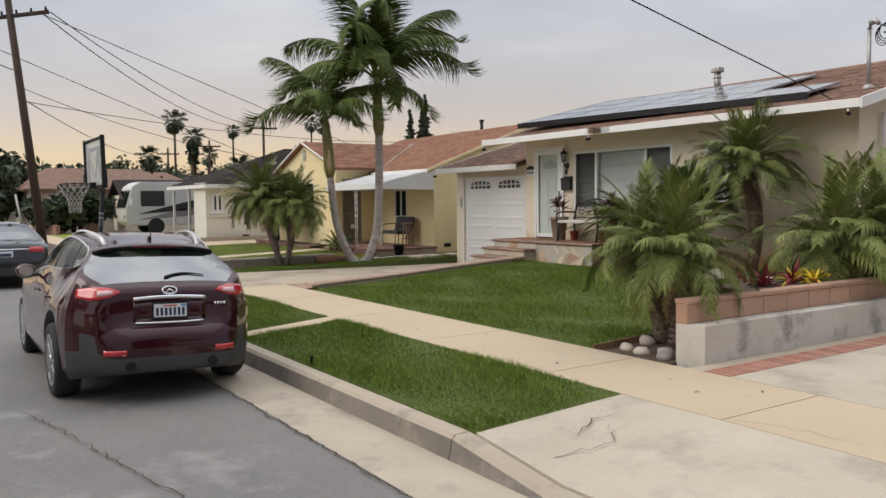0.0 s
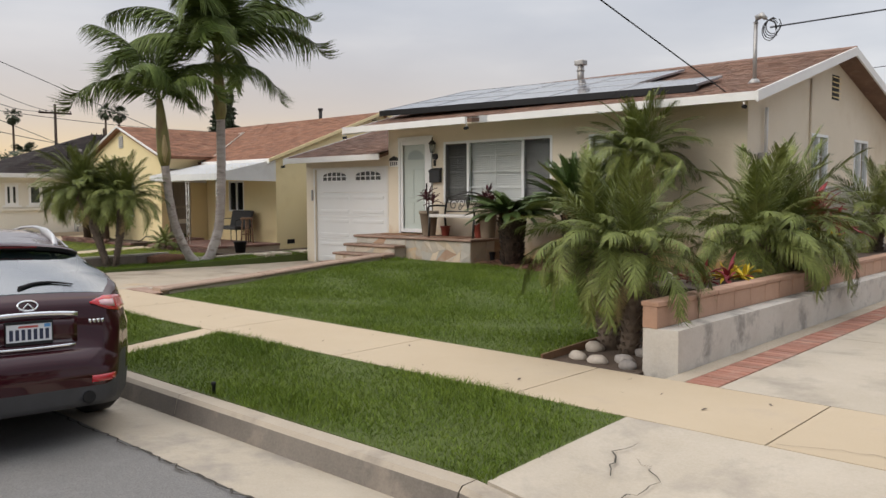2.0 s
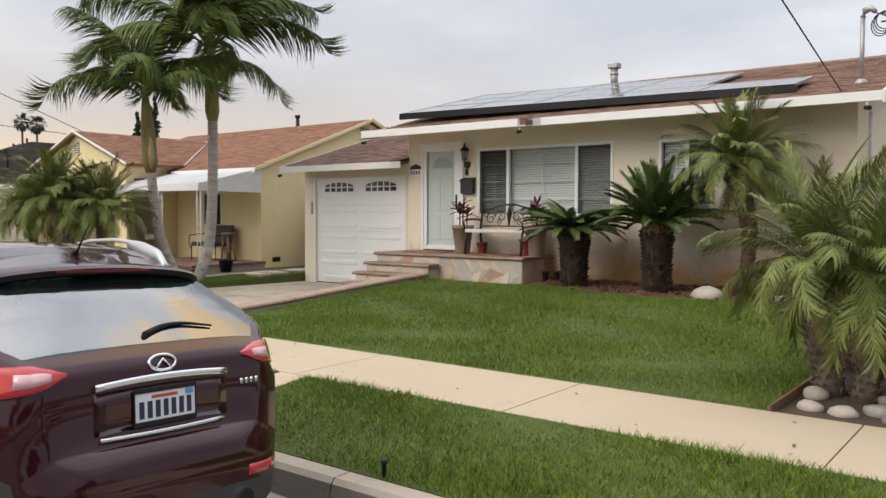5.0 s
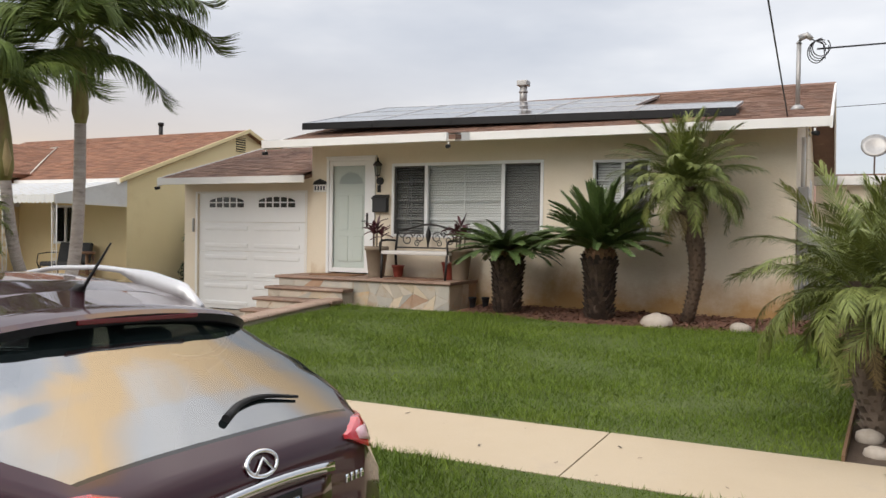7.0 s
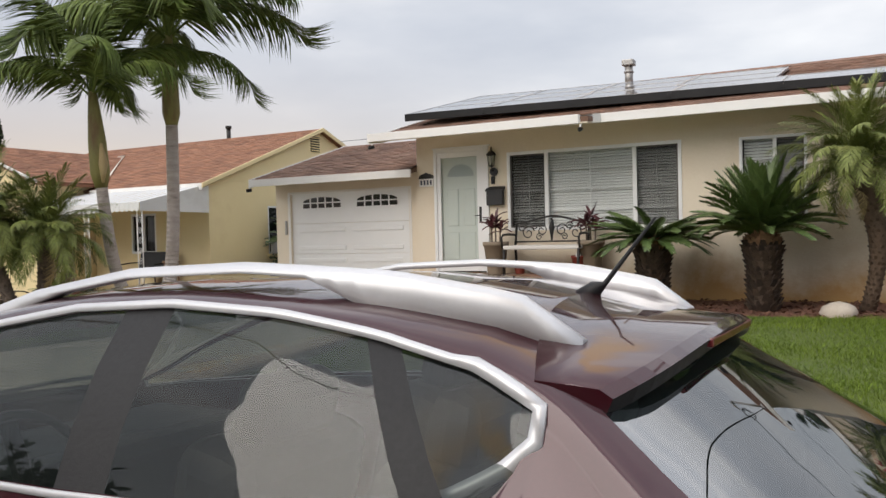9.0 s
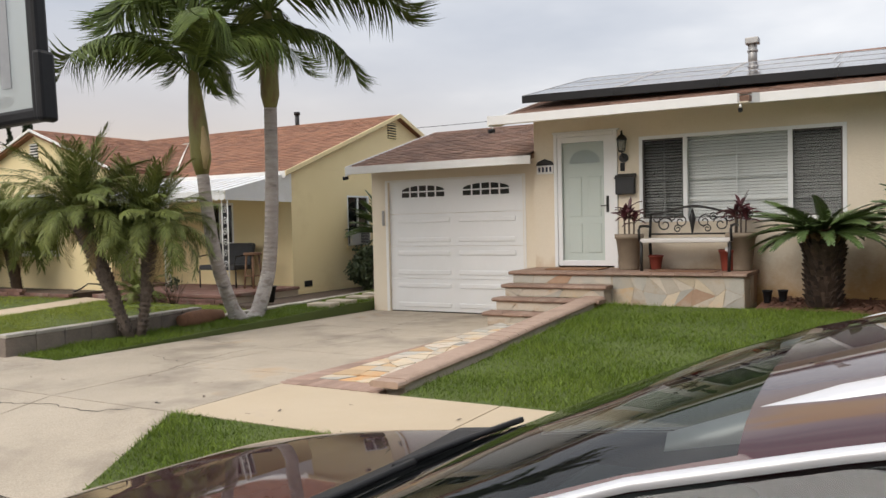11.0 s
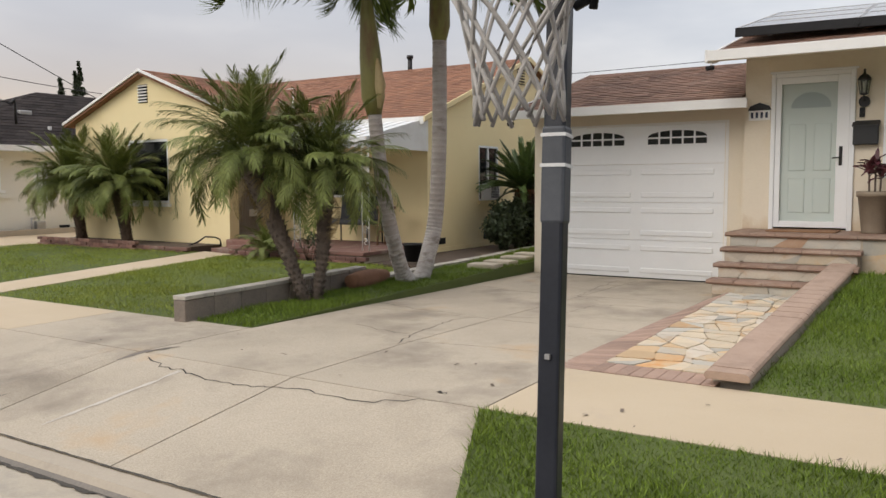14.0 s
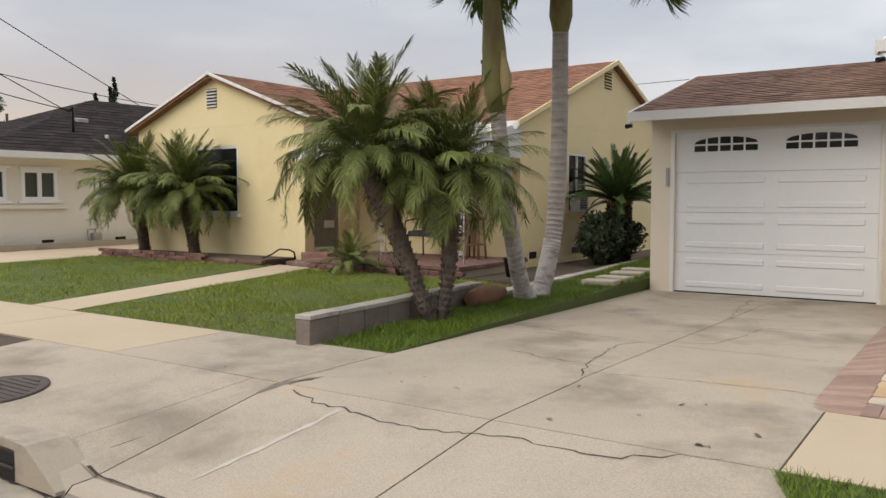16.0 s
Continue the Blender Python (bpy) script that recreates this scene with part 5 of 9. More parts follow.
for y in (-0.75, 1.2):
    under(part("foundation_vent", boxed(WX1 + 0.002, WX1 + 0.006, y, y + 0.3, 0.22, 0.36), BLACK, None), wh)
gm = thing("gas_meter", "grey gas meter and pipes on the white house wall", "gas meter", (-14.85, 0.35, 0.18))
bm = bmesh.new()
tube(bm, [(0, 0, -0.05), (0, 0, 0.4), (0.0, 0.2, 0.4), (0, 0.2, 0.3)], 0.025, 6)
box(bm, -0.08, 0.08, 0.1, 0.35, 0.08, 0.32, 0.03)
part("meter_body", bm, GREY_METAL, gm)
slab("white_house_kerb", [(-14.75, -6.0, 0.30), (-14.62, -6.0, 0.30), (-14.62, 4.0, 0.30), (-14.75, 4.0, 0.30)], CURB, "low concrete edge of the white house's drive", 0.3, "edging")
# carport roof and post past the white house
cp = thing("carport", "white flat-roofed carport on slim posts", "carport", (-23.5, 0.5, 0.1))
under(part("carport_roof", boxed(-23.4, -20.35, -1.5, 4, 2.42, 2.56, 0.01), WHITE, None), cp)
for x, y in ((-23.2, -1.3), (-20.6, -1.3), (-23.2, 3.8)):
    under(part("post", boxed(x - 0.05, x + 0.05, y - 0.05, y + 0.05, -0.262, 2.42), WHITE, None), cp)

# pale stepping slabs in the grass beside the garage
for sx, sy, turn in ((-0.64, -1.06, 4), (-0.65, -0.55, -3), (-0.72, 0.12, 5), (-0.78, 0.72, -2)):
    step = thing("stepping_stone", "pale concrete stepping slab sunk in the side grass", "stepping stone", (sx, sy, yard_z(sx, sy)), rz=turn, group="stepping stones beside the garage")
    part("slab", boxed(-0.23, 0.23, -0.15, 0.15, -0.03, 0.068, 0.012), NEWCONC, step)


def smooth_path(pts, n):
    """Points on a smooth curve through the given ones."""
    pts = [Vector(p) for p in pts]
    ext = [2 * pts[0] - pts[1], *pts, 2 * pts[-1] - pts[-2]]
    res = []
    for i in range(n + 1):
        t = i / n * (len(pts) - 1)
        k = min(int(t), len(pts) - 2)
        f = t - k
        a, b, c, d = ext[k:k + 4]
        res.append(0.5 * (2 * b + (c - a) * f + (2 * a - 5 * b + 4 * c - d) * f * f + (3 * b - a - 3 * c + d) * f ** 3))
    return res


# ---- cars ----
CAR_RED = material("dark_maroon_paint", (0.030, 0.0022, 0.006), (0.038, 0.003, 0.0075), 3, 0.4, 0, 200, metal=0.35, spec=0.1, coat=1.0)
CAR_BLACK = material("dark_sedan_paint", (0.012, 0.013, 0.017), (0.018, 0.019, 0.024), 3, 0.25, 0, 200, metal=0.3, coat=1.0)
CAR_GLASS = glass_material("tinted_car_glass", (0.012, 0.015, 0.014), 0.01, 0.5, 1.75, (0.62, 0.68, 0.66))
REAR_GLASS = glass_material("dark_rear_glass", (0.006, 0.012, 0.012), 0.01, 0.2, 4.0, (0.75, 0.88, 0.85))
FRIT = material("black_glass_border", (0.006, 0.006, 0.007), (0.009, 0.009, 0.01), 6, 0.12, 0, 60)
CHROME = material("chrome", (0.75, 0.75, 0.76), (0.8, 0.8, 0.81), 5, 0.08, 0, 40, metal=1.0)
SILVER = material("satin_silver", (0.52, 0.52, 0.53), (0.58, 0.58, 0.59), 5, 0.35, 0, 60, metal=0.35)
RUBBER = material("tyre_rubber", (0.012, 0.012, 0.012), (0.025, 0.024, 0.023), 8, 0.8, 0.2, 60)
ALLOY = material("alloy_wheel", (0.42, 0.42, 0.43), (0.5, 0.5, 0.51), 5, 0.3, 0, 60, metal=0.9)
LENS_RED = material("red_lens", (0.45, 0.012, 0.02), (0.55, 0.02, 0.03), 12, 0.12, 0, 50, coat=1.0)
LENS_CLEAR = material("clear_lens", (0.60, 0.33, 0.35), (0.72, 0.46, 0.48), 25, 0.12, 0, 60, coat=1.0)
CLAD = material("grey_plastic_cladding", (0.014, 0.0145, 0.016), (0.024, 0.025, 0.027), 6, 0.55, 0.1, 120)
BUMPER = material("worn_grey_bumper_plastic", (0.034, 0.034, 0.036), (0.05, 0.05, 0.053), 6, 0.55, 0.1, 120)
SEAT = material("grey_leather", (0.05, 0.046, 0.042), (0.08, 0.073, 0.066), 5, 0.6, 0.1, 60)
PLATE = material("white_plate", (0.66, 0.68, 0.70), (0.72, 0.74, 0.76), 6, 0.4, 0, 50)
PLATE_INK = material("plate_ink", (0.015, 0.02, 0.05), (0.02, 0.03, 0.07), 6, 0.5, 0, 50)
PLATE_RED = material("plate_script_red", (0.45, 0.06, 0.05), (0.5, 0.08, 0.06), 6, 0.5, 0, 50)
STICKER = material("blue_sticker", (0.10, 0.28, 0.55), (0.12, 0.32, 0.6), 6, 0.5, 0, 50)

SUV = dict(
    length=4.63,
    top=[(0, .60), (.02, .655), (.05, .69), (.085, .71), (.09, .74), (.10, .90), (.11, 1.0), (.13, 1.055), (.20, 1.105), (.26, 1.145), (.35, 1.205), (.50, 1.30), (.62, 1.37), (.75, 1.442), (.9, 1.492), (1.1, 1.52), (1.4, 1.538), (1.65, 1.538),
         (1.9, 1.522), (2.1, 1.495), (2.3, 1.445), (2.5, 1.375), (2.75, 1.27), (3.0, 1.155), (3.18, 1.075), (3.28, 1.045), (3.6, 1.015), (3.9, .98), (4.1, .945), (4.27, .89), (4.42, .80), (4.53, .69), (4.59, .6), (4.63, .5)],
    belt=[(0, .58), (.085, .70), (.11, .99), (.16, 1.055), (.3, 1.085), (.45, 1.10), (.6, 1.19), (.73, 1.295), (.785, 1.318), (.83, 1.275), (.90, 1.238), (1.02, 1.205), (1.15, 1.19), (1.5, 1.182), (1.8, 1.172), (2.4, 1.13), (2.9, 1.07), (3.14, 1.035), (3.8, .95), (4.15, .88), (4.4, .75), (4.63, .48)],
    rail=[(0, .58), (.085, .70), (.11, .995), (.16, 1.06), (.3, 1.09), (.45, 1.11), (.6, 1.20), (.73, 1.305), (.785, 1.342), (.83, 1.362), (.89, 1.392), (1.06, 1.438), (1.25, 1.47), (1.5, 1.482), (1.75, 1.468), (2.0, 1.428), (2.2, 1.382), (2.42, 1.325), (2.7, 1.225), (2.95, 1.115), (3.14, 1.045), (3.8, .96), (4.15, .89), (4.4, .76), (4.63, .49)],
    wide=[(0, .36), (.04, .46), (.10, .54), (.18, .61), (.245, .66), (.32, .725), (.40, .77), (.5, .765), (.6, .70), (.73, .625), (.785, .61), (.89, .655), (1.02, .71), (1.25, .765), (1.6, .785), (2.2, .775), (2.8, .755), (3.2, .76), (3.6, .765), (4.1, .735), (4.4, .65), (4.55, .54), (4.63, .38)],
    low=[(0, .48), (.02, .54), (.06, .595), (.126, .655), (.2, .715), (.3, .79), (.4, .84), (.6, .88), (1, .90), (2, .89), (3, .88), (3.6, .86), (4.1, .80), (4.4, .69), (4.55, .57), (4.63, .40)],
    wheels=(0.93, 3.73), arch=0.40, wheel=0.355, glass=(.785, 3.12), pillars=((1.02, 1.09), (1.49, 1.61)), shield=(2.30, 3.24), rear=(.20, .74), lean=.53, slant=.15)
SEDAN = dict(
    length=4.85,
    top=[(0, .60), (.03, .68), (.06, .80), (.09, .93), (.14, 1.0), (.3, 1.03), (.6, 1.045), (.75, 1.07), (1.1, 1.24), (1.4, 1.35), (1.7, 1.42), (2.1, 1.455), (2.6, 1.45), (2.9, 1.40), (3.3, 1.21), (3.7, 1.0), (3.8, .97), (4.2, .90), (4.5, .80), (4.7, .68), (4.85, .5)],
    belt=[(0, .58), (.09, .86), (.3, .93), (1.0, .95), (2, .93), (3, .91), (3.7, .89), (4.3, .80), (4.6, .68), (4.85, .48)],
    rail=[(0, .59), (.09, .87), (.3, .94), (.85, .96), (1.2, 1.15), (1.6, 1.29), (2.2, 1.35), (2.8, 1.31), (3.2, 1.13), (3.6, .92), (3.7, .90), (4.3, .81), (4.6, .69), (4.85, .49)],
    wide=[(0, .70), (.03, .78), (.12, .85), (.3, .885), (.8, .915), (2, .92), (3.4, .91), (4.1, .86), (4.5, .76), (4.75, .60), (4.85, .42)],
    low=[(0, .70), (.03, .78), (.12, .85), (.3, .885), (.8, .915), (2, .92), (3.4, .91), (4.1, .86), (4.5, .76), (4.75, .60), (4.85, .42)],
    wheels=(1.0, 3.78), arch=0.385, wheel=0.335, glass=(.95, 3.66), pillars=((1.35, 1.42), (2.2, 2.34)), shield=(2.92, 3.74), rear=(.72, 1.62), lean=.6)


def car_shape(P):
    """Sections from the rear (u = 0) to the front, each from the underside up to the roof's middle."""
    f = {k: (lambda u, k=k: float(np.interp(u, [p[0] for p in P[k]], [p[1] for p in P[k]]))) for k in ("top", "belt", "rail", "wide", "low")}
    us = set(np.round(np.linspace(0, P["length"], 62), 3)) | {round(p[0], 3) for p in P["top"]}
    for c in P["wheels"]:
        us |= {round(c + P["arch"] * math.sin(a), 3) for a in np.linspace(-math.pi / 2, math.pi / 2, 17)}
    for k in (P["glass"], P["shield"], P["rear"], *P["pillars"]):
        us |= set(k)
    us |= {round(float(q), 3) for q in np.linspace(P["rear"][0] - 0.02, P["rear"][0] + 0.24, 26)}
    us = sorted(us)
    keep = [us[0]]
    for u in us[1:]:
        if u - keep[-1] > 0.008:
            keep.append(u)
    grid = []
    for u in keep:
        top, w = f["top"](u), f["wide"](u)
        belt = min(f["belt"](u), top - 0.012)
        rail = min(f["rail"](u), top - 0.008)
        hb = 0.20 + 0.10 * max(0, 1 - u / 0.5) + 0.06 * max(0, (u - 4.2) / 0.5)
        for c in P["wheels"]:
            if abs(u - c) < P["arch"]:
                hb = max(hb, P["wheel"] + math.sqrt(P["arch"] ** 2 - (u - c) ** 2) * 0.98)
        lw = f["low"](u)
        row = [(0, hb), (lw * 0.93, hb)]
        span = belt - hb
        for q in (0.12, 0.30, 0.50, 0.70, 0.86, 1.0):
            h = hb + span * q
            bulge = 1 + 0.022 * math.sin(math.pi * min(1, max(0, (h - 0.25) / 0.7))) - 0.03 * max(0, (0.38 - h) / 0.2)
            knee = min(0.90, belt - 0.02)
            t = max(0.0, min(1.0, (h - knee) / (belt - knee)))
            row.append((lw * bulge * (1 - t) + w * t if t > 0 else lw * bulge, h))
        wr = w - (rail - belt) * P["lean"]
        for q in (0.33, 0.67, 1.0):
            row.append((w + (wr - w) * q + 0.018 * math.sin(math.pi * q) * min(1, (rail - belt) / 0.3), belt + (rail - belt) * q))
        n = 2.5
        for q in (0.985, 0.955, 0.90, 0.82, 0.70, 0.52, 0.28, 0.0):
            row.append((wr * q, rail + (top - rail) * (1 - q ** n) ** (1 / n)))
        grid.append(row)
    return keep, grid, f


def build_car(P, name, label, at, paint, category="car"):
    """at: rear end's middle on the road; the car points down the street (towards -x)."""
    us, grid, f = car_shape(P)
    car = thing(name, label, category, at)
    R = len(grid[0])
    pools = {}

    def pt(i, j, s):
        y, h = grid[i][j]
        # the rear door's pillar leans back towards its foot
        slide = P.get("slant", 0) * max(0, 1 - abs(j - 7) / 3) if j >= 7 else 0
        (a, b), c = P["pillars"][0], P["pillars"][1][0]
        slide *= float(np.interp(us[i], [P["glass"][0], a, b, c], [0, 1, 1, 0]))
        return Vector((slide - us[i], s * y, h))

    def give(tag, quad):
        vs, bmx = pools.setdefault(tag, ({}, bmesh.new()))
        row = []
        for q in quad:
            key = tuple(round(c, 4) for c in q)
            if key not in vs:
                vs[key] = bmx.verts.new(q)
            if vs[key] not in row:
                row.append(vs[key])
        if len(row) > 2:
            try:
                bmx.faces.new(row).smooth = True
            except ValueError:
                pass

    inside = lambda u, r: r[0] <= u <= r[1]  # noqa: E731
    for i in range(len(us) - 1):
        u = (us[i] + us[i + 1]) / 2
        for j in range(R - 1):
            for s in (1, -1):
                tag = "body"
                side = "l" if s > 0 else "r"
                if 7 <= j < 10 and inside(u, P["glass"]):
                    edges = [P["glass"][0], *(e for p in P["pillars"] for e in p), P["glass"][1]]
                    k = sum(u > e for e in edges)
                    tag = f"pillar_{side}_{k}" if k in (2, 4) else f"side_{side}_{k}"
                elif j >= 11 and inside(u, P["shield"]):
                    tag = "shield"
                elif j >= 12 and inside(u, P["rear"]):
                    edge = P["rear"][0]
                    if u > edge and j >= 13:
                        tag = "frit" if u < edge + 0.014 or u > P["rear"][1] - 0.07 else "rear"
                elif j < 2 or (j < 3 and u < 0.42) or (j < 4 and (u < 0.24 or u > P["length"] - 0.25)):
                    tag = "clad"
                q = [pt(i, j, s), pt(i + 1, j, s), pt(i + 1, j + 1, s), pt(i, j + 1, s)]
                give(tag, q if s > 0 else q[::-1])
    for i in (0, len(us) - 1):
        for j in range(R - 1):
            q = [pt(i, j, 1), pt(i, j + 1, 1), pt(i, j + 1, -1), pt(i, j, -1)]
            give("clad" if j < 4 else "body", q if i == 0 else q[::-1])
    from mathutils import bvhtree
    whole = bmesh.new()
    for tag, (_, b) in pools.items():
        tmp = bpy.data.meshes.new("tmp")
        b.to_mesh(tmp)
        whole.from_mesh(tmp)
        bpy.data.meshes.remove(tmp)
    tree = bvhtree.BVHTree.FromBMesh(whole)
    whole.free()
    body = None
    for tag in sorted(pools, key=lambda t: t != "body"):
        b = pools[tag][1]
        nm, mt = {"body": ("body", paint), "clad": ("lower_cladding", BUMPER), "shield": ("windscreen", CAR_GLASS), "rear": ("rear_window", REAR_GLASS), "frit": ("rear_window_border", FRIT)}.get(tag, ("door_pillar", BLACK) if tag.startswith("pillar") else ("side_window", CAR_GLASS))
        ob = part(nm, b, mt, car)
        if "GLASS" in mt.name.upper():
            ob.visible_shadow = False
    # wheels
    for c in P["wheels"]:
        for s in (1, -1):
            wheel = new("wheel")
            wheel.parent = car
            r, w = P["wheel"], 0.115
            yc = s * (f["low"](c) - w + 0.012)
            turn = Matrix.Translation((-c, yc, r)) @ Matrix.Rotation(radians(-90 * s), 4, "X")
            bm = lathed([(r * 0.66, -w), (r * 0.93, -w), (r, -w * 0.7), (r, w * 0.7), (r * 0.94, w), (r * 0.72, w), (r * 0.68, w * 0.8)], 32)
            bmesh.ops.transform(bm, matrix=turn, verts=bm.verts)
            part("tyre", bm, RUBBER, wheel)
            bm = lathed([(r * 0.69, w * 0.55), (r * 0.71, w * 1.0), (r * 0.66, w * 1.0), (r * 0.62, w * 0.7)], 32)
            for k in range(10):
                m = Matrix.Rotation(2 * math.pi * k / 10, 4, "Z")
                box(bm, 0.03, r * 0.64, -0.016, 0.016, w * 0.72, w * 0.95, 0.005, m=m)
            lathe(bm, [(0.055, w * 0.7), (0.055, w), (0.03, w * 1.02)], 16)
            bmesh.ops.transform(bm, matrix=turn, verts=bm.verts)
            part("rim", bm, ALLOY, wheel)

    def project(points_uv, axis, lift):
        """Points on the shell, met along an axis from outside; lift along the normal."""
        res = []
        for p in points_uv:
            hit, nrm, _, _ = tree.ray_cast(Vector(p) - Vector(axis) * 3, Vector(axis))
            if hit is None:
                hit, nrm, _, _ = tree.find_nearest(Vector(p))
            if nrm.dot(Vector(axis)) > 0:
                nrm = -nrm
            res.append(hit + nrm * lift)
        return res

    def patch(nm, rows, axis, mat, parent, lab="", lift=0.006, thick=0.012):
        """A thin moulded piece laid on the shell: rows of points, projected along axis."""
        bm = bmesh.new()
        tops = [project(r, axis, lift) for r in rows]
        vt = [[bm.verts.new(p) for p in r] for r in tops]
        back = Vector(axis).normalized() * thick
        vb = [[bm.verts.new(p + back) for p in r] for r in tops]
        m, n = len(vt), len(vt[0])
        for a in range(m - 1):
            for c in range(n - 1):
                bm.faces.new((vt[a][c], vt[a][c + 1], vt[a + 1][c + 1], vt[a + 1][c])).smooth = True
        ring = [(0, c) for c in range(n)] + [(a, n - 1) for a in range(1, m)] + [(m - 1, c) for c in range(n - 2, -1, -1)] + [(a, 0) for a in range(m - 2, 0, -1)]
        for (a, c), (d, e) in zip(ring, ring[1:] + ring[:1]):
            bm.faces.new((vt[a][c], vt[d][e], vb[d][e], vb[a][c]))
        return part(nm, fix(bm), mat, parent, lab)

    return car, f, project, patch


car, cf, project, patch = build_car(SUV, "parked_suv", "dark maroon SUV with silver roof rails parked at the curb", (9.91, -10.205, -0.175), CAR_RED)

# bright trim round each row of side windows
for s in (1, -1):
    def side_pt(u, h):
        w, belt, rail = cf["wide"](u), cf["belt"](u), cf["rail"](u)
        return Vector((-u, s * (w - (h - belt) * SUV["lean"] + 0.018 * math.sin(math.pi * min(1, max(0, (h - belt) / max(rail - belt, 0.01)))) + 0.006), h))

    ust = np.linspace(0.788, 3.12, 64)
    upper = [side_pt(u, cf["rail"](u) + 0.006) for u in ust]
    lower = [side_pt(u, cf["belt"](u) - 0.004) for u in ust[::-1]]
    bm = bmesh.new()
    ring = upper + lower
    cen = [side_pt(u, (cf["belt"](u) + cf["rail"](u)) / 2) for u in ust]
    k = len(ring)
    mid = sum(cen, Vector()) / len(cen)
    outer, inner = [], []
    for i, p in enumerate(ring):
        d = (ring[(i + 1) % k] - ring[i - 1]).normalized()
        nrm = Vector((0, s, 0.25)).normalized()
        across = d.cross(nrm).normalized()
        if across.dot(mid - p) > 0:
            across = -across
        wd = 0.013 if i < len(upper) else 0.010
        if -p.x > 2.4:
            wd *= max(0.25, 1 - (-p.x - 2.4) / 0.6)
        if 0.70 < -p.x < 0.92:
            wd = 0.020
        outer.append((bm.verts.new(p + across * wd), bm.verts.new(p + across * wd - nrm * 0.012)))
        inner.append((bm.verts.new(p - across * 0.004 + nrm * 0.004), bm.verts.new(p - across * 0.004 - nrm * 0.012)))
    for i in range(k):
        j = (i + 1) % k
        for a, b in ((outer, inner),):
            bm.faces.new((a[i][0], a[j][0], b[j][0], b[i][0])).smooth = True
            bm.faces.new((a[i][1], a[j][1], a[j][0], a[i][0]))
            bm.faces.new((b[i][0], b[j][0], b[j][1], b[i][1]))
    part("window_trim", fix(bm), SILVER, car, "satin silver window surround")
    # roof rail: a flat arched bar on the roof's edge
    bm = bmesh.new()
    prev = None
    ur = np.linspace(0.765, 2.40, 34)
    for i, u in enumerate(ur):
        t = (u - ur[0]) / (ur[-1] - ur[0])
        top = float(np.interp(u, [0.765, 0.87, 1.09, 1.4, 1.7, 2.0, 2.2, 2.40], [1.440, 1.515, 1.552, 1.568, 1.556, 1.508, 1.452, 1.375]))
        y = float(np.interp(u, [0.765, 1.1, 1.5, 2.0, 2.4], [0.44, 0.50, 0.525, 0.535, 0.545])) * s
        th = float(np.interp(t, [0, 0.08, 0.20, 0.30, 0.7, 0.85, 1], [0.03, 0.075, 0.085, 0.022, 0.02, 0.06, 0.02]))
        a = [bm.verts.new((-u, y + dy * s, z)) for dy, z in ((0.018, top - 0.014), (0.006, top), (-0.014, top - 0.004), (-0.016, top - th), (0.024, top - th))]
        if prev:
            for q in range(5):
                bm.faces.new((prev[q], prev[(q + 1) % 5], a[(q + 1) % 5], a[q])).smooth = True
        else:
            bm.faces.new(a)
        prev = a
    bm.faces.new(prev[::-1])
    part("roof_rail", fix(bm), SILVER, car, "satin silver roof rail")
    # door handles and mirror
    for u in (1.25, 2.15):
        h = 0.90
        p = project([(-u - 0.11, s * 1.2, h), (-u, s * 1.2, h + 0.004), (-u + 0.11, s * 1.2, h)], (0, -s, 0), 0.022)
        part("door_handle", tubed(p, [0.011, 0.014, 0.011], 8), CAR_RED, car)
    bm = bmesh.new()
    bmesh.ops.create_uvsphere(bm, u_segments=16, v_segments=10, radius=1)
    for v in bm.verts:
        v.co = Vector((-2.45 + v.co.x * 0.085 - 0.03 * abs(v.co.y), s * (0.955 + v.co.y * 0.10), 1.08 + v.co.z * 0.08))
        if v.co.x > -2.405:
            v.co.x = -2.405
    for q in bm.faces:
        q.smooth = True
    box(bm, -2.53, -2.45, min(s * 0.78, s * 0.93), max(s * 0.80, s * 0.93), 1.02, 1.05, 0.006)
    mirror = part("wing_mirror", bm, CAR_RED, car)
    bm = bmesh.new()
    prism(bm, [(-2.401, s * 0.955 + 0.075 * math.cos(a), 1.08 + 0.06 * math.sin(a)) for a in np.linspace(0, 2 * math.pi, 16, endpoint=False)], (0.003, 0, 0))
    part("mirror_glass", fix(bm), CHROME, mirror)
    # rear lamps: lens wrapped round the corner
    ax = Vector((-0.88, -s * 0.47, 0)).normalized()
    along = lambda t: Vector((-0.12, s * 0.44, 0)).lerp(Vector((-0.37, s * 0.75, 0)), t)  # noqa: E731
    ts = np.linspace(0, 1, 14)
    lo = lambda t: float(np.interp(t, [0, 0.3, 0.6, 1], [1.02, 0.968, 0.95, 0.97]))  # noqa: E731
    hi = lambda t: float(np.interp(t, [0, 0.3, 0.6, 1], [1.034, 1.064, 1.07, 1.045]))  # noqa: E731
    rows = [[along(t) + Vector((0, 0, lo(t) + (hi(t) - lo(t)) * q)) for t in ts] for q in (0, 0.25, 0.5, 0.75, 1)]
    lamp = patch("rear_lamp", rows, ax, LENS_RED, car, "red and clear rear lamp", 0.012, 0.03)
    ts2 = np.linspace(0.14, 0.46, 6)
    rows = [[along(t) + Vector((0, 0, lo(t) + (hi(t) - lo(t)) * q)) for t in ts2] for q in (0.24, 0.5, 0.76)]
    patch("clear_lens", rows, ax, LENS_CLEAR, lamp, "", 0.016, 0.01)
    rows = [[(0, s * y, h) for y in np.linspace(0.40, 0.60, 5)] for h in (0.465, 0.49, 0.515)]
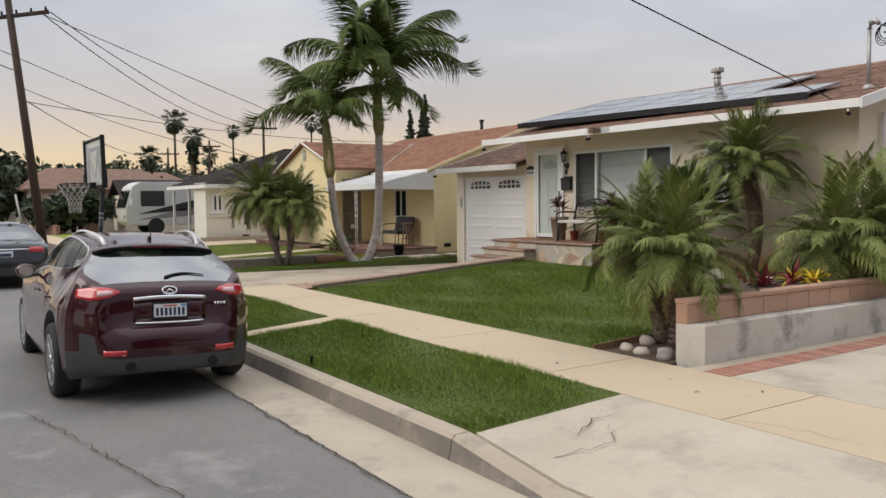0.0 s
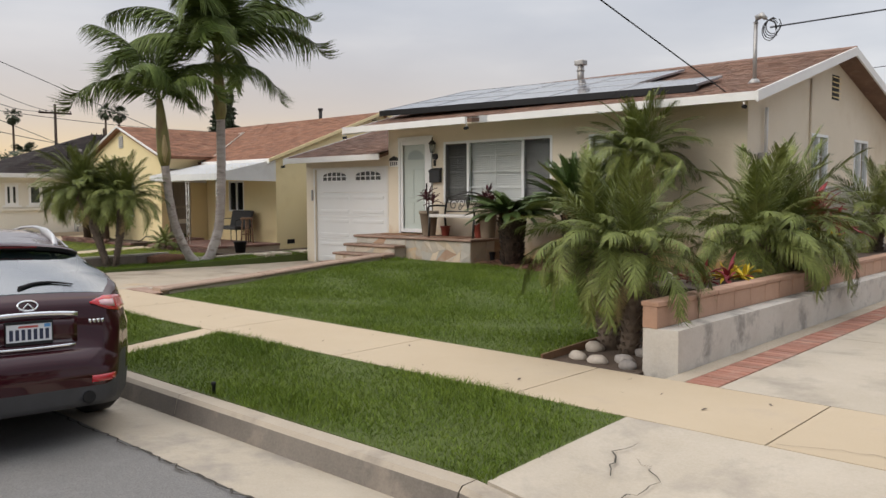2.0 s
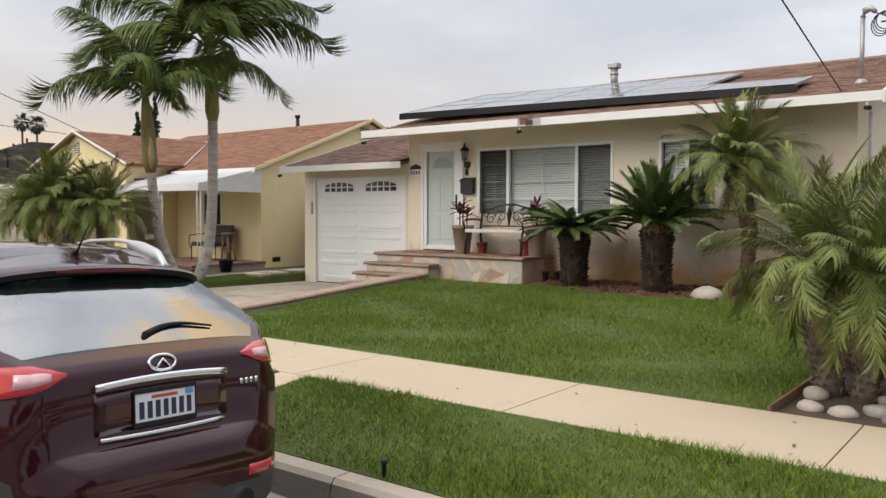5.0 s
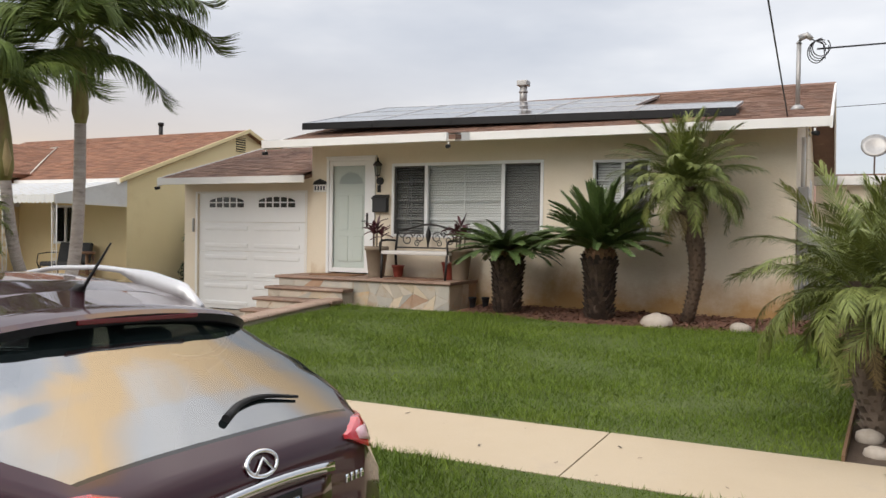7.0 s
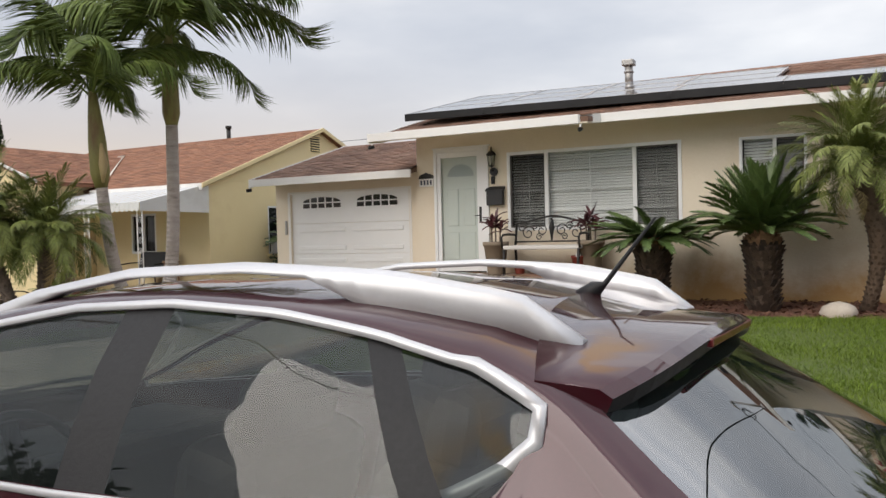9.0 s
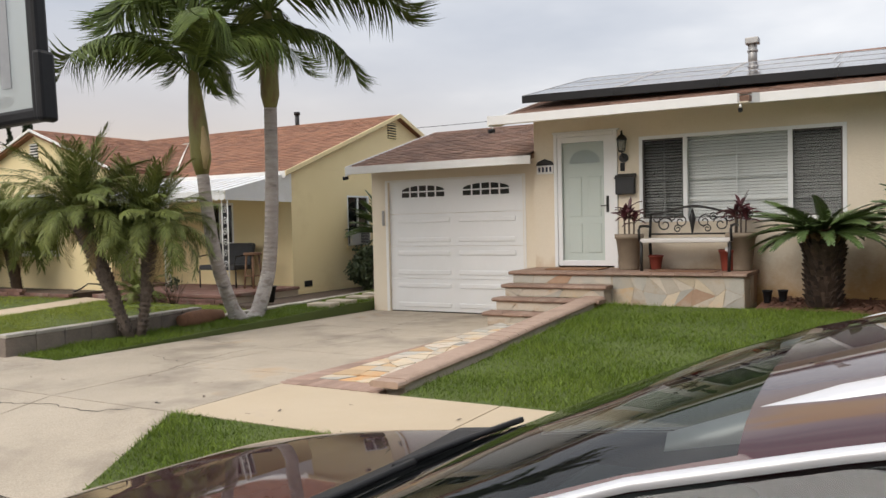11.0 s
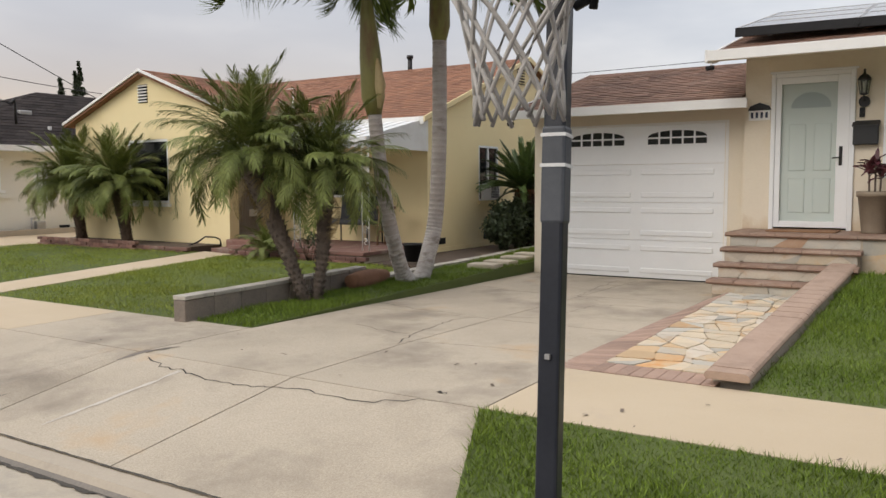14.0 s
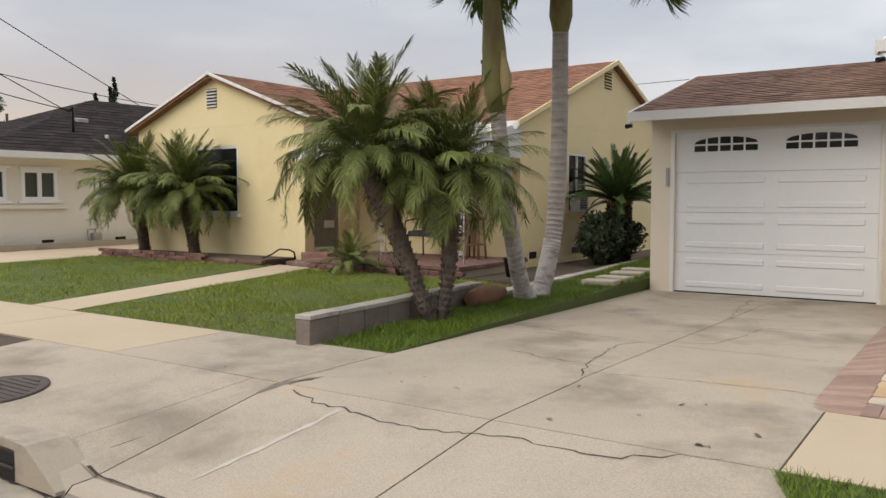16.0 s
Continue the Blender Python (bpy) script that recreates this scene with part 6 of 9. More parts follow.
    patch("bumper_reflector", rows, (-1, -s * 0.2, 0), LENS_RED, car, "red reflector in the rear bumper", 0.004, 0.01)
    part("exhaust_tip", tubed([(-0.25, s * 0.37, 0.365), (0.02, s * 0.37, 0.365)], [0.045, 0.048], 16, caps=False), CHROME, car)
    part("exhaust_bore", tubed([(-0.2, s * 0.37, 0.365), (0.024, s * 0.37, 0.365)], [0.041, 0.0435], 16), BLACK, car)

# tailgate: seam, plate recess trim, plate, badge
def across_rows(y0, y1, h0, h1, n=10, m=3, arch=0.0):
    return [[(0, y, h0 + (h1 - h0) * q + arch * (1 - (2 * (y - y0) / (y1 - y0) - 1) ** 2)) for y in np.linspace(y0, y1, n)] for q in np.linspace(0, 1, m)]


patch("tailgate_handle_bar", across_rows(-0.33, 0.33, 0.945, 0.975, 14, 3, 0.016), (-1, 0, 0), CHROME, car, "chrome bar above the number plate", 0.02, 0.03)
patch("lower_chrome_strip", across_rows(-0.31, 0.31, 0.735, 0.752, 14, 3, -0.006), (-1, 0, 0), CHROME, car, "thin chrome strip below the number plate", 0.014, 0.02)
patch("plate_recess", across_rows(-0.33, 0.33, 0.76, 0.935, 12, 4, 0.01), (-1, 0, 0), CAR_RED, car, "", 0.003, 0.005)
plate = new("number_plate")
plate.parent = car
plate.matrix_local = pose(-0.094, 0, 0.85, 0, -4, 0)
part("plate_sheet", boxed(0.0, 0.008, -0.153, 0.153, -0.076, 0.076, 0.003), PLATE, plate)
fr = bmesh.new()
for a in ((-0.158, 0.158, 0.062, 0.082), (-0.158, 0.158, -0.082, -0.060), (-0.158, -0.150, -0.06, 0.062), (0.150, 0.158, -0.06, 0.062)):
    box(fr, 0.004, 0.0125, a[0], a[1], a[2], a[3], 0.002)
part("plate_frame", fr, BLACK, plate)
for k in range(7):
    y = -0.118 + 0.0395 * k
    part("plate_bar", boxed(0.0082, 0.0095, y - 0.012, y + 0.012, -0.048, 0.026), PLATE_INK, plate)
part("plate_script_bar", boxed(0.0082, 0.0092, -0.07, 0.06, 0.036, 0.05), PLATE_RED, plate)
part("plate_sticker", boxed(0.0082, 0.0095, 0.10, 0.142, 0.034, 0.058), STICKER, plate)
bm = bmesh.new()
tube(bm, [(-0.118 - 0.012 * math.sin(a), 0.066 * math.cos(a), 1.035 + 0.033 * math.sin(a)) for a in np.linspace(0, 2 * math.pi, 25)], 0.0075, 6, caps=False)
tube(bm, [(-0.106, -0.04, 1.01), (-0.118, 0.0, 1.05), (-0.106, 0.04, 1.01)], 0.006, 6)
part("badge", fix(bm), CHROME, car, "chrome oval badge")
for k in range(4):
    rows = [[(0, y, h) for y in (0.415 + k * 0.03, 0.436 + k * 0.03)] for h in (0.885, 0.912)]
    patch("model_mark", rows, (-1, 0, 0), CHROME, car, "", 0.003, 0.004)

# spoiler with its brake light
bm = bmesh.new()
prev = None
for y in np.linspace(-0.575, 0.575, 29):
    q = abs(y) / 0.575
    front = project([(-0.80 - 0.10 * (1 - q * q), y, 2.0)], (0, 0, -1), 0.004)[0]
    middle = project([(-0.74, y, 2.0)], (0, 0, -1), 0.018)[0]
    back, ze = 0.60 + 0.03 * q ** 2 + 0.05 * q ** 8, 1.442 - 0.042 * q ** 2 - 0.022 * q ** 8
    sec = [(front.x, front.z), (middle.x, max(middle.z, ze + 0.012 * (1 - q))), (-back - 0.02, ze + 0.004), (-back, ze - 0.008), (-back - 0.012, ze - 0.035), (-0.73, ze - 0.055), (front.x, front.z - 0.03)]
    a = [bm.verts.new((x, y, z)) for x, z in sec]
    if prev:
        for k in range(len(a)):
            fc = bm.faces.new((prev[k], prev[(k + 1) % len(a)], a[(k + 1) % len(a)], a[k]))
            fc.smooth = k < 2
            fc.material_index = 1 if k >= 3 else 0
    else:
        bm.faces.new(a).material_index = 0
    prev = a
bm.faces.new(prev[::-1])
spoiler = part("roof_spoiler", fix(bm), [CAR_RED, BLACK], car)
part("brake_light", boxed(-0.615, -0.600, -0.24, 0.24, 1.412, 1.428, 0.003), material("dark_red_lens", (0.10, 0.008, 0.012), (0.13, 0.01, 0.014), 12, 0.2, 0, 50), spoiler)
foot = project([(-0.875, 0.0, 2.0)], (0, 0, -1), 0.0)[0]
bm = bmesh.new()
tube(bm, [foot + Vector((-0.04, 0, -0.005)), foot + Vector((-0.01, 0, 0.02)), foot + Vector((0.01, 0, 0.03)), foot + Vector((0.12, 0.0, 0.17))], [0.026, 0.018, 0.006, 0.003], 8)
part("antenna", fix(bm), BLACK, car)
# rear wiper
p = project([(0, -0.01, 1.14), (0, 0.10, 1.165), (0, 0.22, 1.17), (0, 0.37, 1.15)], (-1, 0, 0), 0.010)
bm = bmesh.new()
tube(bm, smooth_path(p, 10), [0.014 - 0.0009 * i for i in range(11)], 8)
part("rear_wiper", fix(bm), BLACK, car)
# front wipers and cowl strip
for ya, yb in ((-0.55, 0.0), (0.05, 0.60)):
    bm = bmesh.new()
    p = project([(-3.20, ya, 1.5), (-3.14, (ya + yb) / 2, 1.5), (-3.11, yb, 1.5)], (0, 0, -1), 0.015)
    tube(bm, p, 0.009, 6)
    part("front_wiper", fix(bm), BLACK, car)
rows = [[(-u - 0.10 * (y / 0.75) ** 2 + 0.10, y, 2) for y in np.linspace(-0.74, 0.74, 16)] for u in (3.28, 3.34, 3.40)]
patch("cowl", rows, (0, 0, -1), BLACK, car, "", 0.006, 0.02)
# cabin: floor, seats, wheel
part("cabin_floor", boxed(-3.5, -0.5, -0.72, 0.72, 0.40, 0.46), BLACK, car)
part("dashboard", boxed(-2.95, -2.45, -0.68, 0.68, 0.5, 1.0, 0.06), BLACK, car)
for y in (-0.37, 0.37):
    for u, nm in ((1.85, "front_seat"), (1.42, "rear_seat")):
        bm = bmesh.new()
        box(bm, -u - 0.25, -u + 0.25, y - 0.24, y + 0.24, 0.45, 0.68, 0.06)
        box(bm, -0.09, 0.09, y - 0.23, y + 0.23, 0, 0.62, 0.06, m=Matrix.Translation((-u + 0.28, 0, 0.62)) @ Matrix.Rotation(radians(12), 4, "Y"))
        box(bm, -0.05, 0.05, y - 0.13, y + 0.13, 0.60, 0.76, 0.045, m=Matrix.Translation((-u + 0.28, 0, 0.60)) @ Matrix.Rotation(radians(12), 4, "Y"))
        part(nm, bm, SEAT, car)
bm = bmesh.new()
m = Matrix.Translation((-2.28, -0.37, 1.0)) @ Matrix.Rotation(radians(65), 4, "Y")
tube(bm, [m @ Vector((0.185 * math.cos(a), 0.185 * math.sin(a), 0)) for a in np.linspace(0, 2 * math.pi, 21)], 0.015, 6, caps=False)
box(bm, -0.18, 0.18, -0.02, 0.02, -0.03, 0.0, 0.005, m=m)
part("steering_wheel", fix(bm), BLACK, car)

for c in car.children:
    if not c.name.startswith("wheel"):
        c.matrix_basis = Matrix.Translation((0, 0, 0.3)) @ Matrix.Rotation(radians(-2.0), 4, "X") @ Matrix.Translation((0, 0, -0.3)) @ c.matrix_basis

sedan, sf, sproject, spatch = build_car(SEDAN, "parked_sedan", "dark saloon car parked farther along the curb", (-2.4, -10.5, -0.175), CAR_BLACK)
for s in (1, -1):
    rows = [[(0, s * y, h) for y in np.linspace(0.50, 0.80, 6)] for h in (0.80, 0.86, 0.92)]
    spatch("rear_lamp", rows, (-1, -s * 0.25, 0), LENS_RED, sedan, "red rear lamp", 0.006, 0.02)
spatch("chrome_strip", [[(0, y, h) for y in np.linspace(-0.5, 0.5, 9)] for h in (0.86, 0.885)], (-1, 0, 0), CHROME, sedan, "", 0.006, 0.01)
sp = new("number_plate")
sp.parent = sedan
sp.matrix_local = pose(-0.055, 0, 0.76, 0, -8, 0)
part("plate_sheet", boxed(0.0, 0.01, -0.153, 0.153, -0.076, 0.076, 0.003), PLATE, sp)
part("plate_bar", boxed(0.011, 0.012, -0.12, 0.12, -0.04, 0.03), PLATE_INK, sp)


# ---- plants ----
def frond_mesh(name, length, leaflets, leaf_len, leaf_w, droop, mat, seed, vee=0.5, stem=0.014, bare=0.12, rag=0.15, leaf_droop=0.5, bend=1.4, sweep_in=62, sweep_out=24):
    """One frond along +x: a stem bending down by droop degrees, leaflets both sides, each curved in three lengths. One mesh."""
    r = random.Random(seed)
    n = 14
    pts, dirs = [Vector((0, 0, 0))], []
    side_bend = r.uniform(-0.25, 0.25)
    for i in range(n):
        ang = -radians(droop) * ((i + 0.5) / n) ** bend
        d = Vector((math.cos(ang), side_bend * (i / n) ** 2, math.sin(ang))).normalized()
        dirs.append(d)
        pts.append(pts[-1] + d * (length / n))
    vs, fs = [], []
    for i, p in enumerate(pts):
        w = stem * (1 - 0.85 * i / n)
        vs += [p + Vector((0, -w, 0)), p + Vector((0, 0, w * 0.8)), p + Vector((0, w, 0)), p + Vector((0, 0, -w * 0.8))]
    for i in range(n):
        for k in range(4):
            fs.append((i * 4 + k, i * 4 + (k + 1) % 4, i * 4 + 4 + (k + 1) % 4, i * 4 + 4 + k))
    for j in range(leaflets):
        t = bare + (1 - bare) * (j + 0.5) / leaflets
        x = t * n
        i = min(int(x), n - 1)
        p = pts[i].lerp(pts[i + 1], x - i)
        d = dirs[i]
        q = (t - bare) / (1 - bare)
        size = leaf_len * (0.45 + 0.55 * math.sin(math.pi * min(1, q * 0.8 + 0.16)) ** 0.7)
        up = (Vector((0, 0, 1)) - d * d.z).normalized()
        for s in (1, -1):
            one = size * (1 - rag * r.random())
            sweep = radians(sweep_in + (sweep_out - sweep_in) * q + r.uniform(-9, 9))
            out = (d * math.cos(sweep) + Vector((0, s, 0)) * math.sin(sweep) + up * (vee * (0.6 + 0.8 * r.random()) * math.sin(sweep))).normalized()
            fall = -up * leaf_droop * one * (0.6 + 0.8 * r.random())
            a = p + out * one * 0.36 + fall * 0.10
            c = p + out * one * 0.70 + fall * 0.42
            tip = p + out * one * 0.98 + fall
            wv = d.cross(out).cross(out).normalized() * leaf_w * 0.5
            b = len(vs)
            vs += [p - wv * 0.45, p + wv * 0.45, a + wv, a - wv, c + wv * 0.8, c - wv * 0.8, tip]
            fs += [(b, b + 1, b + 2, b + 3), (b + 3, b + 2, b + 4, b + 5), (b + 5, b + 4, b + 6)]
    me = bpy.data.meshes.new(name)
    me.from_pydata(vs, [], fs)
    me.materials.append(mat)
    return me


def place_fronds(parent, meshes, crown, count, seed, low=-35, high=75, scale=(0.85, 1.1), name="frond", origin=0.05):
    """Fronds round a crown point, from upright ones inside to hanging ones outside; each an object of its own."""
    r = random.Random(seed)
    for k in range(count):
        az = 137.5 * k + r.uniform(-14, 14)
        t = (k + 0.5) / count
        el = high + (low - high) * t ** 0.85 + r.uniform(-8, 8)
        me = meshes[min(len(meshes) - 1, int(t * len(meshes)))] if len(meshes) > 1 else meshes[0]
        ob = new(name, me)
        ob.parent = parent
        s = r.uniform(*scale)
        m = Matrix.Translation(Vector(crown) + Vector((0, 0, 0.03 * (1 - t)))) @ Matrix.Rotation(radians(az), 4, "Z") @ Matrix.Rotation(radians(-el), 4, "Y") @ Matrix.Rotation(radians(r.uniform(-28, 28)), 4, "X") @ Matrix.Translation((origin, 0, 0))
        ob.matrix_local = m @ Matrix.Diagonal((s, s, s, 1))


def scaly_trunk(pts, radii, seed, boot=0.05, per=9, rows_per_m=16):
    """A trunk covered in old leaf bases: a core and stubby scales in spirals."""
    bm = bmesh.new()
    tube(bm, pts, radii, 12)
    pts = [Vector(p) for p in pts]
    seg = [(b - a).length for a, b in zip(pts, pts[1:])]
    total = sum(seg)
    r = random.Random(seed)
    rows = max(4, int(total * rows_per_m))
    for k in range(rows):
        d = total * (k + 0.5) / rows
        i = 0
        while i < len(seg) - 1 and d > seg[i]:
            d -= seg[i]
            i += 1
        f = d / seg[i]
        c = pts[i].lerp(pts[i + 1], f)
        rad = radii[i] + (radii[i + 1] - radii[i]) * f
        ax = (pts[i + 1] - pts[i]).normalized()
        u = ax.cross(Vector((0.3, 1, 0.1))).normalized()
        w = ax.cross(u)
        for q in range(per):
            a = 2 * math.pi * (q / per) + k * 0.37 + r.uniform(-0.1, 0.1)
            o = u * math.cos(a) + w * math.sin(a)
            t = ax.cross(o)
            b = c + o * rad * 0.92
            s = boot * r.uniform(0.7, 1.25)
            tip = b + o * s * 0.75 + ax * s * 0.75
            v = [bm.verts.new(b - t * s * 0.55 - ax * s * 0.4), bm.verts.new(b + t * s * 0.55 - ax * s * 0.4), bm.verts.new(tip + t * s * 0.3), bm.verts.new(tip - t * s * 0.3), bm.verts.new(b + ax * s * 0.7)]
            bm.faces.new(v[:4])
            bm.faces.new((v[3], v[2], v[4]))
            bm.faces.new((v[1], v[4], v[2]))
            bm.faces.new((v[0], v[3], v[4]))
    return bm


def curve_pts(a, b, sway, n=7):
    a, b = Vector(a), Vector(b)
    return [a.lerp(b, i / n) + Vector(sway) * math.sin(math.pi * i / n) for i in range(n + 1)]


DATE = [frond_mesh("date_frond", 1.0, 66, 0.25, 0.0092, d, LEAF, 30 + k, v, 0.007, 0.12, 0.3, f, 1.5, 56, 22) for k, (d, v, f) in enumerate(((24, 0.35, 0.20), (38, 0.45, 0.34), (52, 0.15, 0.42), (66, 0.35, 0.45), (58, 0.05, 0.55), (84, 0.25, 0.5), (98, 0.1, 0.45), (112, 0.3, 0.5)))]
DATE_OLD = [frond_mesh("date_frond_old", 0.85, 40, 0.20, 0.010, 95, LEAF_DRY, 44, 0.15, 0.008, 0.1, 0.3, 0.6)]
KING = [frond_mesh("king_frond", 2.75, 128, 0.76, 0.036, d, LEAF_KING, 50 + k, 0.0, 0.028, 0.13, 0.18, 0.85, 1.3, 62, 30) for k, d in enumerate((50, 68, 84, 98, 110, 122))]
CYC = [frond_mesh("cycad_frond", 0.95, 84, 0.155, 0.015, d, LEAF_CYCAD, 60 + k, 0.40, 0.010, 0.10, 0.08, 0.04) for k, d in enumerate((16, 30, 46))]
CYC_FLAT = [frond_mesh("cycad_frond", 0.86, 84, 0.15, 0.015, d, LEAF_CYCAD, 66 + k, 0.25, 0.010, 0.10, 0.08, 0.06) for k, d in enumerate((22, 32, 44))]
FAN_FAR = [frond_mesh("far_frond", 1.3, 16, 0.75, 0.08, d, LEAF_TREE, 70 + k, 0.2, 0.03, 0.45, 0.2, 0.4) for k, d in enumerate((30, 70))]


def date_palm(label, at, stems, seed, fronds=44, scale=1.0, group="", dry=0, boot=0.045, low=-16, bark=None, flare=1.35, high=82):
    """A pygmy date palm, one or more stems; stems: (base offset, top offset, sway, radius); flare: how much the trunk widens upwards."""
    palm = thing("pygmy_date_palm", label, "palm tree", at, group)
    for k, (b, t, sway, rad, *more) in enumerate(stems):
        size = scale * (more[0] if more else 1.0)
        pts = curve_pts(b, t, sway)
        m = len(pts) - 1
        radii = [rad * ((1.2 if i == 0 else 1.0) + (flare - 1.0) * (i / m) ** 1.5 + 0.04 * math.sin(i * 2.2)) for i in range(m + 1)]
        part("trunk", scaly_trunk(pts, radii, seed + k, boot), bark or BARK, palm)
        # fibrous heart of old leaf bases under the crown
        heart = scaly_trunk([Vector(t) + Vector((0, 0, z)) for z in (-0.10, 0.0, 0.08, 0.16)], [radii[-1], radii[-1] * 1.15, radii[-1] * 0.9, radii[-1] * 0.35], seed + 3 + k, boot * 1.6, 9, 30)
        part("crown_heart", heart, bark or BARK, palm)
        place_fronds(palm, DATE, Vector(t) + Vector((0, 0, 0.06)), fronds, seed + 10 * k, low, high, (0.82 * size, 1.1 * size), "frond", radii[-1] * 0.6)
        if dry:
            place_fronds(palm, DATE_OLD, Vector(t) - Vector((0, 0, 0.06)), dry, seed + 7 + k, -55, -25, (0.6 * scale, 0.85 * scale), "dry_frond")
    return palm


def cycad(label, at, trunk_h, rad, fronds, scale, seed, low, high, group="cycads along the house", meshes=None):
    c = thing("sago_cycad", label, "cycad", at, group)
    pts = [(0, 0, trunk_h * i / 8) for i in range(9)]
    radii = [rad * q for q in (0.86, 0.88, 0.86, 0.92, 0.90, 0.96, 0.98, 1.12, 1.02)]
    part("trunk", scaly_trunk(pts, radii, seed, 0.078, 15, 17), BARK_CYCAD, c)
    part("crown_heart", scaly_trunk([(0, 0, trunk_h + z) for z in (-0.04, 0.03, 0.08, 0.13)], [rad * 1.02, rad * 1.0, rad * 0.8, rad * 0.3], seed + 1, 0.06, 16, 40), HEART, c, "brown felted crown of old leaf bases")
    place_fronds(c, meshes or CYC, (0, 0, trunk_h + 0.06), fronds, seed, low, high, (0.88 * scale, 1.08 * scale), "frond", rad * 0.45)
    return c


BARK_CYCAD = material("shaggy_cycad_bark", (0.026, 0.017, 0.012), (0.085, 0.056, 0.038), 9, 0.95, 0.8, 50, island=0.5)
HEART = material("cycad_heart", (0.16, 0.085, 0.045), (0.26, 0.16, 0.09), 6, 0.95, 0.6, 50, island=0.3)


# the twin king palms between the lots
king = thing("king_palm", "tall twin-trunked king palm with ringed grey trunks and green crownshafts", "palm tree", (-0.84, -2.64, 0.12))
for k, (way, shaft, crown_n, rad) in enumerate((
        ([(0.0, -0.16, -0.05), (0.03, -0.40, 0.32), (0.06, -0.66, 0.9), (0.02, -0.76, 1.55), (-0.03, -0.80, 2.2)], (-0.09, -0.86, 3.62), 9, 0.10),
        ([(0.0, 0.14, -0.05), (0.02, 0.30, 0.30), (0.05, 0.46, 0.85), (0.08, 0.52, 1.9), (0.08, 0.54, 3.26)], (0.15, 0.45, 4.72), 16, 0.115))):
    n = 38 if k == 0 else 54
    pts = smooth_path(way, n)
    bm = bmesh.new()
    radii = [rad * (1.55 - 0.55 * min(1, i / 6)) * (1 - 0.15 * i / n) for i in range(n + 1)]
    dense, dr = [], []
    for i in range(n):
        for q in (0.0, 0.42, 0.5, 0.58):
            dense.append(pts[i].lerp(pts[i + 1], q))
            dr.append((radii[i] + (radii[i + 1] - radii[i]) * q) * (1.0 if q != 0.5 else 1.05))
    tube(bm, dense + [pts[-1]], dr + [radii[-1]], 16)
    part("trunk", bm, TRUNK_GREY, king)
    foot = [i for i in range(len(dense)) if dense[i].z < 0.70]
    part("whitewash", tubed([dense[i] for i in foot], [dr[i] * 1.012 for i in foot], 16), WHITEWASH, king, "whitewashed foot of the trunk")
    top, tip = pts[-1], Vector(shaft)
    part("crownshaft", tubed([top - Vector((0, 0, 0.05)), top.lerp(tip, 0.12), top.lerp(tip, 0.45), top.lerp(tip, 0.75), tip], [0.09, 0.145, 0.135, 0.10, 0.06], 14), SHAFT, king)
    place_fronds(king, KING, tip - Vector((0, 0, 0.10)), crown_n, 5 + k, 42, 86, (0.66, 0.78) if k == 0 else (0.90, 1.04))
    for az in (48, 226) if k else ():
        ob = new("frond", KING[5])
        ob.parent = king
        ob.matrix_local = Matrix.Translation(top.lerp(tip, 0.72)) @ Matrix.Rotation(radians(az), 4, "Z") @ Matrix.Rotation(radians(-34), 4, "Y") @ Matrix.Diagonal((0.58, 0.62, 0.72, 1))
    if k == 0:
        part("flower_sheath", tubed([top + Vector((0.10, -0.06, 0.62)), top + Vector((0.16, -0.08, 0.30)), top + Vector((0.14, -0.08, 0.02))], [0.02, 0.07, 0.02], 8), LEAF_DRY, king)

date_palm("two-stemmed pygmy date palm leaning on the grass strip", (-0.82, -4.78, 0.12),
          [((-0.02, 0, -0.02), (-0.62, -0.22, 1.50), (0.07, 0, -0.08), 0.062), ((0.04, 0.10, -0.02), (-0.02, 0.34, 1.30), (0.05, 0, 0), 0.055, 0.92)], 101, 82, 1.03, dry=3, boot=0.036, flare=2.0, low=0, bark=BARK_MID)
for k, (x, y, tx, ty, tz) in enumerate(((-10.75, -0.94, -0.30, 0.0, 1.16), (-8.90, -1.16, -0.30, 0.0, 1.14))):
    date_palm("dark-trunked leaning pygmy date palm in a brick bed", (x, y, 0.2),
              [((0, 0, 0), (tx, ty, tz), (0.04, 0, 0), 0.10)], 120 + 9 * k, 92, 1.14, "palms by the yellow house", dry=4, bark=BARK_DARK, flare=1.4, low=0)
cycad("short sago cycad with spreading fronds and a shaggy trunk", (6.95, -1.12, 0.40), 0.80, 0.215, 58, 0.86, 201, 6, 34, meshes=CYC_FLAT)
cycad("sago cycad with upright dark fronds and a thick scaly trunk", (8.33, -1.20, 0.40), 0.84, 0.205, 92, 0.90, 211, 18, 80)
date_palm("tall pygmy date palm with a curved dark trunk by the wall", (9.50, -1.05, 0.40),
          [((-0.04, 0, -0.02), (-0.10, -0.06, 1.66), (0.16, 0, 0), 0.075)], 301, 70, 0.98, dry=3, bark=BARK_DARK, low=2, flare=2.0, boot=0.034)
date_palm("bushy multi-stemmed pygmy date palm at the lawn's corner", (11.66, -5.46, 0.12),
          [((-0.10, 0.05, -0.02), (-0.24, -0.02, 0.92), (-0.03, 0, 0), 0.095), ((0.14, -0.05, -0.02), (0.16, -0.06, 0.82), (0.02, 0, 0), 0.085)], 401, 46, 0.88, dry=5, flare=1.3, low=-6)
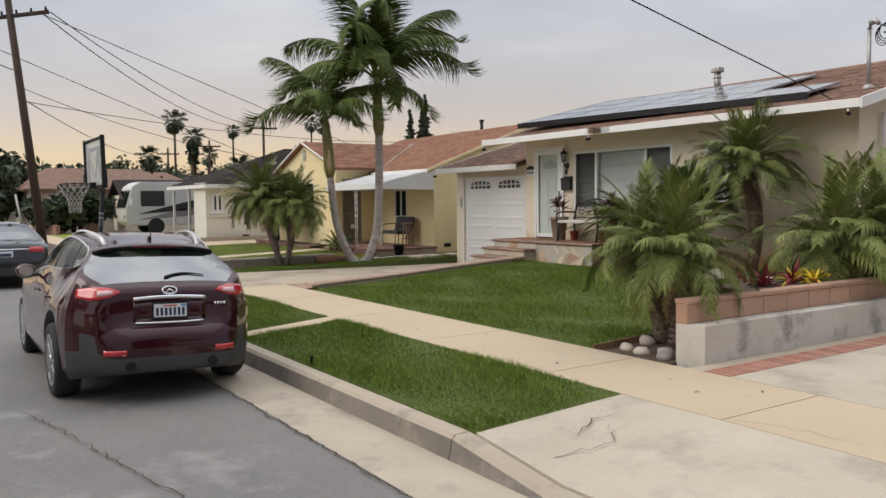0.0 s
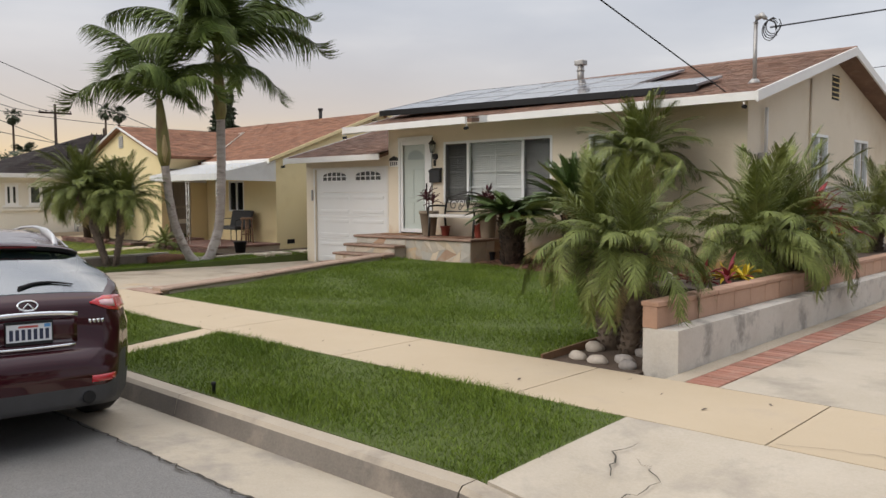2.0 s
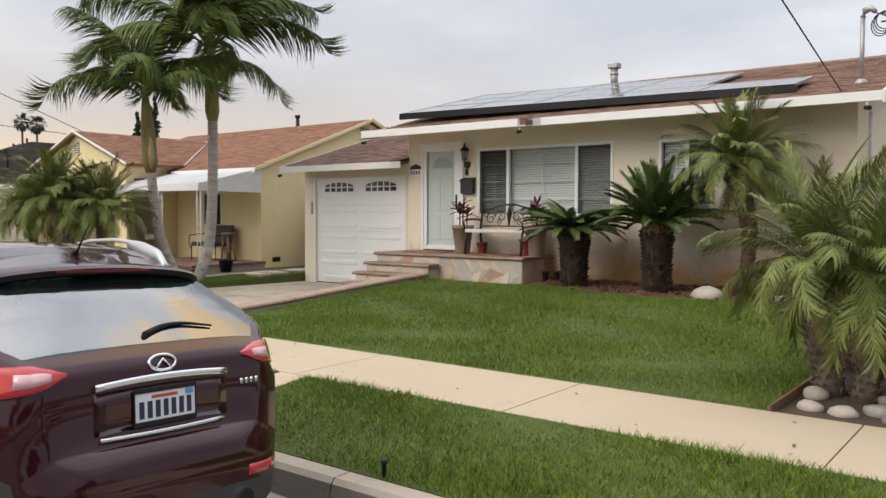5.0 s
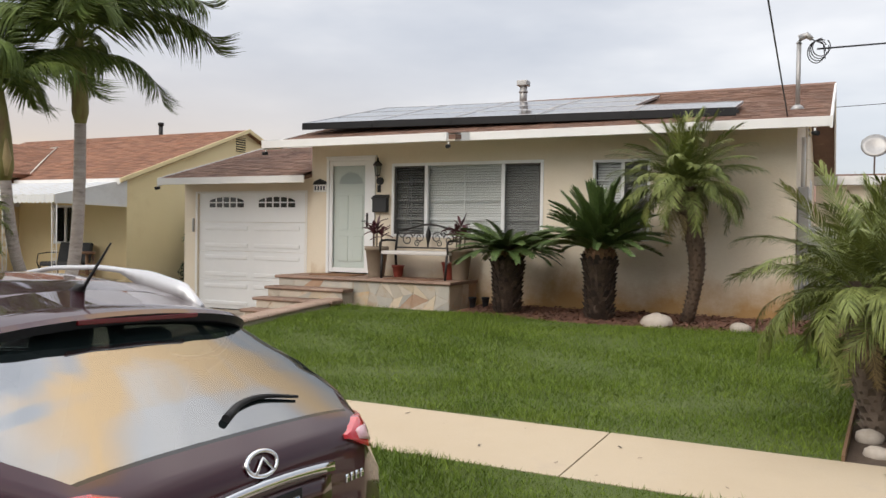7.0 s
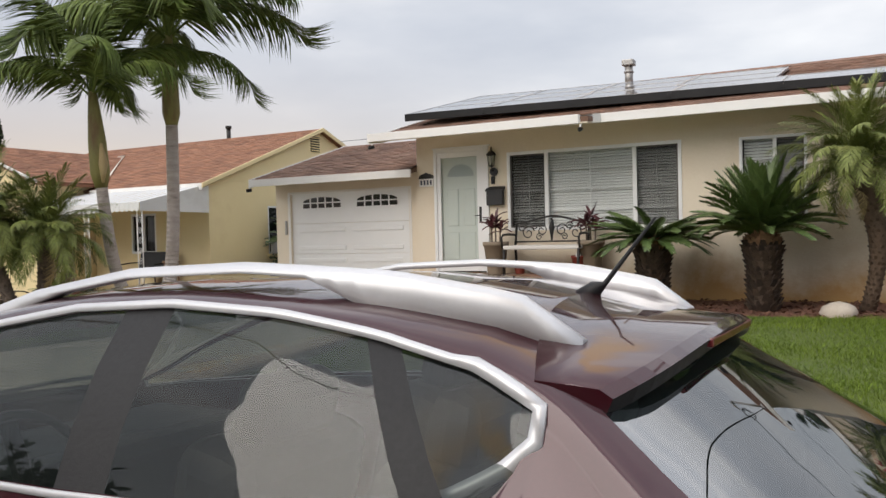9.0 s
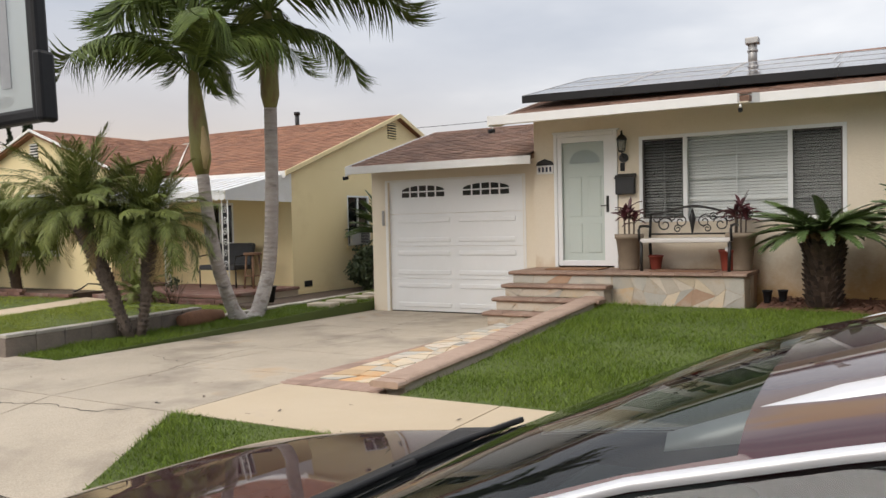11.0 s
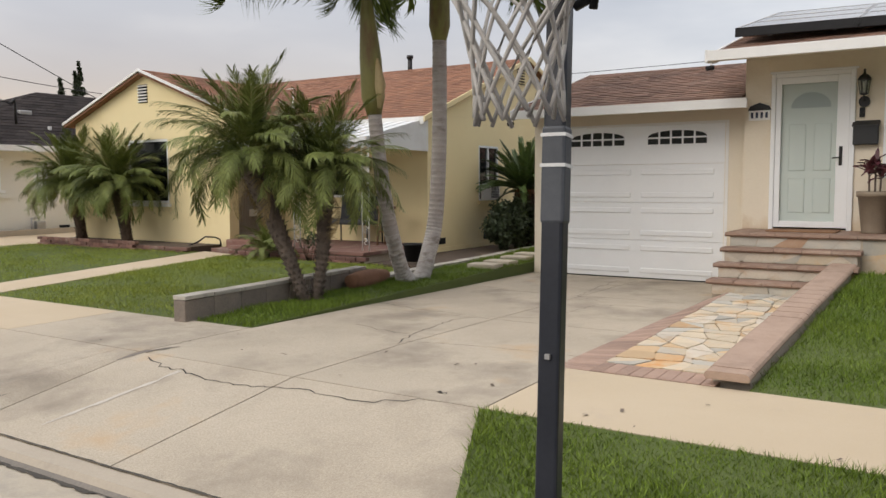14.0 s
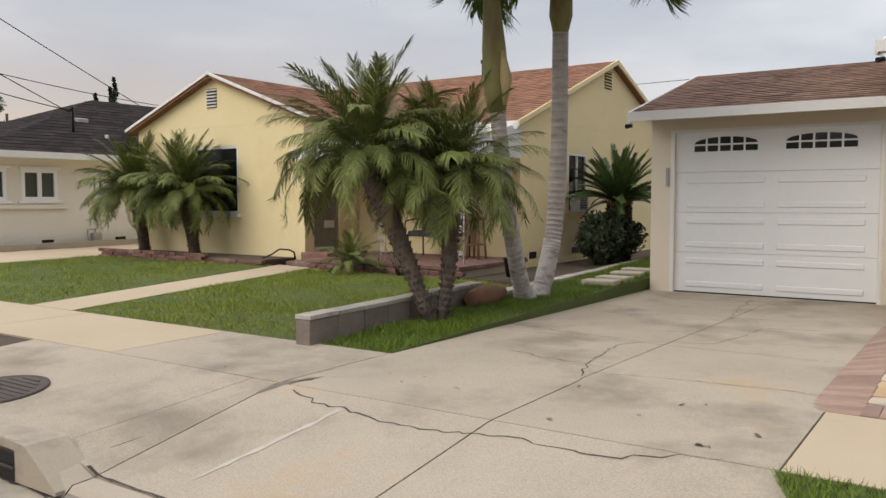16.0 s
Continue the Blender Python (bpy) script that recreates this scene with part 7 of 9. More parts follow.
date_palm("bushy pygmy date palm rising from the planter", (11.85, -2.6, 0.55),
          [((0, 0, 0), (0, 0, 0.40), (0, 0, 0), 0.09), ((0.15, 0.5, 0), (0.15, 0.6, 0.5), (0, 0, 0), 0.09)], 421, 54, 1.12, dry=3, low=-10)
date_palm("pygmy date palm farther back in the planter", (11.8, 2.6, 0.6), [((0, 0, 0), (0, 0, 0.5), (0, 0, 0), 0.09)], 441, 40, 1.05)


def strap_plant(name, label, category, at, stems, mat, seed, leaf=0.42, width=0.06, count=16, droop=0.5):
    """A plant of long strap leaves round short canes."""
    pl = thing(name, label, category, at)
    r = random.Random(seed)
    bm = bmesh.new()
    for dx, dy, h in stems:
        tube(bm, [(dx, dy, 0), (dx * 1.15, dy * 1.1, h)], 0.012, 6)
    part("cane", fix(bm), BARK, pl)
    bm = bmesh.new()
    for dx, dy, h in stems:
        for k in range(count):
            a, e = 2.4 * k + r.random(), r.uniform(0.25, 1.25)
            d = Vector((math.cos(a) * math.cos(e), math.sin(a) * math.cos(e), math.sin(e)))
            sd = Vector((-math.sin(a), math.cos(a), 0))
            p, s = Vector((dx * 1.15, dy * 1.1, h * (1 - 0.35 * k / count))), leaf * r.uniform(0.7, 1.15)
            row = []
            for i, w in enumerate((0.35, 1.0, 0.85, 0.08)):
                t = i / 3
                q = p + d * s * t - Vector((0, 0, droop * s * t * t * math.cos(e)))
                row.append((bm.verts.new(q - sd * width * w * 0.5 + Vector((0, 0, 0.008))), bm.verts.new(q - Vector((0, 0, 0.006))), bm.verts.new(q + sd * width * w * 0.5 + Vector((0, 0, 0.008)))))
            for u, v in zip(row, row[1:]):
                bm.faces.new((u[0], u[1], v[1], v[0]))
                bm.faces.new((u[1], u[2], v[2], v[1]))
    tagged(part("foliage", bm, mat, pl), "", "", "", "stuff")
    return pl


strap_plant("red_cordyline", "tall cordyline with deep red strap leaves in the planter", "plant", (11.9, -0.6, 0.6), [(0, 0, 0.75), (0.12, 0.15, 0.55), (-0.1, 0.1, 0.9)], LEAF_RED, 5, 0.5, 0.09, 22)
strap_plant("yellow_croton", "croton with bright yellow leaves in the planter", "plant", (11.95, -1.1, 0.6), [(0, 0, 0.5), (0.15, 0.25, 0.45), (0.1, -0.35, 0.42)], LEAF_YELLOW, 8, 0.22, 0.07, 14)
strap_plant("small_croton", "low reddish croton with yellow-tipped leaves under the palms", "plant", (11.9, -4.2, 0.5), [(0, 0, 0.22), (0.12, 0.3, 0.25), (-0.1, 0.1, 0.2)], LEAF_RED, 11, 0.28, 0.05, 12)
strap_plant("bromeliad", "yellow-green bromeliad at the planter's edge", "plant", (12.0, -3.8, 0.6), [(0, 0, 0.1), (0.05, 0.3, 0.1)], LEAF_YELLOW, 14, 0.3, 0.05, 14)


def leaf_cloud(name, centres, count, size, mat, seed, parent=None):
    """Foliage as many small leaves round clump centres (x, y, z, rx, ry, rz), uneven, with gaps."""
    r = np.random.default_rng(seed)
    c = np.array(centres)
    pick = r.integers(0, len(c), count)
    d = r.normal(size=(count, 3))
    d /= np.linalg.norm(d, axis=1)[:, None]
    p = c[pick, :3] + d * c[pick, 3:] * (r.random(count) ** 0.4)[:, None] * (0.8 + 0.35 * np.sin(d[:, :1] * 5 + pick[:, None]) * np.cos(d[:, 1:2] * 4))
    a, b = r.normal(size=(count, 3)), r.normal(size=(count, 3))
    a /= np.linalg.norm(a, axis=1)[:, None]
    b -= a * (a * b).sum(1)[:, None]
    b /= np.linalg.norm(b, axis=1)[:, None]
    s = size * (0.6 + 0.8 * r.random(count))[:, None]
    v = np.stack([p - a * s, p + b * s * 0.45, p + a * s, p - b * s * 0.45], 1).reshape(-1, 3)
    return raw_mesh(name, v, np.arange(4 * count).reshape(-1, 4), mat, parent)
cycad("large sago cycad with bright fronds beside the yellow house wall", (-2.15, 3.3, 0.11), 1.06, 0.2, 66, 1.0, 231, 8, 80, "")
hedge = thing("dark_shrub", "rounded dark green shrub under the sago cycad", "shrub", (-2.15, 2.85, 0.11))
part("stem", tubed([(0, 0, -0.02), (0, 0, 0.5)], 0.03, 6), BARK_DARK, hedge)
tagged(leaf_cloud("foliage", [(0, 0, 0.56, 0.55, 0.78, 0.56), (0.1, 0.4, 0.48, 0.42, 0.5, 0.48), (0.0, -0.45, 0.44, 0.42, 0.45, 0.44)], 12000, 0.05, LEAF_TREE, 9, hedge), "", "", "", "stuff")
porch_palm = thing("porch_fern", "small feathery palm by the neighbour's porch steps", "plant", (-4.72, -1.45, 0.13))
part("stem", tubed([(0, 0, 0), (0, 0, 0.14)], 0.04, 8), BARK, porch_palm)
place_fronds(porch_palm, DATE, (0, 0, 0.12), 44, 77, 12, 84, (0.42, 0.62))
twig = thing("bare_shrub", "thin leafless shrub in front of the porch edge", "shrub", (-3.7, -1.5, 0.15))
bm = bmesh.new()
rr = random.Random(4)
for k in range(16):
    a, l = rr.uniform(0, 6.3), rr.uniform(0.3, 0.55)
    p = Vector((0.05 * math.cos(a), 0.05 * math.sin(a), 0))
    tube(bm, [p, p + Vector((0.1 * math.cos(a), 0.1 * math.sin(a), l * 0.6)), p + Vector((0.22 * math.cos(a + 0.4), 0.2 * math.sin(a + 0.4), l))], [0.008, 0.005, 0.002], 4)
part("twigs", fix(bm), BARK_DARK, twig)
tagged(leaf_cloud("foliage", [(0, 0, 0.38, 0.22, 0.22, 0.18)], 120, 0.03, LEAF_TREE, 12, twig), "", "", "", "stuff")


# ---- roof of the cream house: solar panels, vent, mast ----
PS = (4.08 - 3.39) / (2.52 + 0.34)
pz = lambda y: 3.385 + PS * (y + 0.34)  # noqa: E731


sag = lambda x: 0.045 - 0.0155 * (x - 2.74)  # noqa: E731


def solar_panel(x0, x1, y0, y1):
    """A framed panel on two rails, with the cell lines."""
    p = thing("solar_panel", "framed black solar panel on roof rails", "solar panel", ((x0 + x1) / 2, (y0 + y1) / 2, pz((y0 + y1) / 2) + sag((x0 + x1) / 2)), "solar panels on the roof")
    m = Matrix.Rotation(0.0155, 4, "Y") @ Matrix.Rotation(math.atan(PS), 4, "X")
    w, h = (x1 - x0) / 2, (y1 - y0) / 2 * math.sqrt(1 + PS * PS)
    part("cell_sheet", boxed(-w + 0.02, w - 0.02, -h + 0.02, h - 0.02, -0.02, 0.0, m=m), SOLAR, p)
    bm = bmesh.new()
    for a in ((-w, w, -h, -h + 0.022), (-w, w, h - 0.022, h), (-w, -w + 0.022, -h + 0.022, h - 0.022), (w - 0.022, w, -h + 0.022, h - 0.022)):
        box(bm, a[0], a[1], a[2], a[3], -0.035, 0.006, 0.002, m=m)
    part("panel_frame", bm, ALU, p)
    for q in (-0.55, 0.55):
        part("mounting_foot", boxed(-0.02 + q * w, 0.02 + q * w, -0.03, 0.03, -0.16, -0.03, m=m), ALU, p)
    return p


for row, (y0, y1, xe) in enumerate(((-0.34, 0.60, 9.95), (0.61, 1.55, 8.35), (1.56, 2.50, 8.35))):
    n = 5 if row == 0 else 4
    for k in range(n):
        a = 2.74 + (xe - 2.74) * k / n
        solar_panel(a + 0.006, 2.74 + (xe - 2.74) * (k + 1) / n - 0.006, y0, y1)
SKT = Matrix.Translation((2.74, 0, 3.345 + 0.035)) @ Matrix.Rotation(0.0155, 4, "Y") @ Matrix.Translation((-2.74, 0, -3.345))
skirt = thing("panel_skirt", "black metal skirt along the front of the solar panels", "panel trim", (6.3, -0.36, 3.25))
for k in range(5):
    xa, xb = 2.73 + 1.446 * k, 2.73 + 1.446 * (k + 1)
    under(part("skirt_length", boxed(xa, xb - 0.004, -0.375, -0.35, 3.275, 3.395, 0.006, m=SKT), BLACK, None), skirt)
    under(part("skirt_clip", boxed(xb - 0.05, xb + 0.03, -0.379, -0.35, 3.31, 3.36, 0.003, m=SKT), BLACK, None), skirt)
vent = thing("flue_pipe", "galvanised roof flue with a square cap", "flue", (5.53, 3.15, 4.1))
part("pipe", tubed([(0, 0, -0.06), (0, 0, 0.40)], 0.075, 14), GREY_METAL, vent)
part("collar", tubed([(0, 0, 0.26), (0, 0, 0.29)], 0.09, 14), GREY_METAL, vent)
part("cap", boxed(-0.11, 0.11, -0.10, 0.10, 0.39, 0.50, 0.015), GREY_METAL, vent)
mast = thing("service_mast", "grey electric service mast with coiled cable", "service mast", (10.70, 0.05, 3.30))
part("mast_pipe", tubed([(0, 0, -0.05), (0, 0, 0.92)], 0.030, 12), GREY_METAL, mast)
part("flashing", lathed([(0.12, -0.03), (0.06, 0.05), (0.045, 0.06)], 14), GREY_METAL, mast)
part("weather_head", tubed([(0, 0, 0.90), (0.02, 0, 0.98), (0.10, -0.02, 1.0), (0.16, -0.03, 0.94)], [0.042, 0.05, 0.045, 0.03], 10), GREY_METAL, mast)
bm = bmesh.new()
for k in range(4):
    a0 = 0.5 * k
    tube(bm, [(0.22 + 0.02 * k + 0.11 * math.cos(a), -0.03, 0.76 + 0.02 * k + (0.15 - 0.01 * k) * math.sin(a)) for a in np.linspace(a0, a0 + 5.6, 20)], 0.007, 5)
tube(bm, [(0.15, -0.03, 0.94), (0.30, -0.03, 0.86), (0.33, -0.03, 0.66)], 0.007, 5)
part("cable_coil", fix(bm), BLACK, mast)


def cable(name, a, b, sag, label, rad=0.012, n=18):
    a, b = Vector(a), Vector(b)
    c = thing(name, label, "cable", a)
    pts = [a.lerp(b, i / n) - Vector((0, 0, 4 * sag * (i / n) * (1 - i / n))) - a for i in range(n + 1)]
    part("wire", tubed(pts, rad, 5), BLACK, c)


cable("service_cable", (10.93, 0.02, 4.1), (40, 22, 12.0), 0.8, "black service cable from the mast towards a far pole")
cable("phone_cable", (10.625, -0.80, 3.10), (10.50, -20.0, 7.62), 0.08, "thin black phone cable from the roof corner across the street", 0.009)

# cameras under the eaves, lights and boxes
def eave_camera(at, rz):
    c = thing("security_camera", "small dark security camera under the eave", "camera", at, "eave cameras", rz=rz)
    part("bracket", tubed([(0, 0, 0.0), (0, 0, -0.05)], 0.012, 8), WHITE, c)
    part("camera_body", tubed([(0, 0.03, -0.06), (0, -0.06, -0.075)], [0.028, 0.03], 12), BLACK, c)


eave_camera((6.05, -1.30, zr(-1.28) - 0.13), 10)
eave_camera((2.66, -1.27, zr(-1.28) - 0.13), -40)
eave_camera((-0.44, -0.60, gz(-0.58) - 0.11), -30)
eave_camera((10.95, -0.92, zr(-0.9) - 0.13), 40)
lamp = thing("porch_lantern", "black metal porch lantern beside the door", "wall lamp", (4.26, -0.225, 2.55))
LGLASS = glass_material("lantern_glass", (0.5, 0.5, 0.48), 0.1, 0.7)
part("back_plate", tubed([(0, 0, -0.15), (0, -0.03, -0.15)], 0.065, 14), BLACK_METAL, lamp)
part("arm", tubed([(0, -0.02, -0.13), (0, -0.09, -0.14), (0, -0.10, -0.07)], 0.012, 8), BLACK_METAL, lamp)
part("lantern_pane", lathed([(0.045, -0.06), (0.065, 0.10)], 6, (0, -0.10, 0)), LGLASS, lamp)
bm = bmesh.new()
part("lantern_foot", lathed([(0.03, -0.075), (0.05, -0.065), (0.05, -0.055)], 8, (0, -0.10, 0)), BLACK_METAL, lamp)
lathe(bm, [(0.075, 0.10), (0.08, 0.115), (0.05, 0.16), (0.018, 0.18), (0.012, 0.21), (0.016, 0.225), (0.006, 0.24)], 10, (0, -0.10, 0))
for k in range(6):
    a = math.pi * k / 3
    part("cage_bar", tubed([(0.046 * math.cos(a), -0.10 + 0.046 * math.sin(a), -0.06), (0.067 * math.cos(a), -0.10 + 0.067 * math.sin(a), 0.10)], 0.005, 4), BLACK_METAL, lamp)
part("lantern_cap", fix(bm), BLACK_METAL, lamp)
mbox = thing("mailbox", "dark grey wall mailbox beside the door", "mailbox", (4.29, -0.225, 2.02))
bm = boxed(-0.14, 0.14, -0.09, 0.0, -0.15, 0.10, 0.012)
part("box_body", bm, CLAD, mbox)
bm = bmesh.new()
prism(bm, [(-0.15, 0.0, 0.15), (-0.15, -0.105, 0.09), (-0.15, -0.105, 0.07), (-0.15, 0.0, 0.10)], (0.30, 0, 0))
part("lid", fix(bm), CLAD, mbox)
bell = thing("door_bell", "small black doorbell plate above the mailbox", "doorbell", (4.24, -0.225, 2.27))
part("bell_plate", boxed(-0.03, 0.03, -0.02, 0.0, -0.06, 0.06, 0.004), BLACK, bell)
sign = thing("number_sign", "white house sign with a dark arched top", "sign", (3.035, -0.225, 2.30))
part("sign_board", boxed(-0.135, 0.135, -0.022, 0.0, -0.075, 0.055, 0.004), WHITE, sign)
bm = bmesh.new()
prism(bm, [(-0.145, -0.026, 0.055), (0.145, -0.026, 0.055), (0.12, -0.026, 0.11), (0.0, -0.026, 0.155), (-0.12, -0.026, 0.11)], (0, 0.026, 0))
part("sign_crest", fix(bm), BLACK_METAL, sign)
for k in range(4):
    part("sign_bar", boxed(-0.105 + 0.06 * k, -0.075 + 0.06 * k, -0.025, -0.022, -0.045, 0.03), PLATE_INK, sign)
sw = thing("garage_keypad", "narrow grey keypad strip on the garage door frame", "keypad", (-0.10, -0.002, 1.62))
part("keypad_body", boxed(-0.022, 0.022, -0.03, 0.0, -0.13, 0.13, 0.008), GREY_METAL, sw)

# ---- porch furniture ----
bench = thing("garden_bench", "black iron garden bench with scrollwork back and pale seat", "bench", (5.25, -0.62, PORCH))
SEATW = material("pale_seat_board", (0.55, 0.52, 0.49), (0.64, 0.61, 0.58), 3, 0.6, 0.1, 60, stretch=(0.3, 1, 1))
BW = 0.60
part("seat", boxed(-BW, BW, -0.24, 0.20, 0.38, 0.44, 0.012), SEATW, bench)
for s in (-1, 1):
    for y in (-0.22, 0.22):
        part("leg", tubed([(s * (BW - 0.03), y + (0.04 if y > 0 else -0.03), 0), (s * (BW - 0.02), y, 0.40)], 0.022, 8), BLACK_METAL, bench)
    part("arm", tubed([(s * BW, 0.24, 0.60), (s * BW, 0.0, 0.61), (s * BW, -0.20, 0.60), (s * BW, -0.26, 0.56), (s * BW, -0.23, 0.40)], 0.018, 8), BLACK_METAL, bench)
    part("back_upright", tubed([(s * (BW - 0.02), 0.22, 0.42), (s * (BW - 0.02), 0.30, 0.78)], 0.020, 8), BLACK_METAL, bench)
part("top_rail", tubed([(x, 0.285 - 0.0 + 0.02 * (1 - (x / BW) ** 2), 0.77 + 0.10 * math.cos(math.pi * x / (2 * BW)) ** 2) for x in np.linspace(-BW + 0.02, BW - 0.02, 19)], 0.016, 8), BLACK_METAL, bench)
part("bottom_rail", tubed([(-BW + 0.02, 0.235, 0.49), (BW - 0.02, 0.235, 0.49)], 0.012, 8), BLACK_METAL, bench)
for s in (-1, 1):
    for cx, cz, rr, turn in ((0.16, 0.66, 0.10, 1), (0.38, 0.62, 0.11, -1), (0.28, 0.72, 0.06, 1), (0.48, 0.70, 0.07, -1), (0.20, 0.56, 0.06, -1)):
        pts = [(s * (cx + turn * rr * (1 - a / 12) * math.cos(a)), 0.265, cz + rr * (1 - a / 12) * math.sin(a)) for a in np.linspace(0.3, 9.2, 22)]
        part("scroll", tubed(pts, 0.009, 5), BLACK_METAL, bench)
part("centre_motif", tubed([(0, 0.262, 0.50), (0, 0.268, 0.62), (0, 0.27, 0.70), (0, 0.275, 0.84)], [0.012, 0.030, 0.05, 0.008], 8), BLACK_METAL, bench)


def planter_pot(at, label, h, r, mat, group=""):
    p = thing("plant_pot", label, "pot", at, group)
    part("pot_body", lathed([(r * 0.68, 0), (r * 0.70, 0.02), (r * 0.95, h * 0.86), (r * 1.05, h * 0.87), (r * 1.06, h), (r * 0.94, h), (r * 0.92, h * 0.9), (0.01, h * 0.88)], 24), mat, p)
    return p


TAUPE = material("taupe_clay", (0.20, 0.155, 0.11), (0.27, 0.215, 0.155), 4, 0.75, 0.2, 60)
REDPOT = material("red_glazed_clay", (0.20, 0.035, 0.022), (0.27, 0.055, 0.035), 4, 0.5, 0.1, 60)
for x, y in ((4.44, -0.62), (6.02 - 0.10, -0.55)):
    planter_pot((x, y, PORCH), "tall taupe planter pot with a purple cordyline", 0.50, 0.19, TAUPE, "porch planters")
    strap_plant("purple_cordyline", "cordyline with dark red and purple leaves in a pot", "plant", (x, y, PORCH + 0.44), [(0, 0, 0.42), (0.05, 0.05, 0.30), (-0.06, 0.0, 0.35)], LEAF_PURPLE, int(x * 10), 0.24, 0.055, 14)
planter_pot((4.78, -0.50, PORCH), "small red clay pot under the bench", 0.20, 0.10, REDPOT)
planter_pot((5.76, -0.62, PORCH), "dark red glazed pot at the bench's end", 0.28, 0.11, REDPOT)
ball = thing("white_ball_ornament", "small white ball ornament on the red pot", "ornament", (5.78, -0.72, PORCH + 0.28))
part("ball_body", rock_bm(0.035, 0.035, 0.035, 3, 3), WHITE_GLOSS, ball)
mat_ = thing("door_mat", "brown coir door mat before the front door", "door mat", (3.66, -0.62, PORCH))
part("mat_body", boxed(-0.40, 0.40, -0.24, 0.24, 0.0, 0.018, 0.006), material("coir", (0.20, 0.10, 0.05), (0.30, 0.17, 0.09), 6, 0.95, 0.6, 120), mat_)
rug = thing("bench_mat", "striped brown mat under the bench", "mat", (5.25, -0.85, PORCH))
part("mat_body", boxed(-0.42, 0.42, -0.22, 0.22, 0.0, 0.012, 0.004), material("brown_weave", (0.14, 0.07, 0.04), (0.22, 0.12, 0.07), 6, 0.95, 0.5, 120), rug)
for k, (x, y) in enumerate(((6.28, -0.85), (6.45, -0.75))):
    planter_pot((x, y, 0.41), "tiny dark pot on the mulch by the porch", 0.16, 0.06, BLACK, "small pots")

# ---- stones and sprinkler ----
STONE = material("pale_field_stone", (0.42, 0.36, 0.29), (0.56, 0.50, 0.43), 6, 0.9, 0.4, 40, own=0.25, gen=True)
STONE_D = material("grey_cobble", (0.22, 0.20, 0.185), (0.36, 0.33, 0.30), 6, 0.9, 0.4, 40, own=0.3, gen=True)
for k, (x, y, z, a, b, c, m) in enumerate(((9.18, -1.52, 0.42, 0.20, 0.14, 0.13, STONE), (10.2, -1.62, 0.42, 0.13, 0.09, 0.08, STONE), (11.52, -5.95, 0.10, 0.09, 0.07, 0.06, STONE), (11.75, -5.98, 0.10, 0.11, 0.08, 0.06, STONE),
                                              (11.95, -5.85, 0.11, 0.10, 0.08, 0.06, STONE_D), (12.08, -6.02, 0.10, 0.09, 0.07, 0.06, STONE_D), (11.48, -5.6, 0.13, 0.10, 0.08, 0.07, STONE), (11.98, -5.55, 0.13, 0.09, 0.07, 0.06, STONE_D),
                                              (12.1, -4.9, 0.30, 0.09, 0.09, 0.07, STONE_D), (11.95, -5.0, 0.30, 0.08, 0.07, 0.06, STONE_D))):
    st = thing("garden_stone", "rounded pale garden stone on the bed" if m is STONE else "rounded grey cobble by the planter wall", "stone", (x, y, z), "garden stones")
    part("stone_body", rock_bm(a, b, c, k + 1), m, st)
spr = thing("sprinkler_head", "small dark pop-up sprinkler in the grass strip", "sprinkler", (9.88, -8.80, 0.0))
part("riser", lathed([(0.014, 0), (0.014, 0.07), (0.020, 0.075), (0.018, 0.10)], 10), BLACK, spr)

# ---- side of the cream house: panel, conduit, fence, neighbour behind ----
elec = thing("electric_panel", "grey electric meter panel on the side wall", "meter box", (10.73, 0.35, 1.70))
part("panel_box", boxed(0.0, 0.13, -0.19, 0.19, -0.55, 0.55, 0.008), GREY_METAL, elec)
part("conduit", tubed([(0.05, 0.0, 0.55), (0.05, 0.0, 1.25)], 0.03, 8), WHITE, elec)
part("conduit", tubed([(0.05, -0.05, -0.55), (0.05, -0.05, -1.2)], 0.028, 8), GREY_METAL, elec)
gas = thing("gas_riser", "grey gas pipes and meter low on the side wall", "gas meter", (10.76, 0.95, 0.42))
bm = bmesh.new()
tube(bm, [(0.08, -0.15, 0), (0.08, -0.15, 0.62), (0.08, 0.25, 0.62), (0.08, 0.25, 0.45)], 0.022, 8)
tube(bm, [(0.08, -0.05, 0.45), (0.08, 0.12, 0.45)], 0.02, 8)
box(bm, 0.0, 0.16, 0.1, 0.38, 0.12, 0.42, 0.03)
part("meter_body", fix(bm), GREY_METAL, gas)
jb = thing("junction_box", "small grey box with a cable on the side wall", "junction box", (10.73, 0.85, 1.55))
part("box_body", boxed(0, 0.09, -0.1, 0.1, -0.14, 0.1, 0.01), GREY_METAL, jb)
part("cable_drop", tubed([(0.05, 0, -0.14), (0.05, 0.0, -0.6)], 0.008, 6), BLACK, jb)
strip_pipe = thing("wall_conduit", "thin conduit running up the side wall", "conduit", (10.745, 2.42, 1.6))
part("pipe_body", tubed([(0, 0, -0.3), (0, 0, 2.0)], 0.02, 8), STUCCO, strip_pipe)
gate = thing("side_fence", "white boarded side fence past the house", "fence", (11.5, 3.4, 0.3))
for k in range(4):
    part("board", boxed(-0.75 + 0.24 * k, -0.52 + 0.24 * k, 0, 0.03, 0, 1.45, 0.006), WHITE, gate)
part("rail", boxed(-0.76, 0.2, 0.03, 0.07, 1.2, 1.3), WHITE, gate)
back = thing("rear_wing", "cream stucco rear wing with white fascia", "house", (12.3, 9, 0.3))
under(part("wall", boxed(10.75, 15.5, 8.2, 12, 0.1, 2.75), STUCCO, None), back)
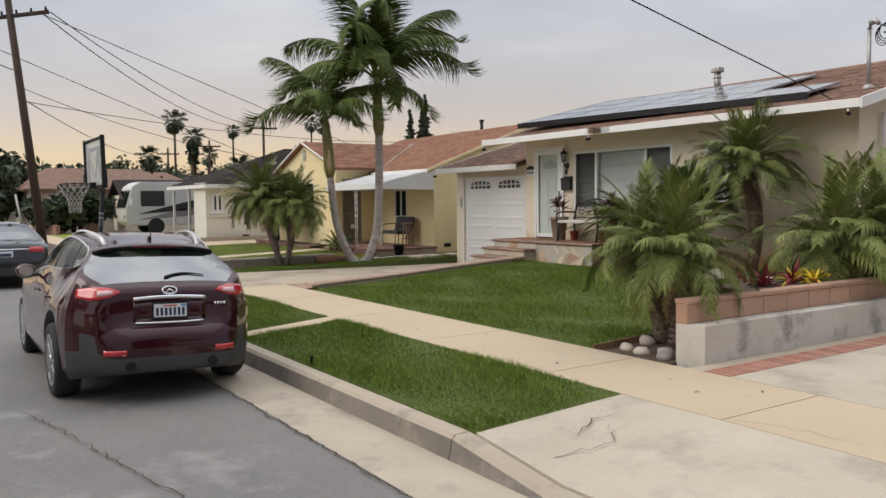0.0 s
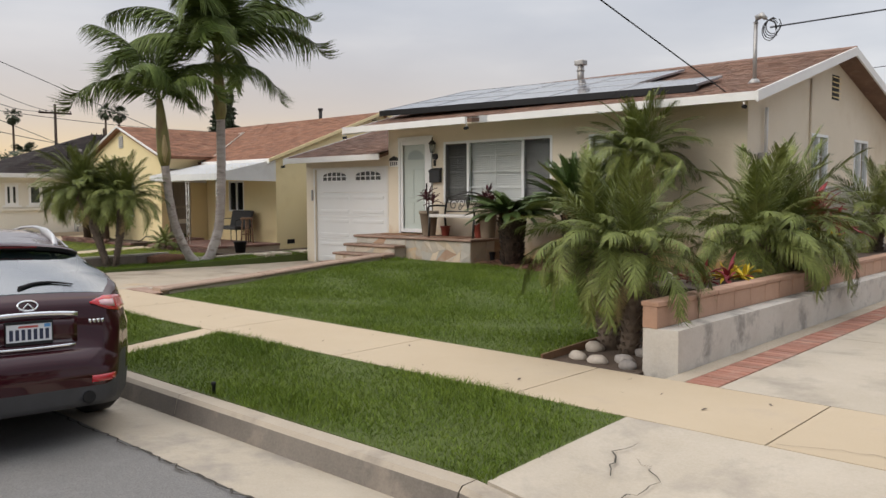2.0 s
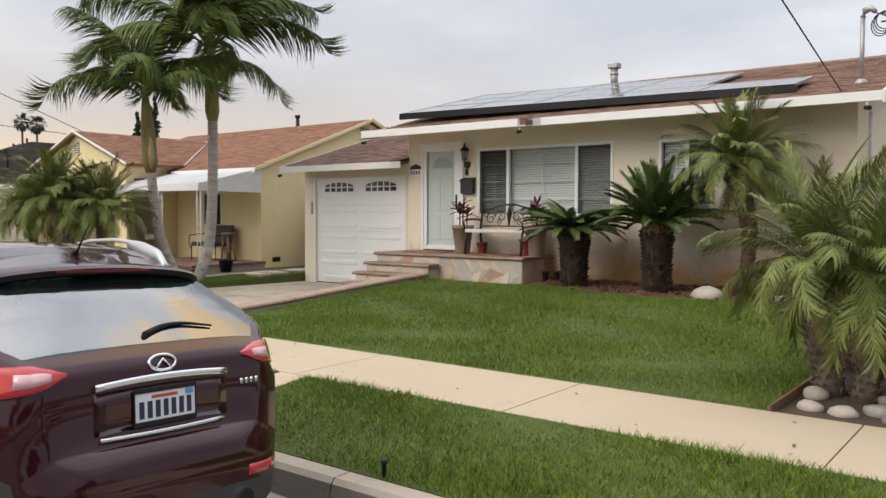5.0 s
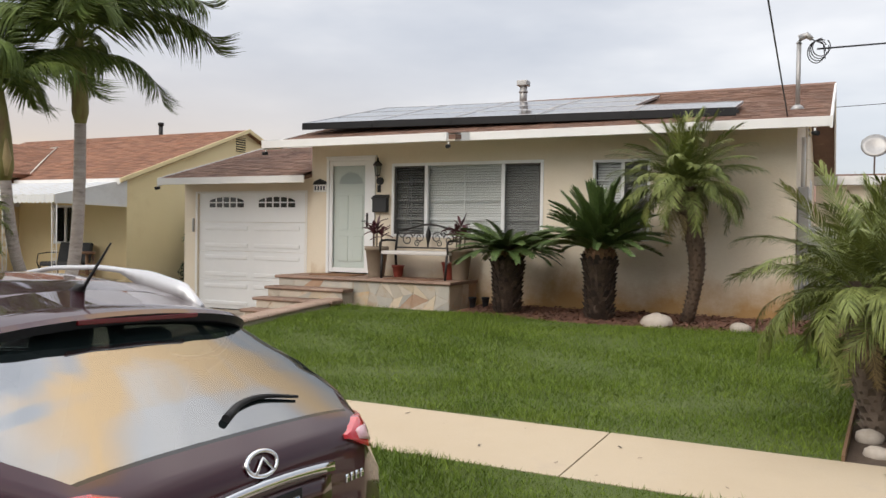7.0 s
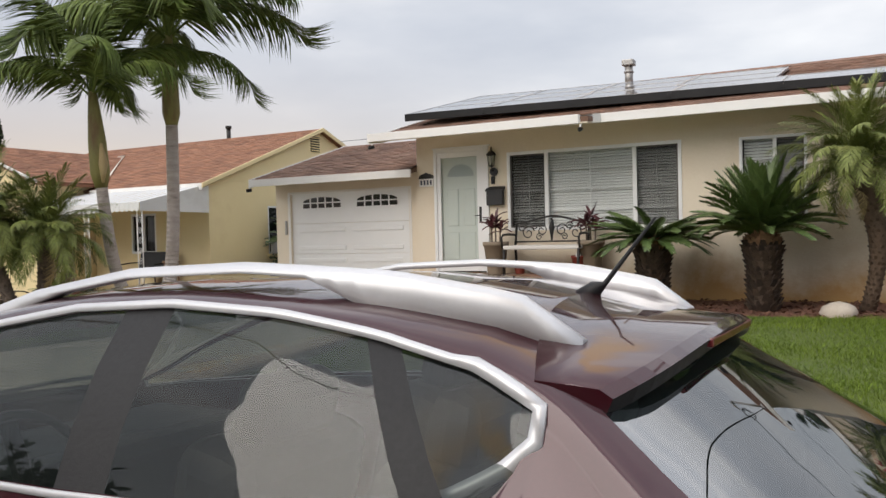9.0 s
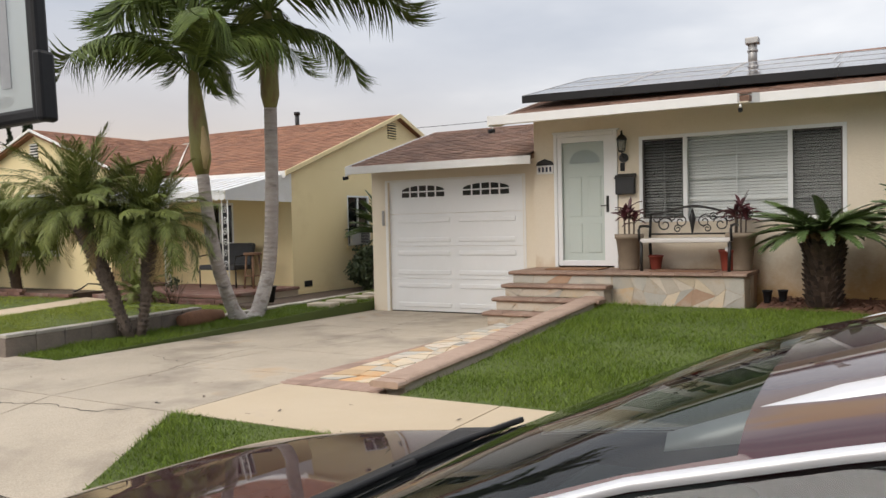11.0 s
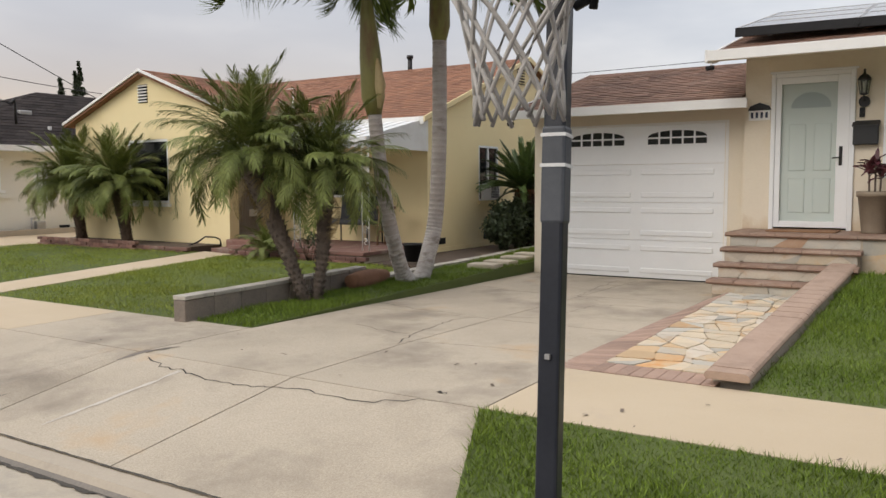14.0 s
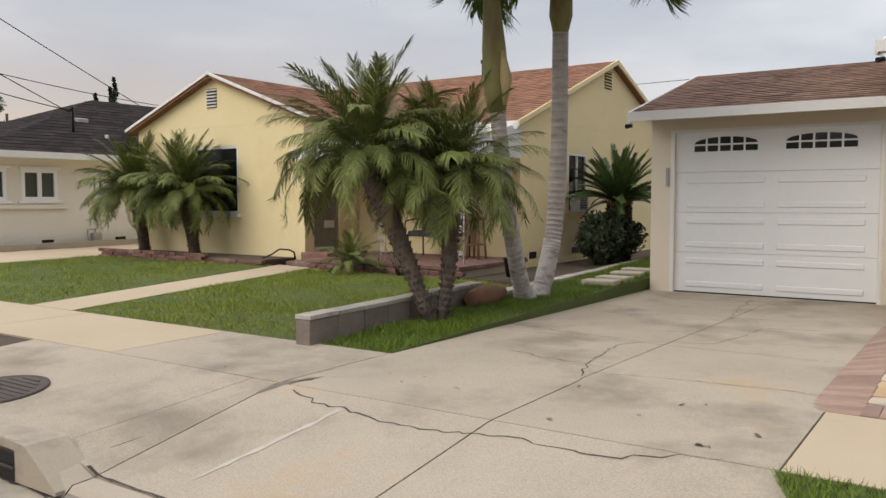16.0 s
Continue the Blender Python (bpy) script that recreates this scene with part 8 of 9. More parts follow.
under(part("fascia", boxed(10.7, 15.8, 8.0, 8.06, 2.75, 2.95), WHITE, None), back)
under(part("roof", boxed(10.7, 15.8, 8.06, 12.2, 2.85, 2.99), SHINGLE, None), back)
dish = thing("satellite_dish", "round white satellite dish above the rear wing", "satellite dish", (11.95, 9.5, 2.98))
part("dish_arm", tubed([(0, 0, 0), (0, 0, 0.55), (0, -0.1, 0.65)], 0.02, 8), GREY_METAL, dish)
bm = lathed([(0.02, 0.0), (0.20, 0.03), (0.30, 0.08), (0.305, 0.085), (0.19, 0.045), (0.01, 0.015)], 24)
bmesh.ops.transform(bm, matrix=Matrix.Translation((0, -0.15, 0.72)) @ Matrix.Rotation(radians(65), 4, "X"), verts=bm.verts)
part("reflector", bm, GREY_METAL, dish)

# ---- basketball hoop at the curb ----
HP = Vector((4.50, -9.92, -0.175))
hoop = thing("basketball_hoop", "portable basketball hoop with black pole and clear backboard", "basketball hoop", HP)
lean = Matrix.Rotation(radians(-4.9), 4, "X") @ Matrix.Rotation(radians(-1.1), 4, "Y")
face = Matrix.Rotation(radians(7), 4, "Z")
NAVY = material("navy_black_pole", (0.012, 0.014, 0.02), (0.022, 0.024, 0.032), 6, 0.4, 0.05, 60)
TAPE = material("grey_tape", (0.06, 0.065, 0.075), (0.09, 0.095, 0.105), 6, 0.5, 0.1, 60)
pb = bmesh.new()
box(pb, -0.026, 0.026, -0.026, 0.026, 0.08, 2.35, 0.007, m=lean @ face)
part("pole", pb, NAVY, hoop)
pb = bmesh.new()
box(pb, -0.0285, 0.0285, -0.0285, 0.0285, 1.51, 1.735, 0.007, m=lean @ face)
part("pole_sleeve", pb, TAPE, hoop, "grey taped sleeve on the pole")
for z in (1.64, 1.71):
    pb = bmesh.new()
    box(pb, -0.030, 0.030, -0.030, 0.030, z, z + 0.008, 0.0, m=lean @ face)
    part("sleeve_ring", pb, WHITE, hoop)
pb = bmesh.new()
box(pb, -0.38, 0.38, -0.30, 0.55, 0.0, 0.13, 0.05, m=face)
part("base", pb, BLACK, hoop, "black water-filled base")
part("base_mark", boxed(-0.20, 0.16, -0.22, -0.12, 0.131, 0.134, m=face), WHITE, hoop, "pale bars of unreadable lettering")
BM = Matrix.Translation((0.035, 0.07, 2.11)) @ face @ Matrix.Rotation(radians(-2.9), 4, "Y")
CLEAR = glass_material("clear_acrylic", (0.55, 0.57, 0.57), 0.15, 0.45)
board = new("backboard")
board.parent = hoop
board.matrix_local = BM
bw, bh = 0.40, 0.68
part("acrylic", boxed(-bw, bw, -0.012, 0.0, 0.0, bh), CLEAR, board).visible_shadow = False
fb = bmesh.new()
for a in ((-bw - 0.03, bw + 0.03, -0.045, 0.01), (-bw - 0.03, bw + 0.03, bh - 0.01, bh + 0.03)):
    box(fb, a[0], a[1], -0.035, 0.025, a[2], a[3], 0.015)
for s in (-1, 1):
    box(fb, s * bw - 0.022, s * bw + 0.03, -0.036, 0.026, -0.045, bh + 0.045, 0.015)
    box(fb, s * (bw + 0.025) - 0.02, s * (bw + 0.025) + 0.02, -0.045, 0.035, -0.05, 0.22, 0.015)
part("board_frame", fb, BLACK, board)
GREYL = material("grey_marking", (0.30, 0.31, 0.32), (0.36, 0.37, 0.38), 6, 0.6, 0, 40)
mk = bmesh.new()
for a in ((-0.26, -0.21, 0.10, 0.58), (0.21, 0.26, 0.10, 0.58), (-0.21, 0.21, 0.53, 0.58)):
    box(mk, a[0], a[1], -0.0155, -0.0125, a[2], a[3])
part("target_square", mk, GREYL, board)
mk = bmesh.new()
for s in (-1, 1):
    prism(mk, [(s * 0.16, -0.0155, 0.53), (s * 0.21, -0.0155, 0.53), (s * 0.06, -0.0155, 0.14), (s * 0.02, -0.0155, 0.14)], (0, 0.003, 0))
part("board_emblem", fix(mk), GREYL, board)
strut = bmesh.new()
for s in (-1, 1):
    tube(strut, [(s * 0.20, 0.02, 0.06), (s * 0.03, 0.11, 0.08)], 0.02, 6)
    tube(strut, [(s * 0.20, 0.02, 0.56), (s * 0.03, 0.13, 0.20)], 0.018, 6)
part("strut", fix(strut), BLACK, board)
brk = bmesh.new()
box(brk, -0.06, 0.06, -0.09, -0.012, -0.03, 0.06, 0.010)
part("rim_bracket", brk, BLACK, board)
RC = Vector((-0.03, -0.30, 0.03))
RR = 0.205
part("rim", tubed([RC + Vector((RR * math.cos(a), RR * math.sin(a), 0)) for a in np.linspace(0, 2 * math.pi, 37)], 0.010, 8, caps=False), BLACK, board)
part("lower_ring", tubed([RC + Vector((RR * 0.97 * math.cos(a), RR * 0.97 * math.sin(a), -0.07)) for a in np.linspace(math.pi * 0.12, math.pi * 0.88, 18)] , 0.008, 6), BLACK, board)
NET = material("white_net_cord", (0.40, 0.375, 0.34), (0.52, 0.49, 0.45), 8, 0.9, 0.3, 120)
nb = bmesh.new()
lv = [(0.0, RR), (-0.07, 0.185), (-0.13, 0.145), (-0.18, 0.115), (-0.23, 0.097), (-0.275, 0.088), (-0.32, 0.083), (-0.365, 0.082), (-0.41, 0.084)]
for k in range(12):
    for sgn in (1, -1):
        pts = []
        for i, (z, r) in enumerate(lv):
            a = 2 * math.pi * (k + sgn * 0.5 * (i - 0)) / 12
            pts.append(RC + Vector((r * math.cos(a), r * math.sin(a), z - 0.012 + 0.008 * math.sin(k * 2 + i))))
        tube(nb, pts, 0.0045, 4)
    a = 2 * math.pi * k / 12
    tube(nb, [RC + Vector((RR * math.cos(a), RR * math.sin(a), 0.012)), RC + Vector(((RR + 0.012) * math.cos(a), (RR + 0.012) * math.sin(a), -0.012)), RC + Vector((RR * 0.97 * math.cos(a), RR * 0.97 * math.sin(a), -0.03))], 0.006, 4)
tagged(part("net", fix(nb), NET, board, "white cord net"), "", "", "", "stuff")
kb = bmesh.new()
tube(kb, [(0.0, 0.165, 2.0), (0.05, 0.165, 2.02)], 0.012, 6)
tube(kb, [(0.045, 0.165, 1.99), (0.055, 0.165, 2.05)], 0.010, 6)
part("height_knob", fix(kb), BLACK, hoop)
part("pole_bolt", boxed(-0.006, 0.006, -0.036, -0.028, 1.20, 1.212, m=lean @ face), GREY_METAL, hoop)

# ---- street iron: storm drain, manhole ----
IRONC = material("cast_iron", (0.06, 0.045, 0.038), (0.11, 0.085, 0.07), 8, 0.7, 0.4, 60, metal=0.2)
mh = thing("manhole_cover", "rusty round utility cover set in the pavement", "manhole cover", (-1.85, -8.50, 0.032))
bm = lathed([(0.36, -0.03), (0.36, 0.006), (0.345, 0.009), (0.335, 0.003)], 36)
for k in range(-5, 6):
    w = math.sqrt(max(0.01, 0.30 ** 2 - (k * 0.06) ** 2))
    box(bm, -w, w, k * 0.055 - 0.008, k * 0.055 + 0.008, -0.01, 0.008)
bmesh.ops.transform(bm, matrix=Matrix.Rotation(radians(4.2), 4, "X"), verts=bm.verts)
part("cover_plate", bm, IRONC, mh)
drain = thing("storm_drain", "concrete storm drain inlet in the curb with a dark mouth", "storm drain", (-1.6, -9.0, -0.17), kind="structure")
part("inlet_lid", boxed(-0.9, 1.13, -0.03, 0.19, 0.15, 0.215, 0.012), CURB, drain)
part("inlet_mouth", boxed(-0.88, 1.08, -0.045, -0.036, 0.0, 0.148), BLACK, drain)
part("inlet_bar", tubed([(-0.9, -0.05, 0.07), (1.08, -0.05, 0.07)], 0.012, 6), IRONC, drain)
bm = bmesh.new()
prism(bm, [(1.08, -0.05, 0.0), (1.46, -0.05, 0.0), (1.46, -0.05, 0.02), (1.18, -0.05, 0.21), (1.08, -0.05, 0.215)], (0, 0.24, 0))
part("inlet_wing", fix(bm), CURB, drain)


# ---- the far end of the street ----
def utility_pole(at, h, arm, label, rad=0.16, tilt=0.0, rz=80, lower=0):
    p = thing("utility_pole", label, "utility pole", at, "utility poles", rz=rz)
    part("pole", tubed([(0, 0, -0.3), (0, tilt * h, h)], [rad, rad * 0.7], 12), WOODP, p)
    part("cross_arm", boxed(-arm, arm, tilt * h - 0.10, tilt * h + 0.02, h - 0.75, h - 0.62, 0.01), WOODP, p)
    for k in range(6):
        x = -arm + 0.1 + (2 * arm - 0.2) * k / 5
        part("insulator", lathed([(0.03, 0), (0.05, 0.05), (0.03, 0.1), (0.04, 0.14)], 8, (x, tilt * h - 0.04, h - 0.62)), BLACK, p)
    for q in range(lower):
        part("cross_arm", boxed(-arm * 0.55, arm * 0.55, tilt * (h - 2) - 0.1, tilt * (h - 2) + 0.02, h - 2.6 - q, h - 2.5 - q, 0.01), WOODP, p)
    return p


WOODP = material("creosote_wood", (0.035, 0.022, 0.016), (0.07, 0.045, 0.032), 3, 0.9, 0.4, 40, stretch=(1, 1, 0.15))
leaning = utility_pole((-15.75, -8.12, 0.0), 9.3, 1.45, "tall leaning brown utility pole with a cross arm", 0.17, 0.0, 56.6, 0)
leaning.matrix_world = Matrix.Translation((-15.75, -8.12, 0.0)) @ Matrix.Rotation(radians(-5.9), 4, Vector((-0.835, 0.55, 0))) @ Matrix.Rotation(radians(56.6), 4, "Z")
for x, y, h in ((-50.0, 13.65, 8.8), (-75, 12.0, 7.9), (-72.5, 15.9, 8.7), (-99, 12.1, 8.2), (-60, 22, 8.0)):
    utility_pole((x, y, 0), h, 1.2, "distant wooden utility pole against the sunset", 0.14, 0, 80)
cable("power_line", (-15.45, -7.62, 8.72), (-50, 13.6, 8.2), 0.8, "black power line between the poles", 0.02)
cable("power_line", (-15.62, -7.88, 8.68), (-50, 12.8, 8.2), 1.2, "black power line between the poles", 0.02)
cable("power_line", (-16.13, -8.69, 6.6), (14, -17, 9.5), 1.6, "slack cable crossing above the street", 0.018)
cable("power_line", (-16.07, -8.60, 5.6), (-75, 12, 7.2), 1.0, "thin line running to the far poles", 0.018)
cable("power_line", (-16.9, -9.85, 8.48), (-60, -20, 12), 0.5, "black power line leaving across the street", 0.02)
cable("service_drop", (-15.5, 0.35, 3.55), (-16.09, -8.64, 6.0), 0.3, "service cable dropping to the white house roof", 0.012)
cable("service_drop", (-15.5, 0.36, 3.5), (-8, -19, 9.8), 0.2, "cable from the white unseen house added across the street", 0.012)
cable("power_line", (-15.7, -8.0, 8.72), (-26.5, 12.0, 4.5), 0.05, "black cable falling from the pole to a roof behind", 0.016)
cable("power_line", (-16.07, -8.60, 5.5), (-28, 16.5, 5.6), 0.5, "thin slack cable behind the white house", 0.014)
cable("rear_line", (-60, 40, 9.5), (30, 34, 9.0), 0.9, "thin line behind the houses", 0.018)


def fan_palm(at, h, crown, label, rad=0.2, beard=0.0, count=30):
    p = thing("fan_palm", label, "palm tree", at, "distant palms")
    part("trunk", tubed([(0, 0, -0.2), (0.1, 0, h * 0.5), (0, 0, h)], [rad * 1.3, rad, rad * 0.85], 8), BARK_DARK, p)
    place_fronds(p, FAN_FAR, (0, 0, h), count, int(h * 10), -65, 80, (crown * 0.75, crown))
    if beard:
        tagged(leaf_cloud("skirt", [(0, 0, h - beard * 0.55, 0.75 * crown, 0.75 * crown, beard * 0.5)], 500, 0.35, LEAF_TREE, int(h), p), "", "", "", "stuff")


fan_palm((-115.8, 23.8, 0), 15.0, 1.55, "tall slim fan palm against the sunset")
fan_palm((-93.8, 20.3, 0), 10.6, 1.2, "thick bearded fan palm against the sunset", 0.4, 4.0)
fan_palm((-130, 38.3, 0), 15.0, 1.05, "slim distant fan palm against the sky")
fan_palm((-76.2, 10.2, 0), 6.9, 1.05, "dark date palm above the far trees", 0.3, 1.5)
fan_palm((-70.5, 18.8, 0), 5.6, 1.2, "low distant palm behind the roofs", 0.25)
fan_palm((-92.5, 22, 0), 8.0, 1.1, "distant palm behind the roofs", 0.25)
fan_palm((-130.7, 54.4, 0), 17.0, 1.2, "one of a pair of slim distant palms")
fan_palm((-129, 56.1, 0), 16.6, 1.2, "one of a pair of slim distant palms")
fan_palm((16.5, 40, 0), 7.5, 1.3, "distant palm behind the cream house", 0.25)


def broad_tree(at, h, spread, label, seed, n=2600, leaf=0.28, trunk=0.2):
    t = thing("street_tree", label, "tree", at, "distant trees")
    r = random.Random(seed)
    bm = bmesh.new()
    tube(bm, [(0, 0, -0.2), (0.05, 0, h * 0.3), (0, 0.05, h * 0.6)], [trunk, trunk * 0.75, trunk * 0.4], 8)
    cl = []
    for k in range(9):
        a, q = 2.4 * k, r.uniform(0.35, 1.0)
        c = (spread * 0.6 * q * math.cos(a), spread * 0.6 * q * math.sin(a), h * r.uniform(0.45, 0.85))
        tube(bm, [(0, 0, h * 0.35), (c[0] * 0.5, c[1] * 0.5, c[2] * 0.8), c], [trunk * 0.4, trunk * 0.25, 0.02], 5)
        s = spread * r.uniform(0.32, 0.5)
        cl.append((*c, s, s, s * 0.75))
    part("trunk", fix(bm), BARK_DARK, t)
    tagged(leaf_cloud("crown", cl, n, leaf, LEAF_TREE, seed, t), "", "", "", "stuff")


broad_tree((-52, -6.5, 0), 5.8, 4.2, "dark round street tree at the far kerb", 1)
broad_tree((-34, -11, 0), 5.0, 3.6, "dark round street tree over parked cars", 2)
for k, (x, y, h, s) in enumerate(((-78, 6, 6.4, 5), (-84, -2, 6.2, 6), (-88, 14, 6.5, 6), (-96, 24, 6.8, 7), (-80, 26, 5.6, 5), (-72, 32, 6.0, 5), (-90, -14, 6.5, 6), (-62, 34, 6.2, 5), (-46, -0.5, 2.6, 2.2), (-33.5, -1.2, 2.2, 1.7), (-36.5, -0.2, 2.4, 1.8))):
    broad_tree((x, y, 0), h, s, "dark tree in the belt beyond the far roofs" if h > 4 else "clipped shrub in a far front garden", 10 + k, 2200 if h > 4 else 1200, 0.3 if h > 4 else 0.14, 0.2 if h > 4 else 0.08)
for k, (x, y, h) in enumerate(((-191.5, 114.0, 28.5), (-190.0, 118.5, 33.0), (-188.0, 116.0, 30.0))):
    t = thing("conifer", "dark narrow conifer behind the houses", "tree", (x, y, 0), "conifers")
    part("trunk", tubed([(0, 0, -0.2), (0, 0, h)], [0.3, 0.04], 8), BARK_DARK, t)
    tagged(leaf_cloud("crown", [(0.4 * math.sin(q * 2.1), 0.4 * math.cos(q * 1.7), h * (0.5 + 0.5 * q / 13), (3.0 - 0.5 * (q % 2)) * (1 - q / 14.5), (3.0 - 0.5 * (q % 2)) * (1 - q / 14.5), h * 0.022) for q in range(14)], 3400, 0.42, LEAF_TREE, 80 + k, t), "", "", "", "stuff")


def far_house(at, w, d, h, ridge, wall, roof, label, rz=0, seed=1):
    """A small far house: walls, gabled roof, door, windows with frames."""
    hs = thing("far_house", label, "house", at, "far houses", rz=rz)
    part("wall", boxed(-w / 2, w / 2, 0, d, 0, h), wall, hs)
    bm = bmesh.new()
    for s in (0, 1):
        a = [(-w / 2 - 0.4, -0.5, h - 0.05), (w / 2 + 0.4, -0.5, h - 0.05), (w / 2 - 1.5, d / 2, ridge), (-w / 2 + 1.5, d / 2, ridge)]
        if s:
            a = [(x, d - y, z) for x, y, z in a]
        prism(bm, a, (0, 0, 0.12))
    for s in (-1, 1):
        prism(bm, [(s * (w / 2 + 0.4), -0.5, h - 0.05), (s * (w / 2 + 0.4), d + 0.5, h - 0.05), (s * (w / 2 - 1.5), d / 2, ridge)], (0, 0, 0.12))
    part("roof", fix(bm), roof, hs)
    for k, x in enumerate((-w * 0.3, w * 0.05, w * 0.33)):
        win = new("window")
        win.parent = hs
        part("window_frame", boxed(x - 0.6, x + 0.6, -0.04, -0.002, 0.95, 2.0, 0.02), WHITE, win)
        part("pane", boxed(x - 0.52, x + 0.52, -0.05, -0.041, 1.02, 1.93), DARK, win)
    part("door", boxed(-w * 0.12 - 0.45, -w * 0.12 + 0.45, -0.05, -0.002, 0.1, 2.1, 0.01), WOOD, hs)


far_house((-37.5, -1.6, -0.26), 9, 9, 2.86, 4.26, STUCCO, SHINGLE, "tan house with a brown hip roof down the street", 90)
far_house((-50, 3.5, -0.26), 9, 10, 2.96, 4.56, STUCCO_W, SHINGLE, "pale house with a brown roof down the street", 90)
far_house((-52, -9.5, -0.26), 9, 9, 2.96, 4.56, STUCCO, SHINGLE_D, "house with a grey roof at the far end", 90)
far_house((-64, -3, -0.26), 10, 10, 2.96, 4.76, STUCCO_W, SHINGLE, "house with a brown roof at the far end", 90)
far_house((-66, 12, -0.26), 10, 10, 2.96, 4.86, STUCCO, SHINGLE_D, "dark-roofed house beyond the others", 90)
far_house((-10, 24, -0.26), 12, 9, 2.96, 4.66, STUCCO_W, SHINGLE_D, "house in the next street behind", 180)
far_house((8, 34, -0.26), 12, 9, 2.96, 4.56, STUCCO, SHINGLE, "house in the next street behind", 180)
# unseen houses across the street, added behind the camera to darken the car's reflections
for k, x in enumerate((-18, -2, 14, 30)):
    far_house((x, -29, -0.26), 11, 9, 3.06, 4.66, (STUCCO, STUCCO_W, STUCCO_Y, STUCCO)[k], (SHINGLE, SHINGLE_D, SHINGLE_R, SHINGLE)[k], "unseen house added across the street", 180)
# gabled lean-to and low brick wall before the motor home
lt = thing("gabled_shed", "small gabled outbuilding with dark barge board", "shed", (-32.5, -2.0, 0.1))
part("shed_wall", boxed(-1.6, 1.6, 0, 4, 0, 2.1), STUCCO, lt)
part("shed_roof", prismed([(-1.9, -0.3, 2.0), (0, -0.3, 3.0), (1.9, -0.3, 2.0), (1.9, -0.3, 1.88), (0, -0.3, 2.86), (-1.9, -0.3, 1.88)], (0, 4.5, 0)), SHINGLE_D, lt)
slab("far_brick_wall", [(-36, -6.1, 0.62), (-27.5, -6.1, 0.62), (-27.5, -5.9, 0.62), (-36, -5.9, 0.62)], RED_BRICK, "low red brick garden wall down the street", 0.6, "garden wall")
turf("far_lawn", [(-29, -6.25), (-24.1, -6.25), (-24.1, -3), (-29, -3)], lambda x, y: 0.13, GRASS_Y, "small bright lawn beside the motor home")

slab("motor_home_drive", [(-29, -6.2, 0.1), (-25.4, -6.2, 0.1), (-25.4, 8, 0.1), (-29, 8, 0.1)], CONCRETE, "concrete drive under the motor home", 0.36, "driveway")
# the street behind the walk's start: unseen houses added to darken the car's reflections
far_house((36, -1.5, -0.26), 10, 9, 2.96, 4.6, STUCCO_W, SHINGLE, "unseen cream house added farther up the street", -90)
far_house((50, 0, -0.26), 10, 9, 2.96, 4.6, STUCCO, SHINGLE_D, "unseen tan house added farther up the street", -90)
far_house((62, -14, -0.26), 12, 12, 3.0, 5.0, STUCCO, SHINGLE, "unseen house added to close off the upper street", -90)
# unseen trees, up the street and opposite, added to keep sky off the paint
for k, (tx, ty, th, tw) in enumerate(((29, -7.9, 5.5, 3.6), (41, -7.6, 6.5, 4.4), (52, -8.0, 6.0, 4.2), (34, -21.5, 6.0, 4.4), (47, -21, 7.0, 5.0), (6, -21.5, 5.5, 4.4), (-6, -21.8, 6.0, 4.6), (18, -22, 6.5, 4.6))):
    broad_tree((tx, ty, -0.2), th, tw, "unseen leafy tree added along the street", 30 + k)
for k, (tx, ty, th, tw) in enumerate(((-30.5, -5.6, 2.3, 2.0), (-32, -4.2, 2.6, 2.2), (-42, -8.2, 4.2, 3.6), (-46, -5.5, 4.6, 4.0), (-56, -1.0, 5.0, 4.6), (-61, 6.0, 5.2, 4.8), (-44, 1.5, 4.0, 3.6))):
    broad_tree((tx, ty, -0.2), th, tw, "dark green leafy tree between the far houses", 50 + k)
# motor home standing in a drive, nose to the street
rv = thing("motor_home", "white and grey motor home with dark swoosh stripes", "motor home", (-27.2, -3.0, 0.1), rz=0)
RVW = material("cream_gelcoat", (0.55, 0.54, 0.51), (0.62, 0.61, 0.58), 2, 0.4, 0, 40)
RVG = material("taupe_stripe", (0.22, 0.20, 0.19), (0.27, 0.25, 0.24), 3, 0.45, 0, 40)
bm = bmesh.new()
prism(bm, [(-1.2, 0.25, 0.45), (-1.2, 0.0, 0.7), (-1.2, 0.02, 1.35), (-1.2, 0.35, 2.45), (-1.2, 0.75, 2.72), (-1.2, 8.0, 2.72), (-1.2, 8.0, 0.45)], (2.4, 0, 0))
bmesh.ops.bevel(bm, geom=bm.edges[:], offset=0.05, segments=2, affect="EDGES")
part("body", fix(bm), RVW, rv)
part("windscreen", prismed([(-1.05, -0.01, 1.38), (1.05, -0.01, 1.38), (1.0, 0.28, 2.28), (-1.0, 0.28, 2.28)], (0, -0.02, 0.01)), DGLASS, rv)
for y0, y1, z0, z1 in ((0.75, 1.95, 1.45, 2.25), (3.6, 4.6, 1.4, 2.1)):
    part("side_window", boxed(1.2, 1.215, y0, y1, z0, z1, 0.004), DARK, rv)
for k, (za, zb) in enumerate(((0.75, 1.0), (1.05, 1.35))):
    bm = bmesh.new()
    prism(bm, [(1.204, 0.6, za), (1.204, 3.2, zb + 0.35), (1.204, 6.5, zb + 0.75), (1.204, 6.5, zb + 0.45), (1.204, 3.0, za + 0.15)], (0.006, 0, 0))
    part("stripe", fix(bm), (RVG, CLAD)[k], rv)
